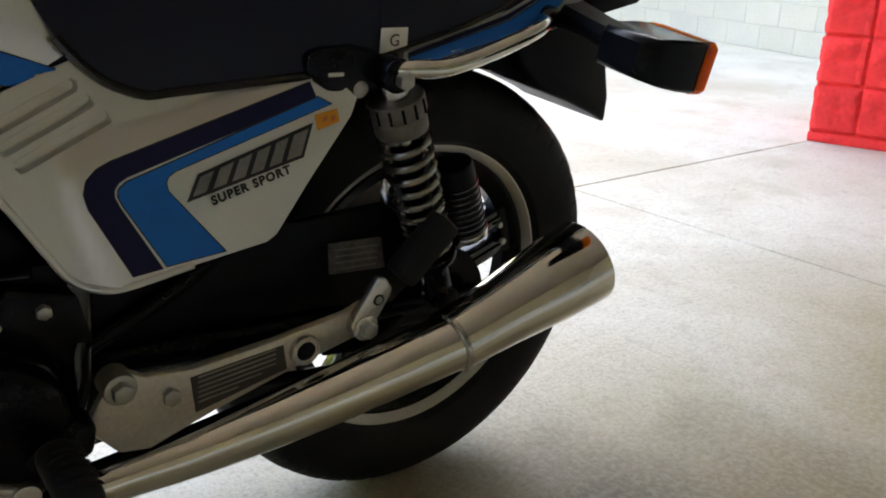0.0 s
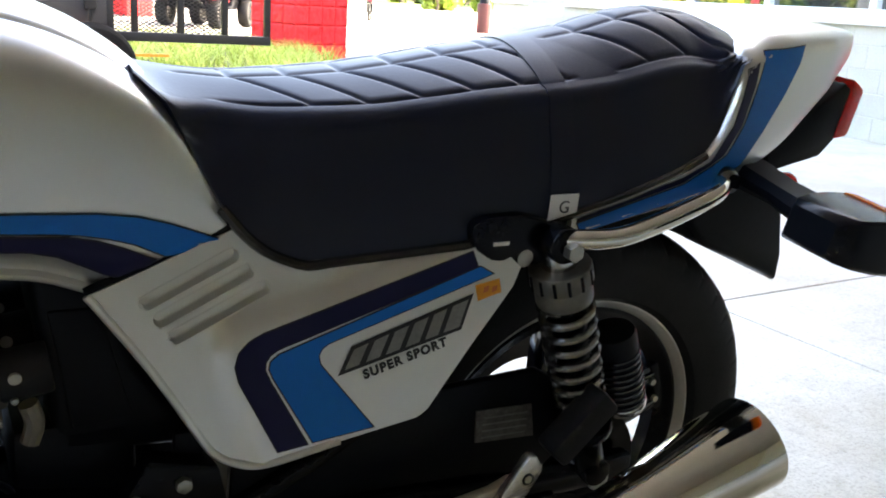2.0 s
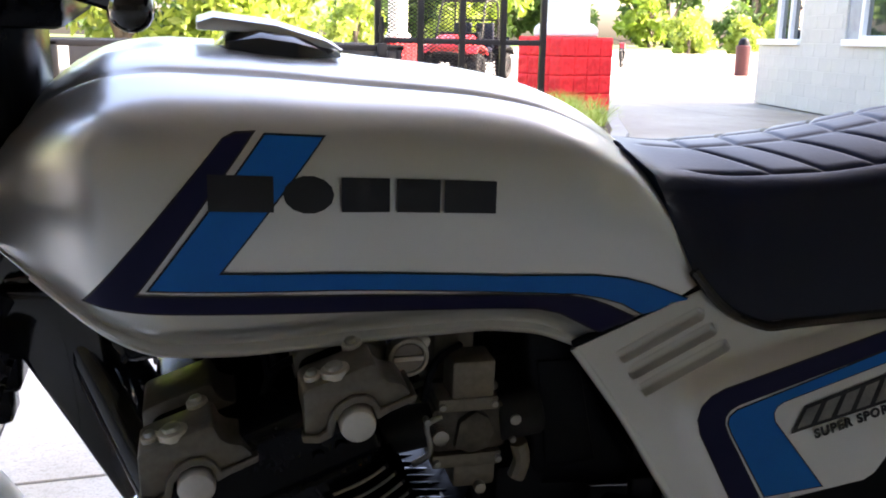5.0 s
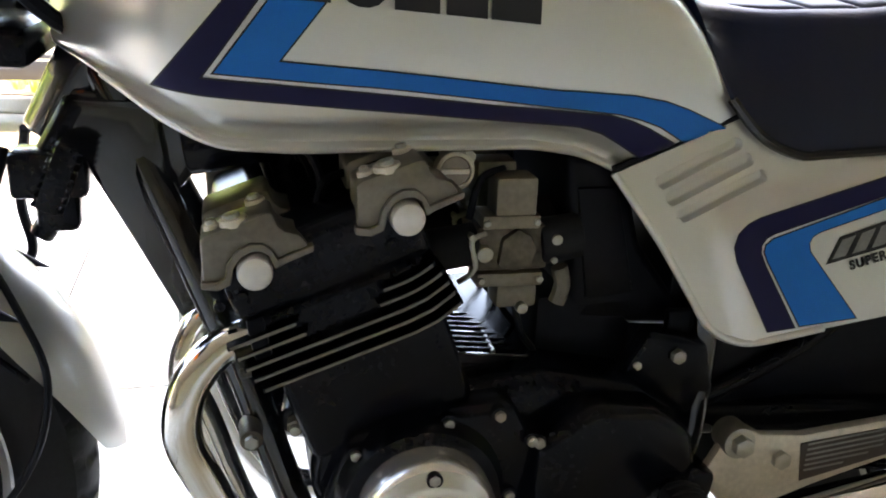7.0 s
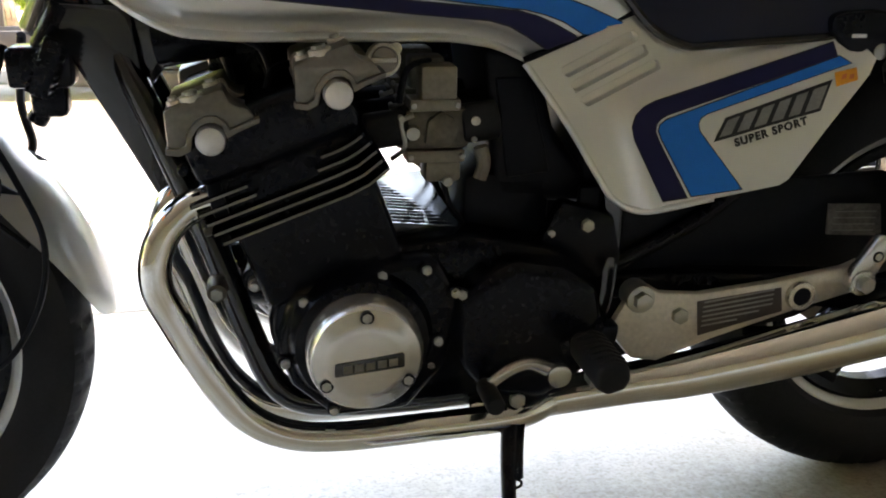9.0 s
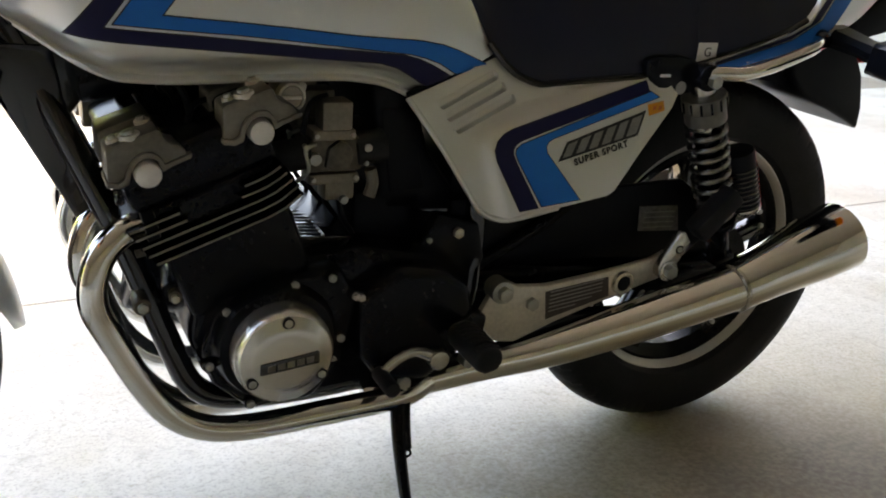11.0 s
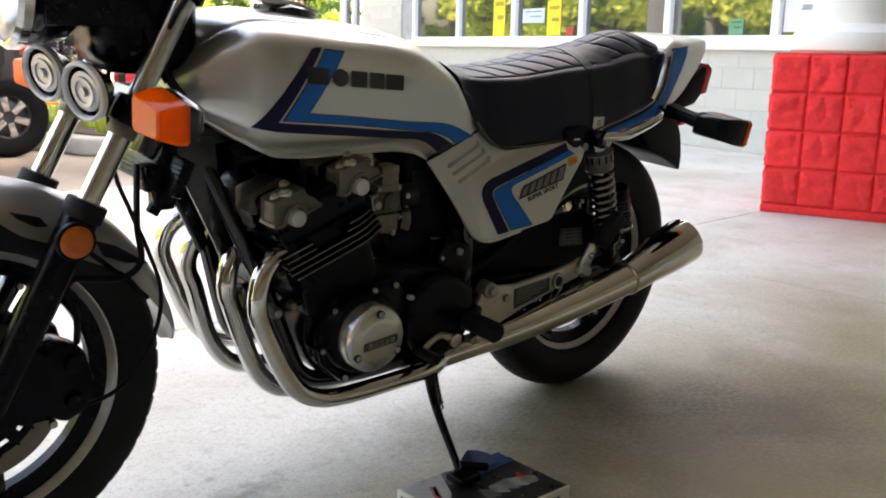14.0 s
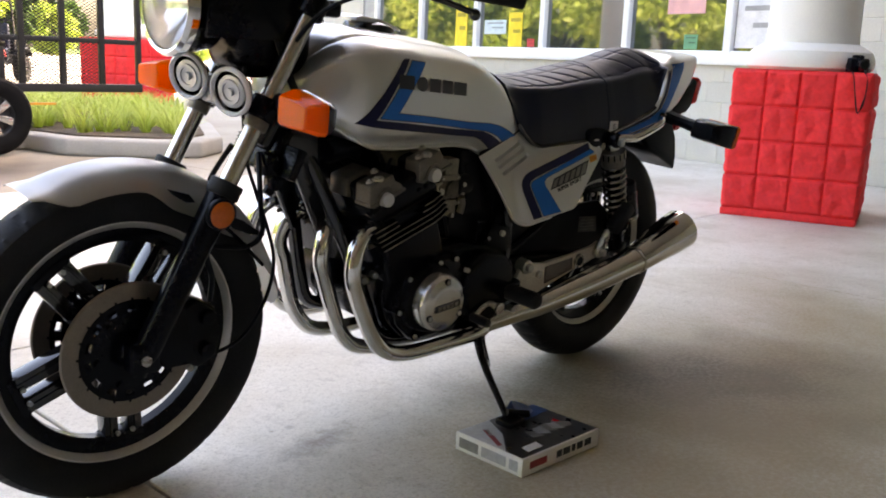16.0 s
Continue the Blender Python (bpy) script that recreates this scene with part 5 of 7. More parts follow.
rput("union_bolt", cyl(bmesh.new(), (-0.974, -0.126, 0.430), (-0.976, -0.142, 0.430), 0.0095, 6, 0.001), CAMA, of)
rput("union_tip", cyl(bmesh.new(), (-0.976, -0.141, 0.430), (-0.977, -0.150, 0.430), 0.0055, 12, 0.001), STEEL, of)
c3 = bmesh.new()
prism(c3, [(-0.93, 0.445), (-0.955, 0.37), (-0.94, 0.32), (-0.89, 0.272), (-0.80, 0.275), (-0.755, 0.33), (-0.735, 0.42), (-0.765, 0.472), (-0.83, 0.468), (-0.875, 0.455)], -0.197, -0.15, 0.012, 3)
rput("left_crankcase_cover", c3, SATIN, engine)
c4 = bmesh.new()
prism(c4, [(-0.745, 0.42), (-0.735, 0.33), (-0.70, 0.285), (-0.63, 0.275), (-0.575, 0.31), (-0.553, 0.37), (-0.565, 0.425), (-0.61, 0.455), (-0.68, 0.465)], -0.205, -0.15, 0.016, 3)
rput("sprocket_cover", c4, SATIN, engine, "black sprocket cover")
SM = Matrix.Translation((-0.768, 0.0, 0.474)) @ Matrix.Rotation(radians(6), 4, "Y") @ Matrix.Rotation(radians(-3), 4, "X")
sm = rput("starter_cover", box(bmesh.new(), -0.047, 0.047, -0.125, 0.13, -0.06, 0.0, 0.006, m=SM), SATIN, engine, "glossy black ribbed starter cover")
for k in range(15):
    y = -0.119 + 0.0165 * k
    rput("rib", box(bmesh.new(), -0.0475, 0.0475, y - 0.0026, y + 0.0026, -0.03, 0.009, 0.0012, 1, m=SM), GLOSS if k % 4 == 0 else SATIN, sm)
r = bmesh.new()
tube(r, [SM @ V((0.02, 0.10, 0.004)), SM @ V((0.006, 0.04, 0.005)), SM @ V((0.012, -0.03, 0.005)), SM @ V((0.004, -0.11, 0.007))], 0.0025, 8, 4)
rput("clip_wire", r, STEEL, sm)
rput("backbone", box(bmesh.new(), -1.09, -0.70, -0.025, 0.025, 0.695, 0.735, 0.012), SATIN, bike, "black frame backbone under the tank")
for y in (-0.06, 0.06):
    rput("ignition_coil", cyl(bmesh.new(), (-1.075, y, 0.70), (-0.985, y, 0.715), 0.026, 20, 0.006), SATIN, bike, "black ignition coil under the tank")
    for k in (-1, 1):
        hl = tube(bmesh.new(), [(-0.99, y + 0.01 * k, 0.712), (-0.955, y + 0.03 * k, 0.70), (-0.945, y + 0.05 * k, 0.66), (-0.95, y + 0.055 * k, 0.62)], 0.0045, 8, 5)
        rput("ignition_lead", hl, MATTE, bike)
# plates behind the head and carburettors, added to keep the far side dark
cbk = rput("coil_backing_plate", box(bmesh.new(), -1.02, -0.89, 0.035, 0.050, 0.60, 0.712, 0.005), SATIN, bike, "black plate behind the coil terminals, added to block light")
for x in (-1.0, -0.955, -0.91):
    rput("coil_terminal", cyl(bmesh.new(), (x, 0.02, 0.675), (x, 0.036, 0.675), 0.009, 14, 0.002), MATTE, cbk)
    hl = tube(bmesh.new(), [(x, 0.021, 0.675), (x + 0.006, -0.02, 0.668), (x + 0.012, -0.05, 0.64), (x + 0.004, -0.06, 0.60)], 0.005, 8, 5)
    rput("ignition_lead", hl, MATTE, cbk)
rput("light_block_plate", box(bmesh.new(), -0.865, -0.66, 0.142, 0.152, 0.60, 0.713, 0.004), SATIN, bike, "black plate beside the carburettors, added to block light")
br = bmesh.new()
box(br, -0.715, -0.60, -0.10, 0.10, 0.44, 0.545, 0.012)
rput("breather_box", br, MATTE, bike, "black breather box behind the engine")
of = bmesh.new()
cyl(of, (-1.02, 0, 0.40), (-0.94, 0, 0.38), 0.04, 24, 0.008)
rput("oil_filter", of, SATIN, engine)
OCM = Matrix.Translation((-1.185, 0.0, 0.684)) @ Matrix.Rotation(radians(22), 4, "Y")
ocool = rput("oil_cooler", box(bmesh.new(), -0.011, 0.011, -0.112, 0.112, -0.034, 0.034, 0.004, m=OCM), SATIN, bike, "finned oil cooler behind the fork")
for k in range(8):
    rput("fin", box(bmesh.new(), -0.0145, 0.0145, -0.11, 0.11, -0.032 + 0.0085 * k, -0.0295 + 0.0085 * k, 0.0005, 1, m=OCM), SATIN, ocool)
# carburettors
CARBC = material("cast_carburettor_zinc", (0.23, 0.205, 0.16), 0.45, 0.5, 0.15, 25, 160, 0.12)
GRIMY = material("grimy_aluminium", (0.125, 0.11, 0.085), 0.5, 0.6, 0.25, 30, 160, 0.2)
for y in (-0.115, -0.04, 0.04, 0.115):
    cb = bmesh.new()
    box(cb, -0.795, -0.715, y - 0.016, y + 0.02, 0.585, 0.635, 0.008)
    carb = rput("carburettor", cb, GRIMY, bike, "dull aluminium carburettor")
    for nm, q in (("dome", (-0.776, -0.733, -0.018, 0.642, 0.684, 0.004)), ("dome_flange", (-0.789, -0.729, -0.020, 0.632, 0.646, 0.002)), ("bowl_flange", (-0.792, -0.722, -0.018, 0.570, 0.5845, 0.002)), ("float_bowl", (-0.770, -0.726, -0.016, 0.545, 0.571, 0.005))):
        cb = bmesh.new()
        box(cb, q[0], q[1], y + q[2], y + 0.02, q[3], q[4], q[5])
        rput(nm, cb, CARBC, carb)
    for x, z in ((-0.785, 0.639), (-0.733, 0.639), (-0.788, 0.578), (-0.726, 0.578), (-0.80, 0.625), (-0.712, 0.598)):
        rput("screw", cyl(bmesh.new(), (x, y - 0.0235, z), (x, y, z), 0.0035, 8, 0.0008), STEEL, carb)
    lk = bmesh.new()
    tube(lk, [(-0.81, y - 0.012, 0.575), (-0.795, y - 0.02, 0.592), (-0.80, y - 0.02, 0.62), (-0.785, y - 0.018, 0.628)], 0.003, 8, 4)
    rput("linkage", lk, STEEL, carb)
    dv = bmesh.new()
    prism(dv, [(-0.772, 0.595), (-0.755, 0.588), (-0.738, 0.592), (-0.732, 0.610), (-0.738, 0.625), (-0.752, 0.633), (-0.768, 0.622)], y - 0.0235, y - 0.014, 0.002)
    rput("diaphragm_cover", dv, GRIMY, carb)
    for x, z, r in ((-0.786, 0.607, 0.0085), (-0.711, 0.620, 0.006), (-0.743, 0.547, 0.006)):
        rput("screw", cyl(bmesh.new(), (x, y - 0.024, z), (x, y, z), r, 12, 0.0015), STEEL, carb)
    rput("intake_boot", cyl(bmesh.new(), (-0.84, y, 0.605), (-0.79, y, 0.612), 0.022, 20, 0.003), RUBBER, carb)
    rput("air_boot", cyl(bmesh.new(), (-0.725, y, 0.612), (-0.68, y, 0.618), 0.024, 20, 0.003), RUBBER, carb)
    hs = bmesh.new()
    tube(hs, [(-0.745, y + 0.005, 0.548), (-0.735, y, 0.51), (-0.715, y * 0.9, 0.48), (-0.70, y * 0.9, 0.42)], 0.004, 8, 4)
    rput("drain_hose", hs, MATTE, carb)
cr = bmesh.new()
tube(cr, [(-0.70, -0.12, 0.585), (-0.695, -0.12, 0.565), (-0.70, -0.12, 0.545)], 0.009, 10, 4)
rput("fuel_hose", cr, material("yellowed_fuel_hose", (0.19, 0.165, 0.125), 0.4, 0, 0.2), bike, "short yellowed fuel hose")
ab = bmesh.new()
prism(ab, [(-0.695, 0.70), (-0.63, 0.70), (-0.60, 0.60), (-0.54, 0.52), (-0.55, 0.50), (-0.675, 0.51)], -0.100, 0.100, 0.012, 3)
air = rput("air_box", ab, MATTE, bike, "black plastic air box")
ap = bmesh.new()
prism(ap, [(-0.68, 0.665), (-0.635, 0.665), (-0.605, 0.545), (-0.66, 0.54)], -0.104, -0.098, 0.004)
rput("air_box_lid", ap, MATTE, air)
bt = bmesh.new()
box(bt, -0.56, -0.33, -0.10, 0.10, 0.50, 0.68, 0.012)
rput("battery_box", bt, MATTE, bike, "black box behind the side panel")

# ---- exhaust ----
ex = None
for s, y0 in ((-1, 0.172), (-1, 0.06), (1, 0.06), (1, 0.172)):
    outer = y0 > 0.1
    yb = 0.192 if outer else 0.085
    xo = 0.0
    pts = [(-1.005, s * y0, 0.548), (-1.04, s * y0, 0.540), (-1.068, s * (y0 + 0.01), 0.517), (-1.0815, s * (y0 + 0.018), 0.484), (-1.0815, s * (y0 + 0.02), 0.452), (-1.068, s * (y0 + 0.018), 0.416)]
    if outer:
        pts += [(-1.031, s * yb, 0.338), (-0.997, s * yb, 0.287), (-0.954, s * yb, 0.257), (-0.892, s * yb, 0.2445), (-0.78, s * yb, 0.246), (-0.66, s * yb, 0.252)]
        pts += [(-0.60, s * 0.165, 0.254), (-0.52, s * 0.168, 0.266)]
    else:
        pts += [(-1.038, s * yb, 0.328), (-1.007, s * yb, 0.272), (-0.964, s * yb, 0.238), (-0.892, s * yb, 0.226), (-0.78, s * yb, 0.228), (-0.66, s * 0.11, 0.244)]
        pts += [(-0.60, s * 0.14, 0.256), (-0.54, s * 0.158, 0.264)]
    if s > 0:
        pts = [(x, y, z - 0.012 * smoothstep(0.45, 0.30, z)) for x, y, z in pts]
    hp = tube(bmesh.new(), pts, 0.0185, 20, 5)
    pipe = rput("exhaust_pipe", hp, CHROME, bike, "chrome exhaust header pipe")
    fl = bmesh.new()
    cyl(fl, (-1.002, s * y0, 0.549), (-1.018, s * y0, 0.5455), 0.025, 20, 0.003)
    rput("header_flange", fl, MATTE, pipe)
    for dz in (-0.034, 0.034):
        rput("stud_nut", cyl(bmesh.new(), (-1.005, s * y0 - 0.0, 0.548 + dz), (-1.028, s * y0, 0.543 + dz), 0.0055, 6, 0.001), GRIMY, pipe)
for s in (-1, 1):
    mf = bmesh.new()
    ax_pts = [(-0.70, s * 0.172, 0.250), (-0.61, s * 0.160, 0.254), (-0.50, s * 0.168, 0.270), (-0.41, s * 0.185, 0.288), (-0.267, s * 0.220, 0.333), (-0.10, s * 0.257, 0.391)]
    tube(mf, ax_pts, [0.022, 0.0245, 0.028, 0.031, 0.0355, 0.039], 32, 6)
    muf = rput("silencer", mf, CHROME, bike, "chrome megaphone silencer", 60)
    cone = bmesh.new()
    a, b = V((-0.108, s * 0.256, 0.389)), V((0.122, s * 0.250, 0.456))
    d = (b - a).normalized()
    q = d.to_track_quat("Z", "Y").to_matrix().to_4x4()
    L = (b - a).length
    lathe(cone, [(0.0, 0.0), (0.038, 0.0), (0.0405, 0.004), (0.0415, 0.008), (0.047, L * 0.35), (0.0565, L * 0.72), (0.0605, L * 0.985), (0.060, L), (0.0575, L - 0.001), (0.053, L * 0.7), (0.03, L * 0.55), (0.0, L * 0.55)], (0, 0, 0), "z", 64)
    cone.transform(Matrix.Translation(a) @ q)
    rput("silencer_cone", cone, CHROME, muf, "flared chrome silencer end", 40)
    bd = bmesh.new()
    lathe(bd, [(0.039, -0.003), (0.0428, -0.001), (0.0428, 0.004), (0.041, 0.006)], (0, 0, 0), "z", 48, True)
    bd.transform(Matrix.Translation(a) @ q)
    rput("seam_band", bd, WORN, muf)
    cl = bmesh.new()
    cyl(cl, (-0.715, s * 0.170, 0.2495), (-0.655, s * 0.178, 0.258), 0.0235, 24, 0.002)
    clamp = rput("pipe_clamp", cl, CHROME, muf, "chrome pipe clamp with bolt")
    rput("bolt", cyl(bmesh.new(), (-0.70, s * 0.185, 0.252), (-0.70, s * 0.205, 0.252), 0.009, 6, 0.001), STEEL, clamp)
    hg = bmesh.new()
    prism(hg, [(-0.255, 0.372), (-0.20, 0.40), (-0.13, 0.40), (-0.16, 0.36)], s * 0.18, s * 0.19, 0.003)
    rput("hanger", hg, SATIN, muf)
    mt = bmesh.new()
    tube(mt, [(-0.20, s * 0.15, 0.33), (-0.16, s * 0.16, 0.315), (-0.12, s * 0.15, 0.31), (-0.30, s * 0.10, 0.30)], 0.007, 8, 4)
    rput("stand_tang", mt, SATIN, muf)

# dark plates added to fill bright gaps between the frame and the rear wheel
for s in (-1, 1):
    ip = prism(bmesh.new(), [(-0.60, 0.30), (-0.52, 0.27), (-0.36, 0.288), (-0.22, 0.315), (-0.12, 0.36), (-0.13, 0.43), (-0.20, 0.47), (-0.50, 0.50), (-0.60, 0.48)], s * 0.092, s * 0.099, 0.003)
    rput("gap_plate", ip, MATTE, bike, "black plate added to darken gaps by the rear wheel")

# ---- foot rests, hangers, stand ----
for s in (-1, 1):
    pt = bmesh.new()
    prism(pt, [(-0.545, 0.360), (-0.528, 0.392), (-0.516, 0.416), (-0.498, 0.420), (-0.478, 0.408), (-0.425, 0.403), (-0.322, 0.413), (-0.225, 0.427), (-0.196, 0.438), (-0.188, 0.425), (-0.186, 0.402), (-0.205, 0.390), (-0.278, 0.372), (-0.399, 0.338), (-0.475, 0.312), (-0.510, 0.318)], s * 0.178, s * 0.192, 0.005, 2)
    plate = rput("footrest_hanger", pt, ALLOY, bike, "cast aluminium foot rest hanger plate")
    pv = bmesh.new()
    cyl(pv, (-0.508, s * 0.17, 0.404), (-0.508, s * 0.201, 0.404), 0.0185, 24, 0.002)
    cyl(pv, (-0.508, s * 0.199, 0.404), (-0.508, s * 0.212, 0.404), 0.012, 6, 0.001)
    rput("pivot_bolt", pv, STEEL, plate)
    rput("plate_bolt", cyl(bmesh.new(), (-0.451, s * 0.19, 0.376), (-0.451, s * 0.2, 0.376), 0.011, 6, 0.001), STEEL, plate)
    rg = lathe(bmesh.new(), [(0.0125, s * 0.190), (0.0125, s * 0.199), (0.019, s * 0.199), (0.0205, s * 0.190)], (-0.284, 0, 0.3925), n=32)
    rput("eyelet", rg, POLISH, plate)
    rput("eyelet_core", cyl(bmesh.new(), (-0.284, s * 0.18, 0.3925), (-0.284, s * 0.196, 0.3925), 0.0125, 24), MATTE, plate)
    lb = bmesh.new()
    prism(lb, [(-0.428, 0.393), (-0.312, 0.405), (-0.306, 0.371), (-0.330, 0.366), (-0.422, 0.345)], s * 0.1915, s * 0.1935, 0.0008)
    lab = rput("warning_label", lb, material("dark_brown_label", (0.035, 0.022, 0.018), 0.4, 0, 0.2), plate, "dark label with lines of print")
    for k in range(6):
        q = bmesh.new()
        z = 0.3925 - 0.0065 * k
        x0, x1 = -0.419, (-0.322 if k < 4 else -0.34 - 0.03 * (k - 4))
        prism(q, [(x0, z), (x1, z + 0.0118 * (x1 - x0) / 0.1), (x1, z - 0.0022 + 0.0118 * (x1 - x0) / 0.1), (x0, z - 0.0022)], s * 0.1932, s * 0.1940)
        rput("print_bar", q, GREYINK, lab)
    pg = bmesh.new()
    prism(pg, [(-0.228, 0.418), (-0.222, 0.432), (-0.192, 0.476), (-0.182, 0.474), (-0.171, 0.458), (-0.172, 0.450), (-0.194, 0.412), (-0.205, 0.396), (-0.222, 0.402)], s * 0.196, s * 0.209, 0.003, 2)
    peg = rput("passenger_footrest", pg, POLISH, plate, "folded-up passenger foot rest")
    rput("bolt", cyl(bmesh.new(), (-0.207, s * 0.19, 0.411), (-0.207, s * 0.222, 0.411), 0.0115, 6, 0.002), STEEL, peg)
    rput("recess", cyl(bmesh.new(), (-0.191, s * 0.204, 0.446), (-0.191, s * 0.2098, 0.446), 0.0075, 16), MATTE, peg)
    rput("bolt", cyl(bmesh.new(), (-0.191, s * 0.204, 0.446), (-0.191, s * 0.2112, 0.446), 0.005, 6), STEEL, peg)
    rput("washer", cyl(bmesh.new(), (-0.207, s * 0.19, 0.411), (-0.207, s * 0.212, 0.411), 0.0175, 24, 0.002), POLISH, peg)
    rp = bmesh.new()
    box(rp, -0.155, -0.06, s * 0.20 - 0.018, s * 0.20 + 0.018, 0.455, 0.49, 0.006, m=Matrix.Translation((-0.155, 0, 0.465)) @ Matrix.Rotation(radians(-45), 4, "Y") @ Matrix.Translation((0.155, 0, -0.47)))
    rput("footrest_rubber", rp, RUBBER, peg)
    # rider's foot rest
    fr = bmesh.new()
    prism(fr, [(-0.602, 0.360), (-0.594, 0.370), (-0.576, 0.373), (-0.560, 0.366), (-0.557, 0.350), (-0.564, 0.336), (-0.585, 0.331), (-0.600, 0.340)], s * 0.205, s * 0.302, 0.007, 3)
    foot = rput("rider_footrest", fr, RUBBER, bike, "black rubber rider foot rest")
    for k in range(7):
        r = bmesh.new()
        y = s * (0.216 + 0.0125 * k)
        prism(r, [(-0.599, 0.368), (-0.593, 0.3725), (-0.576, 0.3755), (-0.560, 0.3685), (-0.557, 0.364), (-0.576, 0.370)], y - 0.003, y + 0.003, 0.001, 1)
        rput("rib", r, RUBBER, foot)
    ar = bmesh.new()
    prism(ar, [(-0.615, 0.355), (-0.56, 0.385), (-0.535, 0.375), (-0.54, 0.34), (-0.60, 0.318)], s * 0.165, s * 0.21, 0.008, 2)
    rput("footrest_arm", ar, SATIN, foot)
sh = bmesh.new()
tube(sh, [(-0.703, -0.215, 0.311), (-0.680, -0.212, 0.326), (-0.650, -0.208, 0.332), (-0.615, -0.205, 0.316)], [0.007, 0.0075, 0.0075, 0.011], 12, 5, 0.7)
shift = rput("gear_lever", sh, POLISH, bike, "polished gear lever")
rput("lever_boss", cyl(bmesh.new(), (-0.613, -0.19, 0.314), (-0.613, -0.216, 0.314), 0.0155, 20, 0.002), POLISH, shift)
rput("lever_rubber", cyl(bmesh.new(), (-0.706, -0.205, 0.306), (-0.706, -0.262, 0.306), 0.0115, 16, 0.003), RUBBER, shift)
rput("bolt", cyl(bmesh.new(), (-0.567, -0.20, 0.306), (-0.567, -0.222, 0.306), 0.010, 6, 0.001), STEEL, shift)
# side stand down to the box: foot at its place on the ground turned into the leaning frame
inv = pose(0, 0, 0, LEAN_BIKE, 0, 0).inverted()
foot_w = inv @ V((-0.702, -0.366, 0.056))
piv = V((-0.662, -0.185, 0.278))
sd = bmesh.new()
mid = piv.lerp(foot_w, 0.5) + V((0.0, 0.024, 0))
tube(sd, [piv, piv.lerp(foot_w, 0.25) + V((0, 0.02, 0)), mid, foot_w.lerp(piv, 0.2) + V((0, 0.010, 0)), foot_w], [0.0135, 0.0115, 0.0095, 0.008, 0.008], 14, 5)
stand = rput("side_stand", sd, SATIN, bike, "black side stand, down")
ft = bmesh.new()
box(ft, -0.028, 0.028, -0.03, 0.02, -0.007, 0.012, 0.006, m=Matrix.Translation(foot_w) @ Matrix.Rotation(radians(-LEAN_BIKE), 4, "X"))
tube(ft, [foot_w + V((0.0, 0.01, 0.02)), foot_w + V((0.035, 0.0, 0.012)), foot_w + V((0.06, -0.01, 0.008))], 0.009, 10, 4)
rput("stand_foot", ft, SATIN, stand)
pvb = bmesh.new()
cyl(pvb, piv + V((0, 0.03, 0)), piv + V((0, -0.012, 0)), 0.02, 20, 0.003)
rput("stand_pivot", pvb, SATIN, stand)
rput("bolt", cyl(bmesh.new(), piv + V((0, -0.010, 0)), piv + V((0, -0.02, 0)), 0.0105, 6, 0.001), STEEL, stand)
sp = bmesh.new()
bow = lambda u: piv.lerp(foot_w, u) + V((0, 0.022 * math.sin(math.pi * min(1, u * 1.15)), 0))
pts = [bow(0.12 + 0.33 * k / 150) + V((0.0125 + 0.004 * math.cos(k * 0.9), -0.004 + 0.004 * math.sin(k * 0.9), 0)) for k in range(151)]
tube(sp, pts, 0.0013, 6, 1)
rput("return_spring", sp, SATIN, stand)
lt = bmesh.new()
tube(lt, [bow(0.46) + V((0.008, 0, 0)), bow(0.47) + V((0.015, 0, 0)), bow(0.49) + V((0.015, 0, 0)), bow(0.50) + V((0.008, 0, 0))], 0.002, 6, 4)
rput("spring_tang", lt, SATIN, stand)
rput("frame_bolt", cyl(bmesh.new(), (-0.567, -0.12, 0.488), (-0.567, -0.156, 0.488), 0.0085, 6, 0.001), STEEL, bike, "frame bolt")
rput("frame_bolt", cyl(bmesh.new(), (-0.612, -0.12, 0.478), (-0.612, -0.15, 0.478), 0.0052, 6, 0.001), STEEL, bike, "frame bolt")
pl = bmesh.new()
prism(pl, [(-0.60, 0.52), (-0.53, 0.50), (-0.515, 0.44), (-0.53, 0.40), (-0.57, 0.43), (-0.63, 0.465)], -0.148, -0.12, 0.008)
rput("frame_gusset", pl, SATIN, bike)
rput("engine_mount_bolt", cyl(bmesh.new(), (-1.020, -0.12, 0.428), (-1.020, -0.163, 0.428), 0.0075, 6, 0.001), STEEL, bike, "engine mounting bolt")
rput("mount_washer", cyl(bmesh.new(), (-1.020, -0.12, 0.428), (-1.020, -0.158, 0.428), 0.0115, 24, 0.002), GRIMY, bike)

# ---- the place ----
CONC = material("worn_concrete", (0.66, 0.625, 0.55), 0.55, 0, 0.06, 0.9, 45, 0.25, 0, 0.12)


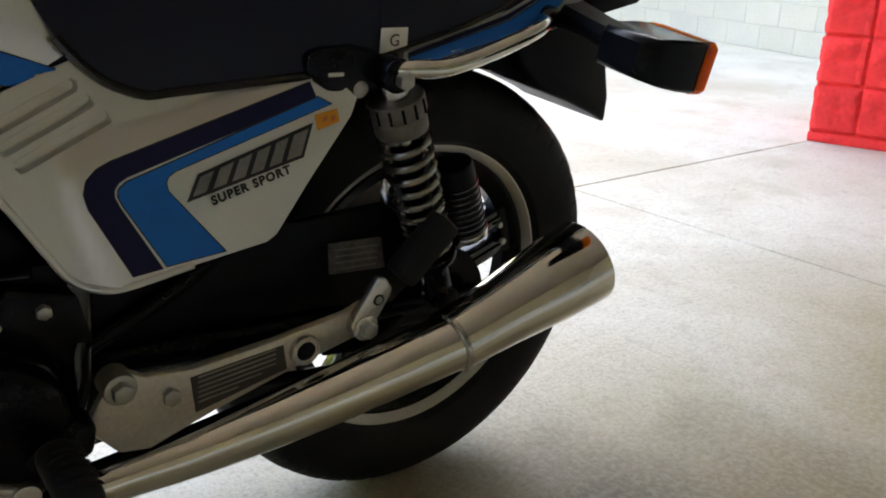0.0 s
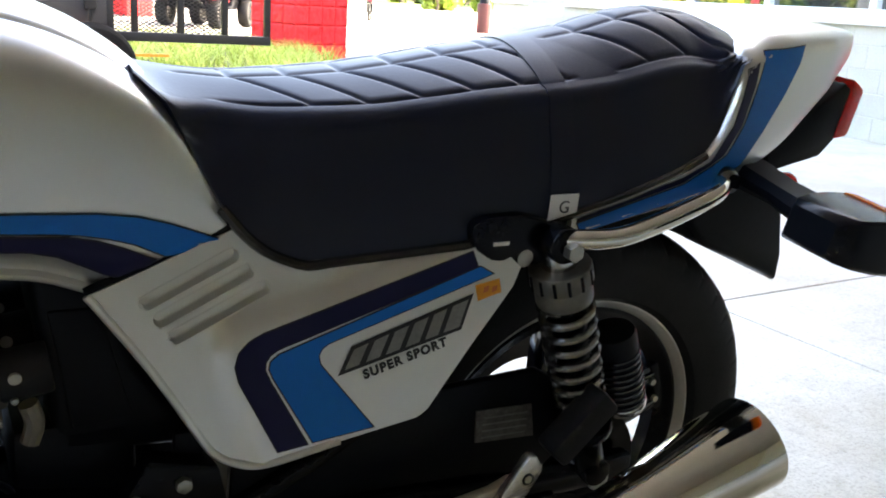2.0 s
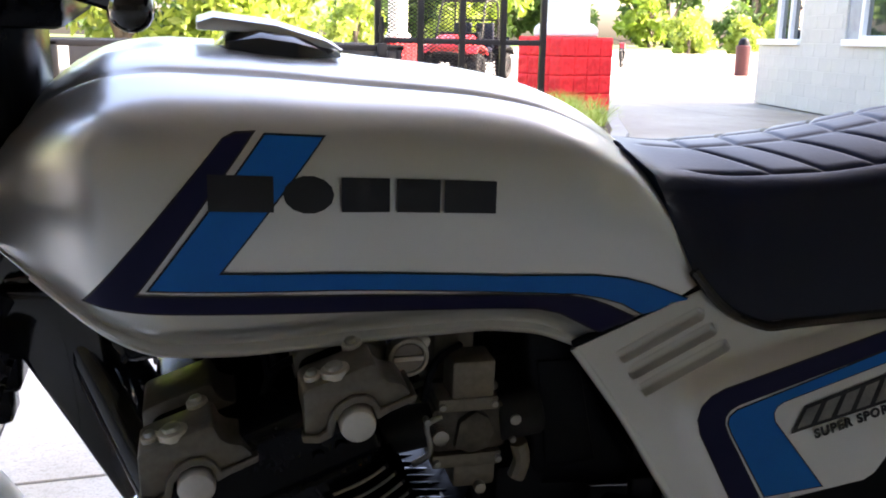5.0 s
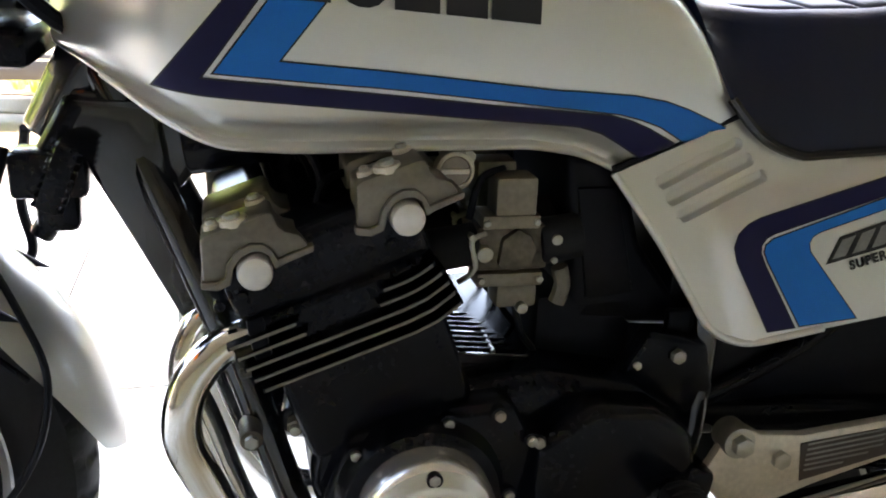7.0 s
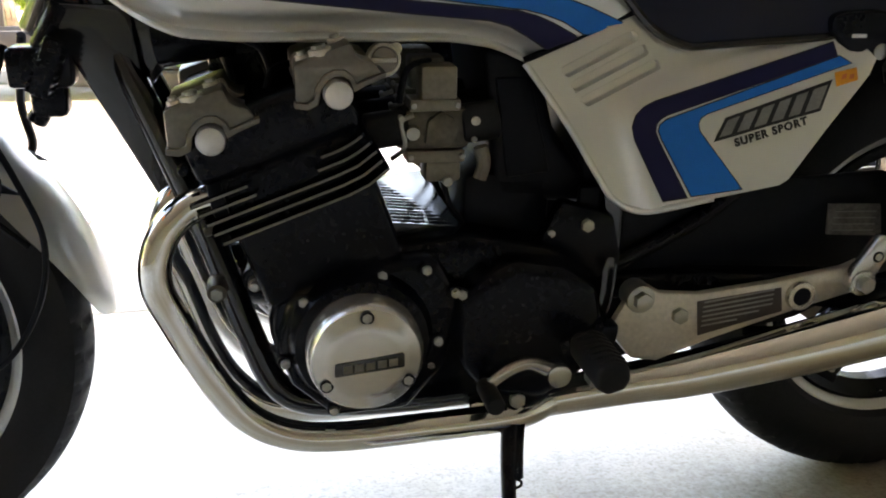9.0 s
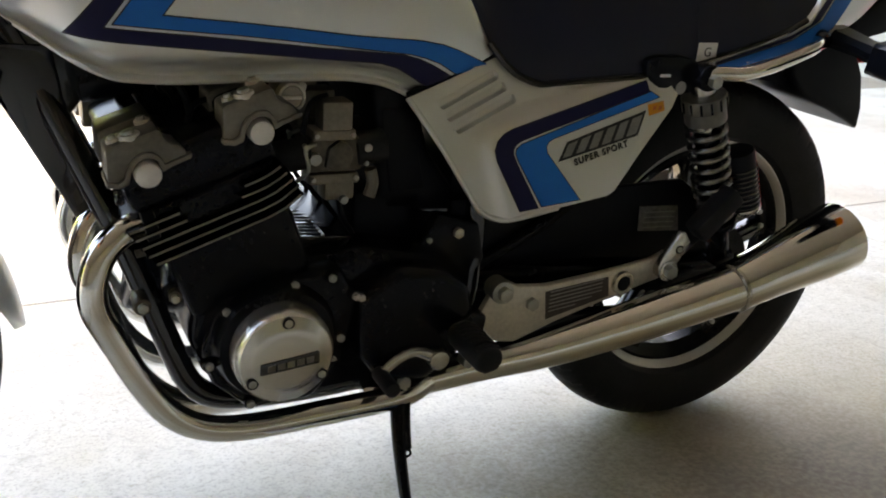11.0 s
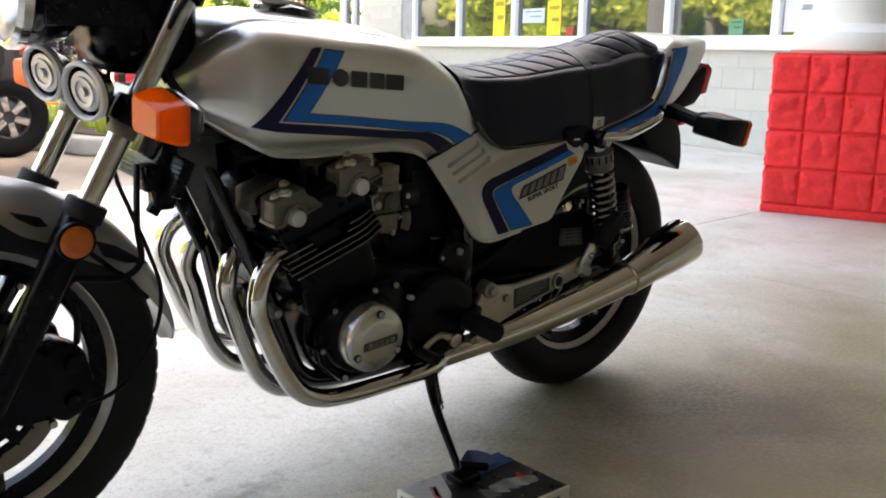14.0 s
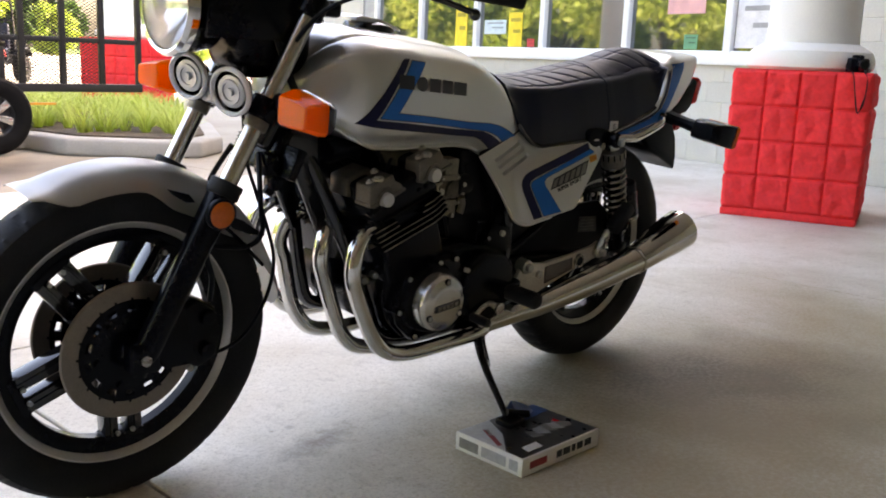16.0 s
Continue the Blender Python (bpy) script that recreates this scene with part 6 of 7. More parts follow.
def weathered(m, tan, dark, speck):
    """Blotches, aggregate specks and small dark spots on the concrete, the same across all slabs."""
    nt = m.node_tree
    n, l = nt.nodes, nt.links
    b = n["Principled BSDF"]
    col = b.inputs["Base Color"].links[0].from_socket
    geo = n.new("ShaderNodeNewGeometry")

    def layer(kind, scale, lo, hi, color, amount, detail=4.0):
        nonlocal col
        t = n.new(kind)
        t.inputs["Scale"].default_value = scale
        if kind == "ShaderNodeTexNoise":
            t.inputs["Detail"].default_value = detail
            t.inputs["Roughness"].default_value = 0.62
            src = t.outputs["Fac"]
        else:
            src = t.outputs["Distance"]
        l.new(geo.outputs["Position"], t.inputs["Vector"])
        r = n.new("ShaderNodeMapRange")
        r.inputs["From Min"].default_value, r.inputs["From Max"].default_value = lo, hi
        r.inputs["To Max"].default_value = amount
        l.new(src, r.inputs["Value"])
        x = n.new("ShaderNodeMix")
        x.data_type = "RGBA"
        l.new(r.outputs[0], x.inputs["Factor"])
        l.new(col, x.inputs["A"])
        x.inputs["B"].default_value = (*color, 1)
        col = x.outputs["Result"]

    layer("ShaderNodeTexNoise", 0.55, 0.44, 0.66, tan, 0.75)
    layer("ShaderNodeTexNoise", 3.2, 0.50, 0.72, tan, 0.7, 8.0)
    layer("ShaderNodeTexNoise", 14.0, 0.56, 0.72, dark, 0.32, 6.0)
    layer("ShaderNodeTexNoise", 48.0, 0.52, 0.70, dark, 0.30, 4.0)
    layer("ShaderNodeTexNoise", 150.0, 0.50, 0.70, dark, 0.40, 2.0)
    layer("ShaderNodeTexNoise", 85.0, 0.57, 0.66, speck, 0.25, 2.0)
    layer("ShaderNodeTexVoronoi", 26.0, 0.16, 0.09, speck, 0.2)
    layer("ShaderNodeTexVoronoi", 5.5, 0.045, 0.02, dark, 0.65)
    layer("ShaderNodeTexVoronoi", 1.7, 0.035, 0.012, (0.06, 0.05, 0.04), 0.7)
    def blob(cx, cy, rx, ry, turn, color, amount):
        """A ragged brown mark on the floor, for stains and for shade painted in."""
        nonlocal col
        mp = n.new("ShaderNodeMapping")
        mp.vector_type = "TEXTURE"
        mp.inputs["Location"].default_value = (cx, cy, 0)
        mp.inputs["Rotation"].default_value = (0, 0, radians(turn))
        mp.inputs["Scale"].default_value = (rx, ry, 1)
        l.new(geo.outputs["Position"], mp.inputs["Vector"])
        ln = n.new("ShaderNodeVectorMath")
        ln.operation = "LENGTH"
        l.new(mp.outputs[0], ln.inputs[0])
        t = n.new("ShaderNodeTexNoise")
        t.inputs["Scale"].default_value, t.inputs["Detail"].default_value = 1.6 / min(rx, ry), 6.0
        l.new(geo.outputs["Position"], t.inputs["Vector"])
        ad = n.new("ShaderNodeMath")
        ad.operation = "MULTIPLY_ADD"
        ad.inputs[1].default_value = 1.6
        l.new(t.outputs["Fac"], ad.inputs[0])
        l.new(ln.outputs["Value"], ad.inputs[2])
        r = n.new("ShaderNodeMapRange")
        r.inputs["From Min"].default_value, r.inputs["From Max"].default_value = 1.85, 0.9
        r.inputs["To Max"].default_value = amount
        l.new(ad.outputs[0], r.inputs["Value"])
        # fine grain breaks up the mark, like dirt in the pores
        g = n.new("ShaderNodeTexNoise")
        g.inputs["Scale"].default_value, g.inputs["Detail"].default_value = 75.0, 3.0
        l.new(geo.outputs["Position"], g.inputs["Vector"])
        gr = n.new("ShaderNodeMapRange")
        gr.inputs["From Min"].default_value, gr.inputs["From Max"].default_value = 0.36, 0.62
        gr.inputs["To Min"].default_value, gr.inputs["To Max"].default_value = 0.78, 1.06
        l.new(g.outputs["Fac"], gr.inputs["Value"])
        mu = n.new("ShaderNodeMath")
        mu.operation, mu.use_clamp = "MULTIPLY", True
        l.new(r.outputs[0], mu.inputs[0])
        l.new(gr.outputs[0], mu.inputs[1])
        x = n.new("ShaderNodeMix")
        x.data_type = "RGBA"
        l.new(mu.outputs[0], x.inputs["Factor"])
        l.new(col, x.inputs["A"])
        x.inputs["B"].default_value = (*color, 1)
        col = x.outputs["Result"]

    # next two: brown stains with soft cast shade painted into the colour
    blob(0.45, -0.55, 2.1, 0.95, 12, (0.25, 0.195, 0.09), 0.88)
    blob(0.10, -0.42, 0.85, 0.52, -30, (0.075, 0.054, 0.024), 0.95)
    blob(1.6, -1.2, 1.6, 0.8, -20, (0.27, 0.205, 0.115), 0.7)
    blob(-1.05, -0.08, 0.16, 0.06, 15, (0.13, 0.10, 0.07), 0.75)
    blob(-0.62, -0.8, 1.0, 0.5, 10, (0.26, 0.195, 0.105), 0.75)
    blob(0.0, 5.1, 1.6, 1.0, -8, (0.05, 0.03, 0.018), 0.95)
    l.new(col, b.inputs["Base Color"])


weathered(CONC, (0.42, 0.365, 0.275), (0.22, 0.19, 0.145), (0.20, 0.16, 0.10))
# dirty drive concrete, darkened further to carry the canopy's shade
DRIVE = material("stained_shaded_drive_concrete", (0.34, 0.285, 0.21), 0.6, 0, 0.08, 0.9, 45, 0.25, 0, 0.12)
weathered(DRIVE, (0.22, 0.18, 0.13), (0.10, 0.08, 0.06), (0.08, 0.06, 0.04))
LOT = material("bleached_concrete_lot", (0.27, 0.25, 0.215), 0.85, 0, 0.06, 0.4, 30, 0.2)
BLOCK = material("grey_block", (0.54, 0.515, 0.455), 0.85, 0, 0.08, 3, 60, 0.4, piece=0.03)
MORTAR = material("mortar_grey", (0.52, 0.495, 0.44), 0.9, 0, 0.08, 5, 80, 0.3)
REDB = material("red_painted_stone", (0.96, 0.042, 0.048), 0.72, 0, 0.10, 14, 42, 1.5, piece=0.07, spec=0.25)
STUCCO = material("white_stucco", (0.78, 0.77, 0.73), 0.8, 0, 0.04, 4, 120, 0.3)
FRAME = material("white_window_frame", (0.80, 0.80, 0.78), 0.4, 0, 0.03)
KERB = material("kerb_concrete", (0.36, 0.345, 0.31), 0.85, 0, 0.08, 4, 60, 0.3)
SOIL = material("mulch", (0.10, 0.07, 0.045), 0.95, 0, 0.3, 12, 90, 1.2)
CEIL = material("canopy_ceiling_paint", (0.31, 0.28, 0.235), 0.8, 0, 0.04, 1, 20)
TRAIL = material("black_trailer_paint", (0.012, 0.012, 0.013), 0.4, 0, 0.2)
WOODD = material("weathered_deck", (0.16, 0.12, 0.08), 0.8, 0, 0.2, 6, 60, 0.4)
REDP = material("red_bodywork", (0.48, 0.02, 0.025), 0.3, 0, 0.08, 6, 60, 0, 0.3)


def slab(name, mat, pts, z0, z1, r=0.0, label="", **tags):
    bm = bmesh.new()
    t = bmesh.new()
    f = t.faces.new([t.verts.new((x, y, z0)) for x, y in pts])
    ex = bmesh.ops.extrude_face_region(t, geom=[f])
    bmesh.ops.translate(t, vec=(0, 0, z1 - z0), verts=[g for g in ex["geom"] if isinstance(g, bmesh.types.BMVert)])
    bmesh.ops.recalc_face_normals(t, faces=t.faces)
    bevelled(t, r, 3)
    add(bm, t)
    return part(name, bm, mat, None, label, **tags)


slab("ground", LOT, [(-250, -250), (250, -250), (250, 250), (-250, 250)], -0.30, -0.02, kind="structure", label="pale concrete ground reaching the horizon", category="ground")
FLOOR_X, FLOOR_Y = [-9.0, -4.45, -1.45, 1.6, 6.45, 7.9], [-11.0, -8.0, -5.0, -1.95, 1.085, 4.12, 7.15, 10.2, 13.3, 16.3]
floor = new("floor")
tagged(floor, "smooth pale concrete floor under a canopy", "floor", kind="structure")
g = 0.004
for i in range(5):
    for j in range(9):
        x0, x1, y0, y1 = FLOOR_X[i] + g, FLOOR_X[i + 1] - g, FLOOR_Y[j] + g, FLOOR_Y[j + 1] - g
        b = bmesh.new()
        box(b, x0, x1, y0, y1, -0.06, 0.0, 0.003, 1, m=Matrix.Rotation(radians(2.3), 4, "Z"))
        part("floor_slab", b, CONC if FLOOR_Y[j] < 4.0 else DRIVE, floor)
jt = bmesh.new()
box(jt, -9, 7.9, -11, 16.3, -0.05, -0.012, m=Matrix.Rotation(radians(2.3), 4, "Z"))
part("joint_filler", jt, material("dark_joint", (0.05, 0.045, 0.04), 0.9), floor)

# canopy over the floor, unseen, its outline cut to steer the light
slab("ceiling", CEIL, [(-9.0, -7.0), (4.2, -7.0), (5.5, -0.4), (3.6, 0.2), (1.3, 0.9), (-1.2, 0.5), (-2.6, -0.5), (-9.0, 0.2)], 3.2, 3.5, 0.0, "unseen canopy ceiling over the parked motorcycle, cut to steer light", kind="structure", category="ceiling")
# unseen wall that closes the place behind the camera and blocks light
slab("wall_back_unseen", material("tan_wall_paint", (0.33, 0.295, 0.24), 0.8, 0, 0.05, 2, 60), [(-9.0, -7.2), (4.1, -7.2), (4.1, -7.0), (-9.0, -7.0)], 0.0, 3.5, 0.0, "unseen plain wall blocking light", kind="structure", category="wall")

# unseen west wall, added to darken what the tank mirrors
slab("wall_west_unseen", bpy.data.materials["tan_wall_paint"], [(-9.2, -7.2), (-9.0, -7.2), (-9.0, 0.2), (-9.2, 0.2)], 0.0, 3.5, 0.0, "unseen plain wall blocking light", kind="structure", category="wall")

# showroom wall along x = 5.6 + 0.2 y
WD = V((0.2, 1, 0)).normalized()
WN = V((-1, 0.2, 0)).normalized()
W0 = V((5.6, 0, 0))
WM = Matrix(((WD.x, -WN.x, 0, W0.x), (WD.y, -WN.y, 0, W0.y), (0, 0, 1, 0), (0, 0, 0, 1)))  # local x along the wall, y into the building
wall = new("wall_showroom")
wall.matrix_world = WM
tagged(wall, "pale grey block wall below a row of shop windows", "wall", kind="structure")
S = 1.0198
SILL, HEADZ = 1.06, 2.9
bm = bmesh.new()
box(bm, -9, 13.5, 0.004, 0.26, 0.0, SILL - 0.09)
box(bm, 10.5, 11.9, 0.004, 0.26, SILL - 0.09, HEADZ)
# unseen upper wall, raised this high to keep the sun off the floor
box(bm, -9, 13.5, 0.004, 0.26, HEADZ, 6.4)
box(bm, -9, 2.28, 0.004, 0.26, SILL - 0.09, HEADZ)
part("wall_core", bm, MORTAR, wall)
end = bmesh.new()
box(end, 13.35, 13.5, 0.26, 6.0, 0, 6.4)
box(end, -9.0, -8.8, 0.26, 6.0, 0, 6.4)
box(end, -9.0, 13.5, 6.0, 6.2, 0, 6.4)
box(end, -9.0, 13.5, 0.1, 6.2, 6.4, 6.6)
part("end_wall", end, BLOCK, wall)
data = {}
for row in range(32):
    z0 = 0.005 + 0.2 * row
    z1 = min(z0 + 0.195, 6.39)
    x = -3.0 - (0.2 if row % 2 else 0)
    while x < 13.45:
        a, b = max(x, -3.0), min(x + 0.395, 13.5)
        below = z1 <= SILL - 0.06
        full = below or (a >= 10.5 and b <= 11.92) or z0 >= HEADZ or (b <= 2.28)
        x += 0.4
        if not full or b - a < 0.05:
            continue
        key = (round(b - a, 3), round(z1 - z0, 3))
        if key not in data:
            t = bmesh.new()
            box(t, -key[0] / 2, key[0] / 2, 0, 0.03, 0, key[1], 0.003, 1)
            ob = part("block", t, BLOCK, wall)
            data[key] = ob.data
        else:
            ob = new("block", data[key])
            ob.parent = wall
        ob.location = ((a + b) / 2, 0, z0)
sill = bmesh.new()
box(sill, 2.28, 10.5, -0.05, 0.2, SILL - 0.09, SILL, 0.008)
box(sill, 11.9, 13.5, -0.05, 0.2, SILL - 0.09, SILL, 0.008)
part("window_sill", sill, FRAME, wall)
tagged(wn1 := new("window_1"), "row of tall shop windows with white frames", "window", kind="structure")
wn1.matrix_world = WM
edges = [2.98 * S, 4.38 * S, 5.81 * S, 7.21 * S, 8.61 * S, 9.83 * S + 0.1]
edges = [2.3] + edges
for k, e in enumerate(edges[1:]):
    b = bmesh.new()
    box(b, e - 0.045, e + 0.045, 0.03, 0.17, SILL, HEADZ, 0.006)
    part("mullion", b, FRAME, wn1)
for z0, z1 in ((SILL, SILL + 0.05), (HEADZ - 0.06, HEADZ)):
    b = bmesh.new()
    box(b, 2.28, 10.5, 0.04, 0.16, z0, z1, 0.004)
    part("rail", b, FRAME, wn1)
for a, b in zip(edges, edges[1:]):
    p = bmesh.new()
    box(p, a + 0.045, b - 0.045, 0.09, 0.1, SILL + 0.05, HEADZ - 0.06)
    part("pane", p, PANE, wn1)
fr = bmesh.new()
box(fr, edges[-1] + 0.045, 10.5, 0.03, 0.17, SILL, HEADZ)
part("jamb", fr, material("grey_jamb", (0.35, 0.36, 0.36), 0.6), wn1)
tagged(wn2 := new("window_2"), "narrow shop window with white frame", "window", kind="structure")
wn2.matrix_world = WM
for e in (11.95, 12.4, 12.85):
    b = bmesh.new()
    box(b, e - 0.04, e + 0.04, 0.03, 0.17, SILL, HEADZ, 0.006)
    part("mullion", b, FRAME, wn2)
p = bmesh.new()
box(p, 11.99, 12.36, 0.09, 0.1, SILL, HEADZ)
box(p, 12.44, 12.81, 0.09, 0.1, SILL, HEADZ)
part("pane", p, PANE, wn2)


def split_block(w, h, seed):
    rnd = random.Random(seed)
    bm = bmesh.new()
    n = 15
    vs = []
    for j in range(n + 1):
        row = []
        for i in range(n + 1):
            u, v = i / n, j / n
            e = min(u, 1 - u, v, 1 - v)
            q = V((2.4 * u, 2.4 * v, 3.7 * seed))
            d = smoothstep(-0.02, 0.10, e) ** 0.7 * (0.011 + 0.020 * abs(noise.noise(q * 0.75)) + 0.005 * (noise.noise(q * 2.3) + 0.3) + 0.0035 * noise.noise(q * 6.1) + 0.002 * rnd.random())
            row.append(bm.verts.new((w * (u - 0.5), -d, h * v)))
        vs.append(row)
    for j in range(n):
        for i in range(n):
            bm.faces.new((vs[j][i], vs[j][i + 1], vs[j + 1][i + 1], vs[j + 1][i]))
    return bm


BLOCKS = []
for k in range(6):
    t = split_block(0.2005, 0.2165, k + 5)
    ob = part("stone", t, REDB, None, sharp=20)
    BLOCKS.append(ob.data)
    bpy.data.objects.remove(ob)


def pier(label, m, col_h=3.2):
    """A square pier of rough red stones under a round white column; its near corner is the origin and its front runs along -x."""
    base = thing("stone_pier", label, "pier", "red piers", m)
    core = bmesh.new()
    box(core, 0.006, 0.800, 0.006, 0.800, 0.0, 0.93)
    part("pier_core", core, REDB, base)
    pl = bmesh.new()
    box(pl, -0.003, 0.809, -0.003, 0.809, 0, 0.046, 0.008)
    part("plinth", pl, REDB, base)
    rnd = random.Random(7)
    for row in range(4):
        for i in range(4):
            for face in range(4):
                ob = new("stone", BLOCKS[rnd.randrange(6)])
                ob.parent = base
                z = 0.05 + 0.2185 * row
                c = 0.1015 + 0.201 * i
                if face == 0:
                    ob.matrix_local = pose(c, 0.008, z)
                elif face == 1:
                    ob.matrix_local = pose(0.798, c, z, 0, 0, 90)
                elif face == 2:
                    ob.matrix_local = pose(c, 0.798, z, 0, 0, 180)
                else:
                    ob.matrix_local = pose(0.008, c, z, 0, 0, -90)
    col = lathe(bmesh.new(), [(0.0, 0.93), (0.36, 0.93), (0.385, 0.95), (0.39, 1.0), (0.37, 1.05), (0.32, 1.085), (0.285, 1.10), (0.28, 1.15), (0.28, col_h)], (0.403, 0.403, 0), "z", 40)
    part("column", col, STUCCO, base, "round white stucco column with a moulded foot")
    return base


ang = math.degrees(math.atan2(0.46 - 1.22, 3.43 - 3.17))
pier("rough red stone pier under a white column", pose(3.17, 1.22, 0, 0, 0, ang))
pier("rough red stone pier standing in a grass bed", pose(2.81, 10.0, 0.08, 0, 0, ang))

pier("rough red stone pier far across the lot", pose(4.15, 26.3, 0, 0, 0, ang))

# kit box under the stand
kit = thing("kit_box", "flat white model kit box with dark printed lid under the stand", "box", m=pose(-0.682, -0.412, 0, 0, 0, 0))
b = bmesh.new()
box(b, -0.141, 0.141, -0.103, 0.103, 0.0, 0.044, 0.003)
part("tray", b, WHITE, kit)
INKD = material("dark_box_art", (0.02, 0.02, 0.022), 0.3, 0, 0.3, 30, 90)
INKR = material("dull_red_ink", (0.30, 0.02, 0.03), 0.4)
INKB = material("deep_blue_ink", (0.01, 0.06, 0.22), 0.35, 0, 0.2, 20, 90)
INKG = material("pale_grey_ink", (0.42, 0.43, 0.45), 0.4)


def flat(name, pts, z, mat, parent):
    b = bmesh.new()
    b.faces.new([b.verts.new((x, y, z)) for x, y in pts])
    ex = bmesh.ops.extrude_face_region(b, geom=b.faces[:])
    bmesh.ops.translate(b, vec=(0, 0, 0.0006), verts=[q for q in ex["geom"] if isinstance(q, bmesh.types.BMVert)])
    return part(name, b, mat, parent)


flat("grey_panel", [(-0.137, -0.05), (-0.07, 0.02), (-0.03, 0.099), (-0.137, 0.099)], 0.0442, INKG, kit)
flat("lid_art", [(-0.137, -0.099), (0.137, -0.099), (0.137, 0.099), (-0.03, 0.099), (-0.07, 0.02), (-0.137, -0.05)], 0.0442, INKD, kit)
flat("blue_art", [(0.02, 0.04), (0.134, 0.05), (0.134, 0.098), (0.0, 0.098)], 0.0452, INKB, kit)
flat("red_bar", [(-0.13, -0.02), (-0.118, -0.022), (-0.075, 0.06), (-0.088, 0.066)], 0.0446, INKR, kit)
flat("grey_bar", [(-0.10, 0.03), (-0.09, 0.028), (-0.06, 0.085), (-0.07, 0.09)], 0.0446, INKG, kit)
flat("white_bar", [(-0.10, -0.085), (-0.05, -0.085), (-0.045, -0.06), (-0.095, -0.06)], 0.0452, WHITE, kit)
flat("red_mark", [(0.085, -0.02), (0.10, -0.02), (0.10, 0.005), (0.085, 0.0)], 0.0452, RED, kit)
for k in range(5):
    a = 0.9 * k
    flat("art_shape", [(-0.03 + 0.026 * k, -0.04 + 0.012 * math.sin(a)), (0.0 + 0.026 * k, -0.05), (0.012 + 0.026 * k, -0.02 + 0.02 * math.sin(a)), (-0.02 + 0.026 * k, -0.005)], 0.0452, INKG if k % 2 else GREYINK, kit)
leaf = thing("leaflet", "blue printed leaflet lying on the kit box", "leaflet", m=pose(-0.682, -0.412, 0.0455))
b = bmesh.new()
rings(b, [[V((x, y - 0.0004, z)), V((x, y + 0.0004, z)), V((x + 0.008, y + 0.034, z + h)), V((x + 0.008, y + 0.033, z + h))] for x, y, z, h in ((-0.005, 0.055, 0.0, 0.006), (0.03, 0.058, 0.001, 0.034), (0.06, 0.062, 0.0005, 0.024), (0.10, 0.066, 0.0, 0.005))])
part("sheet", b, INKB, leaf)
for x0, x1, mt in ((-0.115, -0.055, INKR), (-0.02, 0.0, EDGE), (0.004, 0.03, EDGE), (0.036, 0.05, EDGE), (0.056, 0.078, EDGE), (0.085, 0.11, EDGE)):
    b = bmesh.new()
    box(b, x0, x1, -0.1036, -0.1028, 0.014, 0.031)
    part("print_bar", b, mt, kit)
for y0, y1, mt in ((0.03, 0.09, GREYINK), (-0.055, 0.02, INKG), (-0.09, -0.065, INKG)):
    b = bmesh.new()
    box(b, -0.1416, -0.1408, y0, y1, 0.010, 0.034)
    part("print_bar", b, mt, kit)

# ---- planting bed ----
BED = [(-6.0, 9.6), (-2.0, 7.6), (-0.1, 6.66), (0.74, 6.42), (0.86, 5.90), (1.42, 5.40), (1.78, 5.3), (2.2, 5.65), (2.9, 7.0), (3.55, 8.6), (3.95, 9.5), (3.75, 11.2), (-6.0, 12.0)]
slab("kerb", KERB, BED, 0.0, 0.15, 0.03, "rounded pale concrete kerb", kind="structure", category="kerb")
inner_bed = grown(BED, -0.16)
slab("planting_bed", SOIL, inner_bed, 0.10, 0.165, 0.0, "brown mulch in the planting bed", kind="structure", category="ground")
GRASSM = material("grass_blades", (0.34, 0.45, 0.06), 0.5, 0, 0.15, 4, 40, second=(0.56, 0.56, 0.18), island=0.35)
rnd = random.Random(3)


def inside(x, y, poly):
    c = False
    for (ax, ay), (bx, by) in zip(poly, poly[1:] + poly[:1]):
        if (ay > y) != (by > y) and x < (bx - ax) * (y - ay) / (by - ay) + ax:
            c = not c
    return c


gb = bmesh.new()
spots = []
while len(spots) < 380:
    x, y = rnd.uniform(-3.2, 4.2), rnd.uniform(5.3, 11.2)
    if not inside(x, y, grown(BED, -0.25)):
        continue
    if 2.5 < x < 4.1 and 8.95 < y < 10.5 and inside(x, y, [(2.75, 10.05), (3.05, 9.15), (3.95, 9.45), (3.65, 10.35)]):
        continue
    if -0.15 < x < 0.9 and y < 6.6:
        continue
    spots.append((x, y))
for x, y in spots:
    for k in range(34):
        a, ln, sp = rnd.uniform(0, 6.283), rnd.uniform(0.20, 0.44), rnd.uniform(0.08, 0.36)
        dx, dy = math.cos(a), math.sin(a)
        bx, by = x + dx * 0.04 * rnd.random(), y + dy * 0.04 * rnd.random()
        w = rnd.uniform(0.005, 0.009)
        prev = None
        for u in (0.0, 0.4, 0.75, 1.0):
            r = sp * u ** 1.6
            z = 0.15 + ln * (u - 0.35 * u * u)
            c = V((bx + dx * r, by + dy * r, z))
            s = V((-dy, dx, 0)) * w * (1 - 0.85 * u)
            cur = (gb.verts.new(c - s), gb.verts.new(c + s))
            if prev:
                gb.faces.new((prev[0], prev[1], cur[1], cur[0]))
            prev = cur
part("ornamental_grass", gb, GRASSM, None, "arching clumps of pale green grass in mulch", 80, kind="stuff", category="grass")

# ---- trees and bushes ----
LEAF = material("bright_leaves", (0.17, 0.27, 0.04), 0.5, 0, 0.2, 0.6, 6, second=(0.36, 0.38, 0.07), island=0.35)
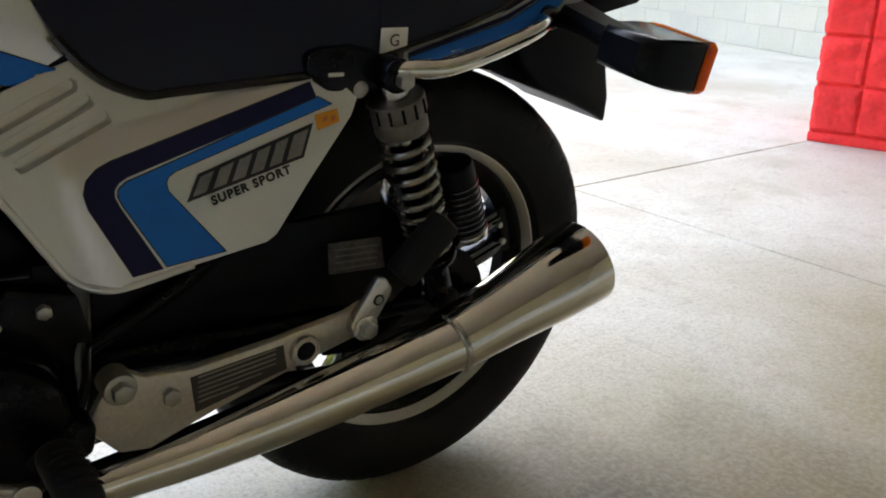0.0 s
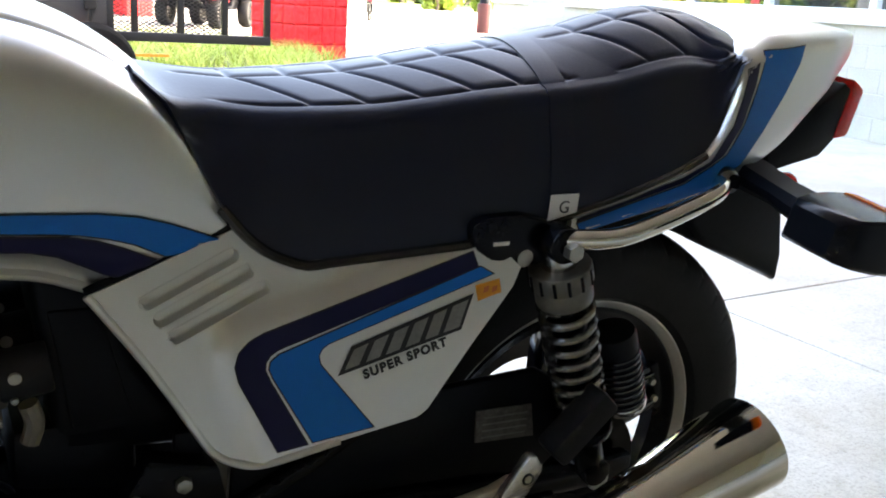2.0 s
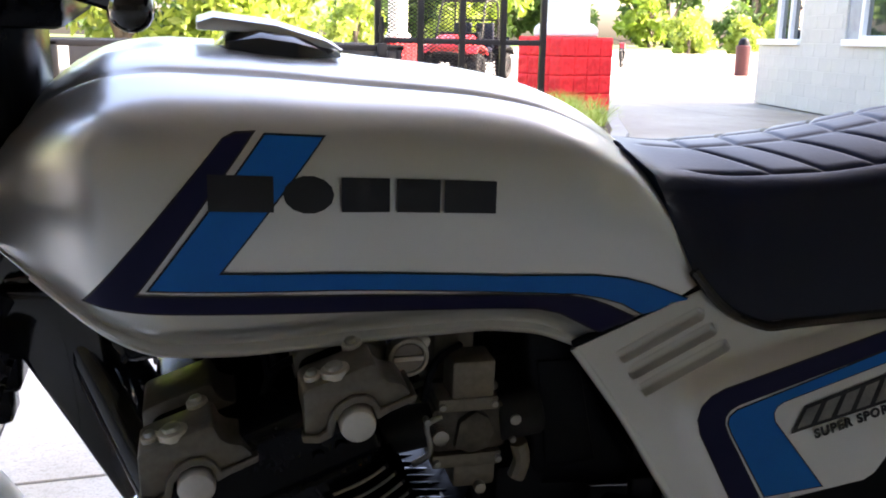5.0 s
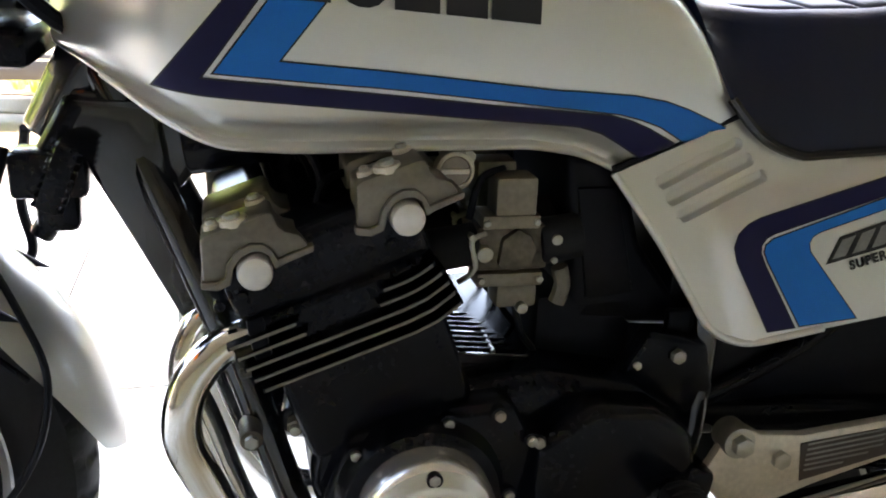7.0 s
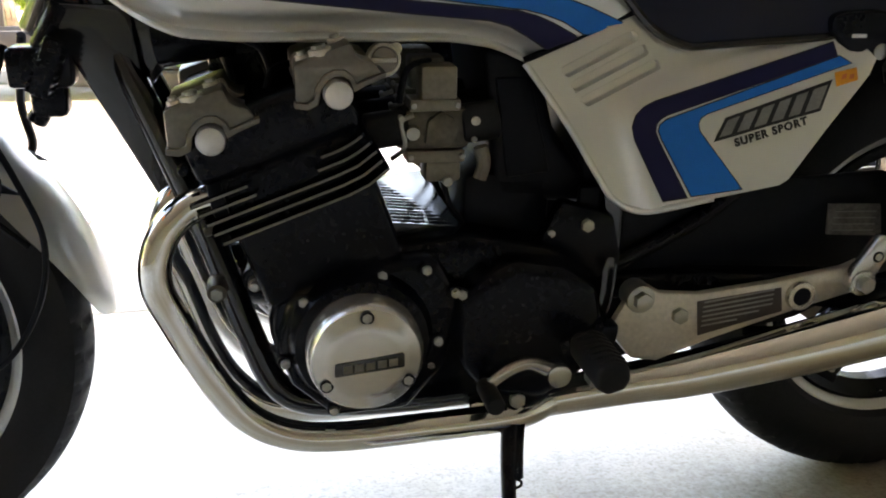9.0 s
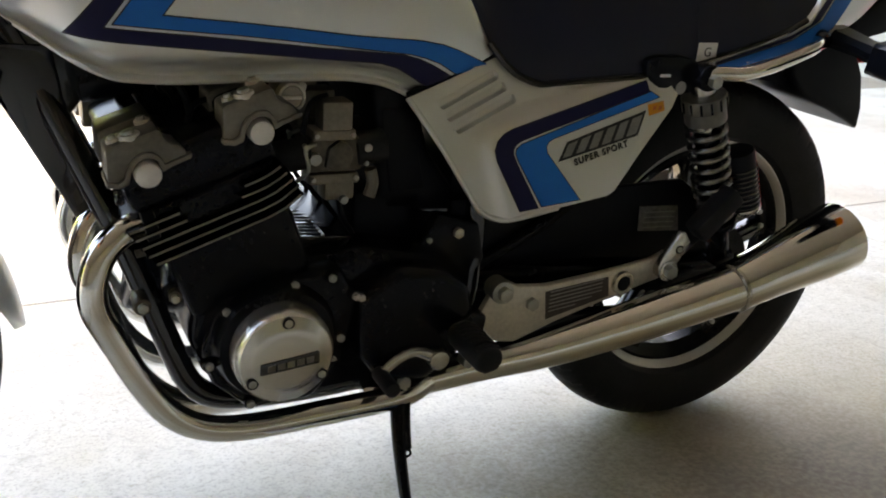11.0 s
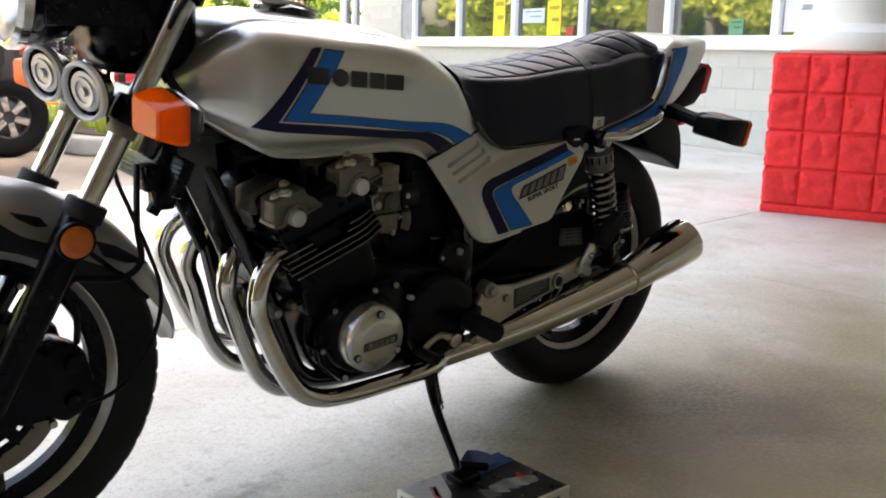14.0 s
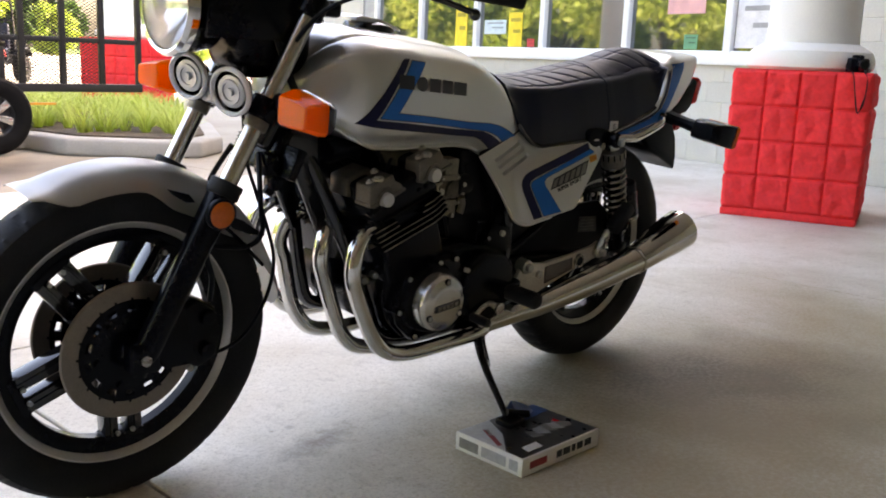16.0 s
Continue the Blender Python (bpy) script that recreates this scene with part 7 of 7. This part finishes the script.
LEAF2 = material("dark_leaves", (0.045, 0.10, 0.025), 0.55, 0, 0.2, 0.6, 6, second=(0.10, 0.15, 0.04), island=0.35)


def let_through(m, color, share):
    """Thin leaves and lenses pass some light on."""
    nt = m.node_tree
    out = nt.nodes["Material Output"]
    t = nt.nodes.new("ShaderNodeBsdfTranslucent")
    t.inputs["Color"].default_value = (*color, 1)
    x = nt.nodes.new("ShaderNodeMixShader")
    x.inputs["Fac"].default_value = share
    nt.links.new(nt.nodes["Principled BSDF"].outputs[0], x.inputs[1])
    nt.links.new(t.outputs[0], x.inputs[2])
    nt.links.new(x.outputs[0], out.inputs["Surface"])


let_through(LEAF, (0.30, 0.42, 0.05), 0.35)
let_through(LEAF2, (0.12, 0.22, 0.04), 0.3)
let_through(AMBER, (1.0, 0.27, 0.0), 0.66)
let_through(GRASSM, (0.42, 0.55, 0.08), 0.35)
BARK = material("bark", (0.14, 0.11, 0.085), 0.9, 0, 0.25, 8, 60, 1.2)


def crown_mesh(rad, height, base, n, leaf, seed):
    """Leaves in many clumps of uneven size round limbs, with gaps between them."""
    r = random.Random(seed)
    clumps = []
    for k in range(26):
        a, u = r.uniform(0, 6.283), r.random()
        h = base + height * (0.05 + 0.9 * u)
        rr = rad * math.sqrt(max(0.05, 1 - (2 * u - 0.85) ** 2)) * r.uniform(0.35, 1.0)
        clumps.append((V((rr * math.cos(a), rr * math.sin(a), h)), rad * r.uniform(0.22, 0.42)))
    vs, fs = [], []
    for k in range(n):
        c, cr = clumps[r.randrange(len(clumps))]
        d = V((r.gauss(0, 1), r.gauss(0, 1), r.gauss(0, 0.8)))
        p = c + d.normalized() * cr * (0.55 + 0.5 * r.random())
        ax = V((r.gauss(0, 1), r.gauss(0, 1), r.gauss(0, 0.6))).normalized()
        t = ax.orthogonal().normalized()
        t = (t * math.cos(q := r.uniform(0, 6.283)) + ax.cross(t) * math.sin(q)).normalized()
        b = ax.cross(t)
        L = leaf * r.uniform(0.6, 1.3)
        i = len(vs)
        vs += [p - t * L, p + b * L * 0.45 + ax * L * 0.1, p + t * L, p - b * L * 0.45 + ax * L * 0.1]
        fs.append((i, i + 1, i + 2, i + 3))
    me = bpy.data.meshes.new("crown")
    me.from_pydata(vs, [], fs)
    return me, clumps


def tree(name, label, category, at, rad, height, base, n, leaf, mat, seed, group):
    t = thing(name, label, category, group, pose(*at, 0, 0, seed * 47))
    me, clumps = crown_mesh(rad, height, base, n, leaf, seed)
    me.materials.append(mat)
    cr = new("crown", me)
    cr.parent = t
    tk = bmesh.new()
    tr = max(0.03, rad * 0.07)
    tube(tk, [(0, 0, -0.05), (0.02 * rad, 0, base * 0.6), (0.05 * rad, 0.03 * rad, base + height * 0.35), (0, 0, base + height * 0.7)], [tr * 1.3, tr, tr * 0.7, tr * 0.2], 10, 4)
    for c, q in clumps[:9]:
        tube(tk, [(0.03 * rad, 0, base * 0.8 + 0.2 * height * (c.z - base) / height), tuple(c * 0.55 + V((0, 0, c.z * 0.4))), tuple(c)], [tr * 0.5, tr * 0.3, tr * 0.1], 6, 3)
    part("trunk", tk, BARK, t)
    return t


for k, (x, y, rad, h) in enumerate(((-6.0, 21.5, 2.6, 5.2), (-2.6, 22.5, 2.6, 5.6), (0.2, 23.0, 2.3, 5.4))):
    tree("hedge_tree", "dense sunlit yellow-green broadleaf tree behind the bed", "tree", (x, y, -0.02), rad, h, 0.15, 6500, 0.17, LEAF if k < 4 else LEAF2, 11 + k, "sunlit hedge trees")
for k, (x, y, rad, h) in enumerate(((43.5, 79, 2.4, 3.4), (52, 84, 2.2, 3.0), (34, 88, 2.4, 4.4), (22, 84, 2.6, 4.2), (12, 78, 2.6, 3.6), (61, 90, 2.4, 4.6))):
    tree("shrub", "rounded yellow-green shrub at the edge of the lot", "shrub", (x, y, -0.02), rad, h, 0.2, 2500, 0.28, LEAF, 31 + k, "lot shrubs")
far = [(-70 + 9.5 * k + rnd.uniform(-2, 2), 150 + rnd.uniform(-10, 14)) for k in range(24)]
for k, (x, y) in enumerate(far):
    tree("far_tree", "tall green tree in the distant tree line", "tree", (x, y, -0.02), rnd.uniform(6, 8.5), rnd.uniform(13, 20), 0.6, 2200, 0.9, LEAF2 if k % 3 else LEAF, 60 + k, "distant tree line")
# trees on the open west side, which the shop windows mirror
for k, (x, y, rad, h) in enumerate(((-17, 9, 3.2, 6.5), (-19, 14, 3.4, 7.5), (-16, 19.5, 3.0, 6.0), (-21, 4, 3.4, 7.0), (-18, -2, 3.2, 6.5), (-14, 25, 3.2, 6.0), (-24, 20, 4, 8.5), (-25, 10, 4, 8.5))):
    tree("roadside_tree", "leafy green tree across the drive", "tree", (x, y, -0.02), rad, h, 0.9, 4200, 0.24, LEAF if k % 2 else LEAF2, 100 + k, "trees across the drive")

# verge: a strip of lawn beyond the lot
LAWN = material("lawn", (0.10, 0.17, 0.03), 0.9, 0, 0.15, 0.3, 12, 0.5)
slab("lawn_strip", LAWN, [(-120, 108), (160, 108), (160, 240), (-120, 240)], -0.05, 0.05, 0.0, "pale lawn beyond the lot", kind="structure", category="lawn")

# ---- trailer with its ramp gate ----
trailer = thing("utility_trailer", "black utility trailer with an upright mesh ramp gate", "trailer", m=pose(0, 0, 0))
b = bmesh.new()
box(b, -3.2, 0.45, 6.35, 7.95, 0.42, 0.50, 0.01)
part("deck", b, WOODD, trailer)
for y in (6.32, 7.95):
    b = bmesh.new()
    box(b, -3.2, 0.58, y - 0.03, y + 0.03, 0.40, 0.54, 0.008)
    part("frame_rail", b, TRAIL, trailer)
    b = bmesh.new()
    box(b, -3.2, 0.58, y - 0.025, y + 0.025, 0.86, 0.91, 0.008)
    part("top_rail", b, TRAIL, trailer)
    for x in (-3.1, -2.0, -0.9, 0.54):
        b = bmesh.new()
        box(b, x - 0.025, x + 0.025, y - 0.025, y + 0.025, 0.5, 0.9, 0.006)
        part("stake", b, TRAIL, trailer)
b = bmesh.new()
box(b, -1.9, 0.52, 6.30, 6.335, 0.54, 0.90, 0.006)
part("side_board", b, material("black_board", (0.02, 0.02, 0.022), 0.6), trailer, "black side board")
b = bmesh.new()
box(b, 0.27, 0.44, 6.262, 6.30, 0.46, 0.61, 0.01)
part("marker_lamp", b, RED, trailer, "red marker lamp")
b = bmesh.new()
box(b, -0.3, 0.95, 6.24, 6.27, 0.395, 0.415)
part("warning_strip", b, STICK, trailer)
# darker copy of the tyre rubber, with overhead shade put into its colour
TYRE = material("shaded_tyre_rubber", (0.005, 0.005, 0.0055), 0.7, 0, 0.2, 10, 200, 0.2, 0, 0.1, spec=0.1)
for y in (6.12, 8.15):
    c = (0.37, y, 0.318)
    tw = part("trailer_wheel", lathe(bmesh.new(), [(0.0, -0.05), (0.05, -0.06), (0.09, -0.05), (0.145, -0.03), (0.162, -0.07), (0.17, -0.075), (0.17, 0.08), (0.0, 0.06)], c, n=32), material("grey_steel_wheel", (0.05, 0.05, 0.052), 0.4, 0.5), trailer, "dark steel trailer wheel")
    part("tyre", lathe(bmesh.new(), tyre_profile(0.318, 0.10, 0.165), c, n=48), TYRE, tw, "black trailer tyre")
    for k in range(6):
        a = k * math.pi / 3 + 0.3
        b = bmesh.new()
        prism(b, [(0.045, -0.022), (0.155, -0.03), (0.155, 0.03), (0.045, 0.022)], -0.014, 0.0, 0.004)
        b.transform(Matrix.Translation((0.37, y - 0.062, 0.318)) @ Matrix.Rotation(a, 4, "Y"))
        part("wheel_spoke", b, POLISH, tw, "bright wheel spoke")
GX0, GX1, GY, GZ0, GZ1 = 0.35, 1.78, 6.35, 0.50, 1.95
gt = part("ramp_gate", box(bmesh.new(), GX0, GX1, GY - 0.03, GY + 0.03, GZ0, GZ0 + 0.07, 0.006), TRAIL, trailer, "black tube ramp gate")
part("gate_rail", box(bmesh.new(), GX0, GX1, GY - 0.02, GY + 0.02, GZ1 - 0.05, GZ1, 0.006), TRAIL, gt)
part("gate_rail", box(bmesh.new(), GX0, GX1, GY - 0.015, GY + 0.015, 0.92, 0.965, 0.004), TRAIL, gt)
for k in range(5):
    x = GX0 + 0.025 + (GX1 - GX0 - 0.05) * k / 4
    b = bmesh.new()
    box(b, x - 0.025, x + 0.025, GY - 0.022, GY + 0.022, GZ0, GZ1, 0.006, m=None)
    part("upright", b, TRAIL, gt)
ms = bmesh.new()
H, WX = GZ1 - GZ0, (GX0 + (GX1 - GX0) * 0.75) - GX0
step = 0.046
for sgn in (1, -1):
    k = -40
    while k * step < WX + H * 2:
        # a strip that climbs at 32 degrees, clipped to the frame
        tn = math.tan(radians(32)) * sgn
        lo, hi = GX0, GX0 + WX
        z_at = lambda x: GZ0 + (k * step) * math.tan(radians(32)) + (x - GX0) * tn
        seg = [(x, z_at(x)) for x in np.linspace(lo, hi, 25)]
        seg = [(x, z) for x, z in seg if GZ0 <= z <= GZ1]
        if len(seg) >= 2:
            (xa, z1), (xb, z2) = seg[0], seg[-1]
            v = [ms.verts.new(p) for p in ((xa, GY, z1 - 0.004), (xb, GY, z2 - 0.004), (xb, GY, z2 + 0.004), (xa, GY, z1 + 0.004), (xa, GY + 0.006, z1), (xb, GY + 0.006, z2))]
            ms.faces.new(v[:4])
            ms.faces.new((v[0], v[4], v[5], v[1]))
            ms.faces.new((v[3], v[2], v[5], v[4]))
        k += 1
part("expanded_mesh", ms, TRAIL, gt, "expanded steel mesh", 80, kind="stuff")
b = bmesh.new()
cyl(b, (0.40, 6.31, 0.55), (0.40, 6.31, 1.12), 0.018, 12)
box(b, 0.36, 0.44, 6.27, 6.35, 0.72, 0.92, 0.008)
cyl(b, (0.40, 6.31, 1.0), (0.40, 6.31, 1.05), 0.028, 12)
part("latch_post", b, TRAIL, trailer)


# ---- vehicles standing beyond ----
def utility_buggy(at, turn):
    """Open two-seat buggy: x forward."""
    q = thing("utility_buggy", "red and black open utility buggy parked across the lot", "buggy", m=pose(*at, 0, 0, turn))
    for x in (-0.95, 0.95):
        for y in (-0.62, 0.62):
            w = part("wheel", lathe(bmesh.new(), [(0.0, -0.09), (0.13, -0.09), (0.17, -0.11), (0.17, 0.11), (0.0, 0.09)], (x, y, 0.33), n=24), SATIN, q)
            part("tyre", lathe(bmesh.new(), tyre_profile(0.33, 0.14, 0.17), (x, y, 0.33), n=36), RUBBER, w)
            b = bmesh.new()
            tube(b, [(x, y * 0.3, 0.42), (x * 0.96, y * 0.7, 0.78)], 0.035, 8, 2)
            part("suspension_strut", b, TRAIL, q)
    part("chassis", prism(bmesh.new(), [(-1.25, 0.42), (1.15, 0.42), (1.25, 0.62), (0.55, 0.66), (0.35, 0.50), (-0.35, 0.50), (-0.45, 0.72), (-1.3, 0.74)], -0.48, 0.48, 0.03, 2), MATTE, q)
    part("hood", prism(bmesh.new(), [(0.52, 0.66), (1.28, 0.64), (1.34, 0.78), (1.22, 0.92), (0.85, 1.05), (0.52, 1.10)], -0.46, 0.46, 0.06, 3), REDP, q, "red plastic hood")
    for y in (-0.62, 0.62):
        for x in (-0.95, 0.95):
            part("wheel_arch", prism(bmesh.new(), [(x - 0.42, 0.62), (x - 0.34, 0.76), (x - 0.1, 0.84), (x + 0.2, 0.82), (x + 0.42, 0.66), (x + 0.36, 0.64), (x + 0.16, 0.77), (x - 0.08, 0.79), (x - 0.3, 0.71), (x - 0.38, 0.6)], y - 0.14, y + 0.14, 0.015, 2), REDP if x > 0 else MATTE, q)
    part("bumper", tube(bmesh.new(), [(1.25, -0.42, 0.5), (1.42, -0.36, 0.62), (1.44, 0.0, 0.66), (1.42, 0.36, 0.62), (1.25, 0.42, 0.5)], 0.025, 8, 4), TRAIL, q)
    for y in (-0.3, 0.3):
        lp = part("headlamp", box(bmesh.new(), 1.22, 1.30, y - 0.1, y + 0.1, 0.76, 0.86, 0.02), GLASS, q, "pale headlamp")
        part("seat_squab", box(bmesh.new(), -0.35, 0.2, y - 0.24, y + 0.24, 0.66, 0.80, 0.05, 3), VINYL, q)
        part("seat_back", box(bmesh.new(), -0.47, -0.33, y - 0.24, y + 0.24, 0.74, 1.38, 0.05, 3), VINYL, q)
    part("cargo_bed", prism(bmesh.new(), [(-1.35, 0.76), (-0.52, 0.76), (-0.52, 1.05), (-0.56, 1.05), (-0.58, 0.80), (-1.31, 0.80), (-1.34, 1.05), (-1.38, 1.05)], -0.62, 0.62, 0.01), MATTE, q)
    for y in (-0.6, 0.6):
        part("cage_hoop", tube(bmesh.new(), [(0.62, y, 0.95), (0.45, y * 0.97, 1.45), (0.25, y * 0.93, 1.86), (-0.45, y * 0.93, 1.9), (-0.55, y * 0.97, 1.5), (-0.58, y, 0.9)], 0.028, 8, 4), TRAIL, q)
    for x, z in ((0.25, 1.87), (-0.45, 1.9), (-0.55, 1.45)):
        part("cage_bar", tube(bmesh.new(), [(x, -0.56, z), (x, 0.56, z)], 0.024, 8, 2), TRAIL, q)
    part("roof_panel", box(bmesh.new(), -0.45, 0.28, -0.56, 0.56, 1.9, 1.93, 0.01), MATTE, q)
    part("steering_wheel", tube(bmesh.new(), [(0.33 + 0.05 * math.sin(a), 0.3 + 0.17 * math.cos(a), 1.12 + 0.15 * math.sin(a)) for a in np.linspace(0, 6.283, 17)], 0.015, 6, 1), MATTE, q)
    part("dashboard", box(bmesh.new(), 0.42, 0.62, -0.52, 0.52, 0.92, 1.14, 0.04), MATTE, q)
    return q


utility_buggy((5.5, 21.6, -0.02), -128)


def trail_bike(at, turn):
    q = thing("trail_bike", "small dark trail motorcycle parked beside the pier", "motorcycle", m=pose(*at, 0, 0, turn))
    for x in (-0.62, 0.62):
        w = part("wheel", lathe(bmesh.new(), [(0.0, -0.05), (0.06, -0.05), (0.06, 0.05), (0.0, 0.05)], (x, 0, 0.33), n=16), SATIN, q)
        part("rim", lathe(bmesh.new(), [(0.25, -0.025), (0.27, -0.03), (0.27, 0.03), (0.25, 0.025)], (x, 0, 0.33), n=40, closed=True), RIM, w)
        part("tyre", lathe(bmesh.new(), tyre_profile(0.335, 0.045, 0.265), (x, 0, 0.33), n=48), RUBBER, w)
        for k in range(12):
            s = bmesh.new()
            a = k * math.pi / 6
            cyl(s, (x, 0, 0.33), (x + 0.26 * math.cos(a), 0, 0.33 + 0.26 * math.sin(a)), 0.004, 5)
            part("spoke", s, STEEL, w)
    b = bmesh.new()
    prism(b, [(-0.25, 0.35), (0.2, 0.33), (0.28, 0.6), (-0.2, 0.65)], -0.12, 0.12, 0.03)
    part("engine", b, SATIN, q)
    b = bmesh.new()
    prism(b, [(-0.4, 0.72), (-0.1, 0.66), (0.0, 0.8), (-0.1, 0.95), (-0.3, 0.95)], -0.12, 0.12, 0.04)
    part("fuel_tank", b, REDP, q)
    b = bmesh.new()
    prism(b, [(-0.1, 0.78), (0.6, 0.78), (0.85, 0.86), (0.6, 0.87), (0.0, 0.86)], -0.1, 0.1, 0.03)
    part("saddle", b, VINYL, q)
    b = bmesh.new()
    for s in (-1, 1):
        tube(b, [(-0.62, s * 0.08, 0.33), (-0.36, s * 0.08, 1.0)], 0.02, 8, 2)
    tube(b, [(-0.3, -0.38, 1.1), (-0.36, 0, 1.02), (-0.3, 0.38, 1.1)], 0.014, 8, 5)
    prism(b, [(-0.95, 0.72), (-0.6, 0.76), (-0.35, 0.74), (-0.35, 0.72), (-0.6, 0.73), (-0.95, 0.69)], -0.07, 0.07, 0.005)
    part("fork", b, SATIN, q)


trail_bike((15.3, 33.5, -0.02), 62)
bin_ = thing("litter_bin", "tall dark red bin at the wall's corner", "bin", m=pose(15.8, 25.7, -0.02))
part("drum", lathe(bmesh.new(), [(0.0, 0.0), (0.21, 0.0), (0.22, 0.03), (0.235, 0.9), (0.24, 0.93), (0.22, 0.95), (0.0, 0.95)], (0, 0, 0), "z", 32), material("maroon_enamel", (0.055, 0.006, 0.010), 0.5, 0, 0.12), bin_)
part("lid", lathe(bmesh.new(), [(0.18, 0.94), (0.17, 1.05), (0.12, 1.16), (0.0, 1.2)], (0, 0, 0), "z", 28), MATTE, bin_, "black domed lid")
flat("painted_marking", [(14.6, 26.3), (16.4, 28.4), (17.2, 28.2), (15.4, 26.0)], -0.019, REDB, None)
tagged(bpy.data.objects["painted_marking"], "red painted patch on the floor", "marking", kind="structure")

# camera left on the near pier
cpm = pose(3.17, 1.22, 0, 0, 0, ang) @ pose(0.70, 0.13, 0.93, 0, 0, 35)
cc = thing("compact_camera", "black compact camera with a hanging strap on the pier", "camera", m=cpm)
b = bmesh.new()
box(b, -0.065, 0.065, -0.03, 0.03, 0.0, 0.085, 0.012, 3)
box(b, -0.03, 0.03, -0.025, 0.025, 0.08, 0.105, 0.01)
part("body", b, MATTE, cc)
part("lens_barrel", lathe(bmesh.new(), [(0.0, -0.085), (0.025, -0.085), (0.033, -0.08), (0.036, -0.03), (0.036, -0.02)], (0.0, 0, 0.045), "y", 28), GLOSS, cc)
b = bmesh.new()
tube(b, [(-0.065, 0.0, 0.06), (-0.10, -0.05, 0.02), (-0.11, -0.135, 0.0), (-0.105, -0.155, -0.05), (-0.09, -0.165, -0.15), (-0.06, -0.16, -0.24), (-0.03, -0.165, -0.15), (-0.02, -0.155, -0.04), (-0.02, -0.12, 0.005), (0.03, -0.06, 0.02), (0.065, 0.0, 0.06)], 0.007, 8, 5, 0.35)
part("strap", b, MATTE, cc)


# papers and goods behind the shop glass, flat on the panes
# the white one shows the bright interior as a flat sheet
PAPERS = (("pink paper sign stuck on the shop window", 3.39, 3.90, 1.48, 1.86, (0.75, 0.38, 0.36)), ("small green card on the shop window", 3.46, 3.64, 1.12, 1.27, (0.10, 0.30, 0.16)),
          ("yellow price banner on the shop window", 6.38, 6.66, 1.12, 1.55, (0.85, 0.62, 0.03)), ("yellow price banner on the shop window", 7.62, 7.90, 1.12, 1.66, (0.85, 0.62, 0.03)),
          ("red card in the corner of the shop window", 6.12, 6.26, 1.12, 1.22, (0.6, 0.04, 0.04)), ("white poster on the shop window", 2.42, 2.98, 1.14, 1.62, (0.72, 0.70, 0.70)),
          ("pale blue poster on the shop window", 6.72, 7.20, 1.28, 1.46, (0.55, 0.66, 0.70)))
for lab, x0, x1, z0, z1, c in PAPERS:
    pp = thing("window_paper", lab, "sign", "window papers", WM)
    b = bmesh.new()
    box(b, x0, x1, 0.083, 0.0865, z0, z1)
    part("sheet", b, material("printed_paper", c, 0.6, 0, 0.12, 9, 60), pp)
    for k in range(2):
        b = bmesh.new()
        h = (z1 - z0) / 6
        box(b, x0 + 0.12 * (x1 - x0), x1 - (0.15 + 0.2 * k) * (x1 - x0), 0.0815, 0.0835, z1 - h * (1.6 + 2 * k), z1 - h * (1 + 2 * k))
        part("print_bar", b, material("faded_print", tuple(q * 0.45 for q in c), 0.6), pp)
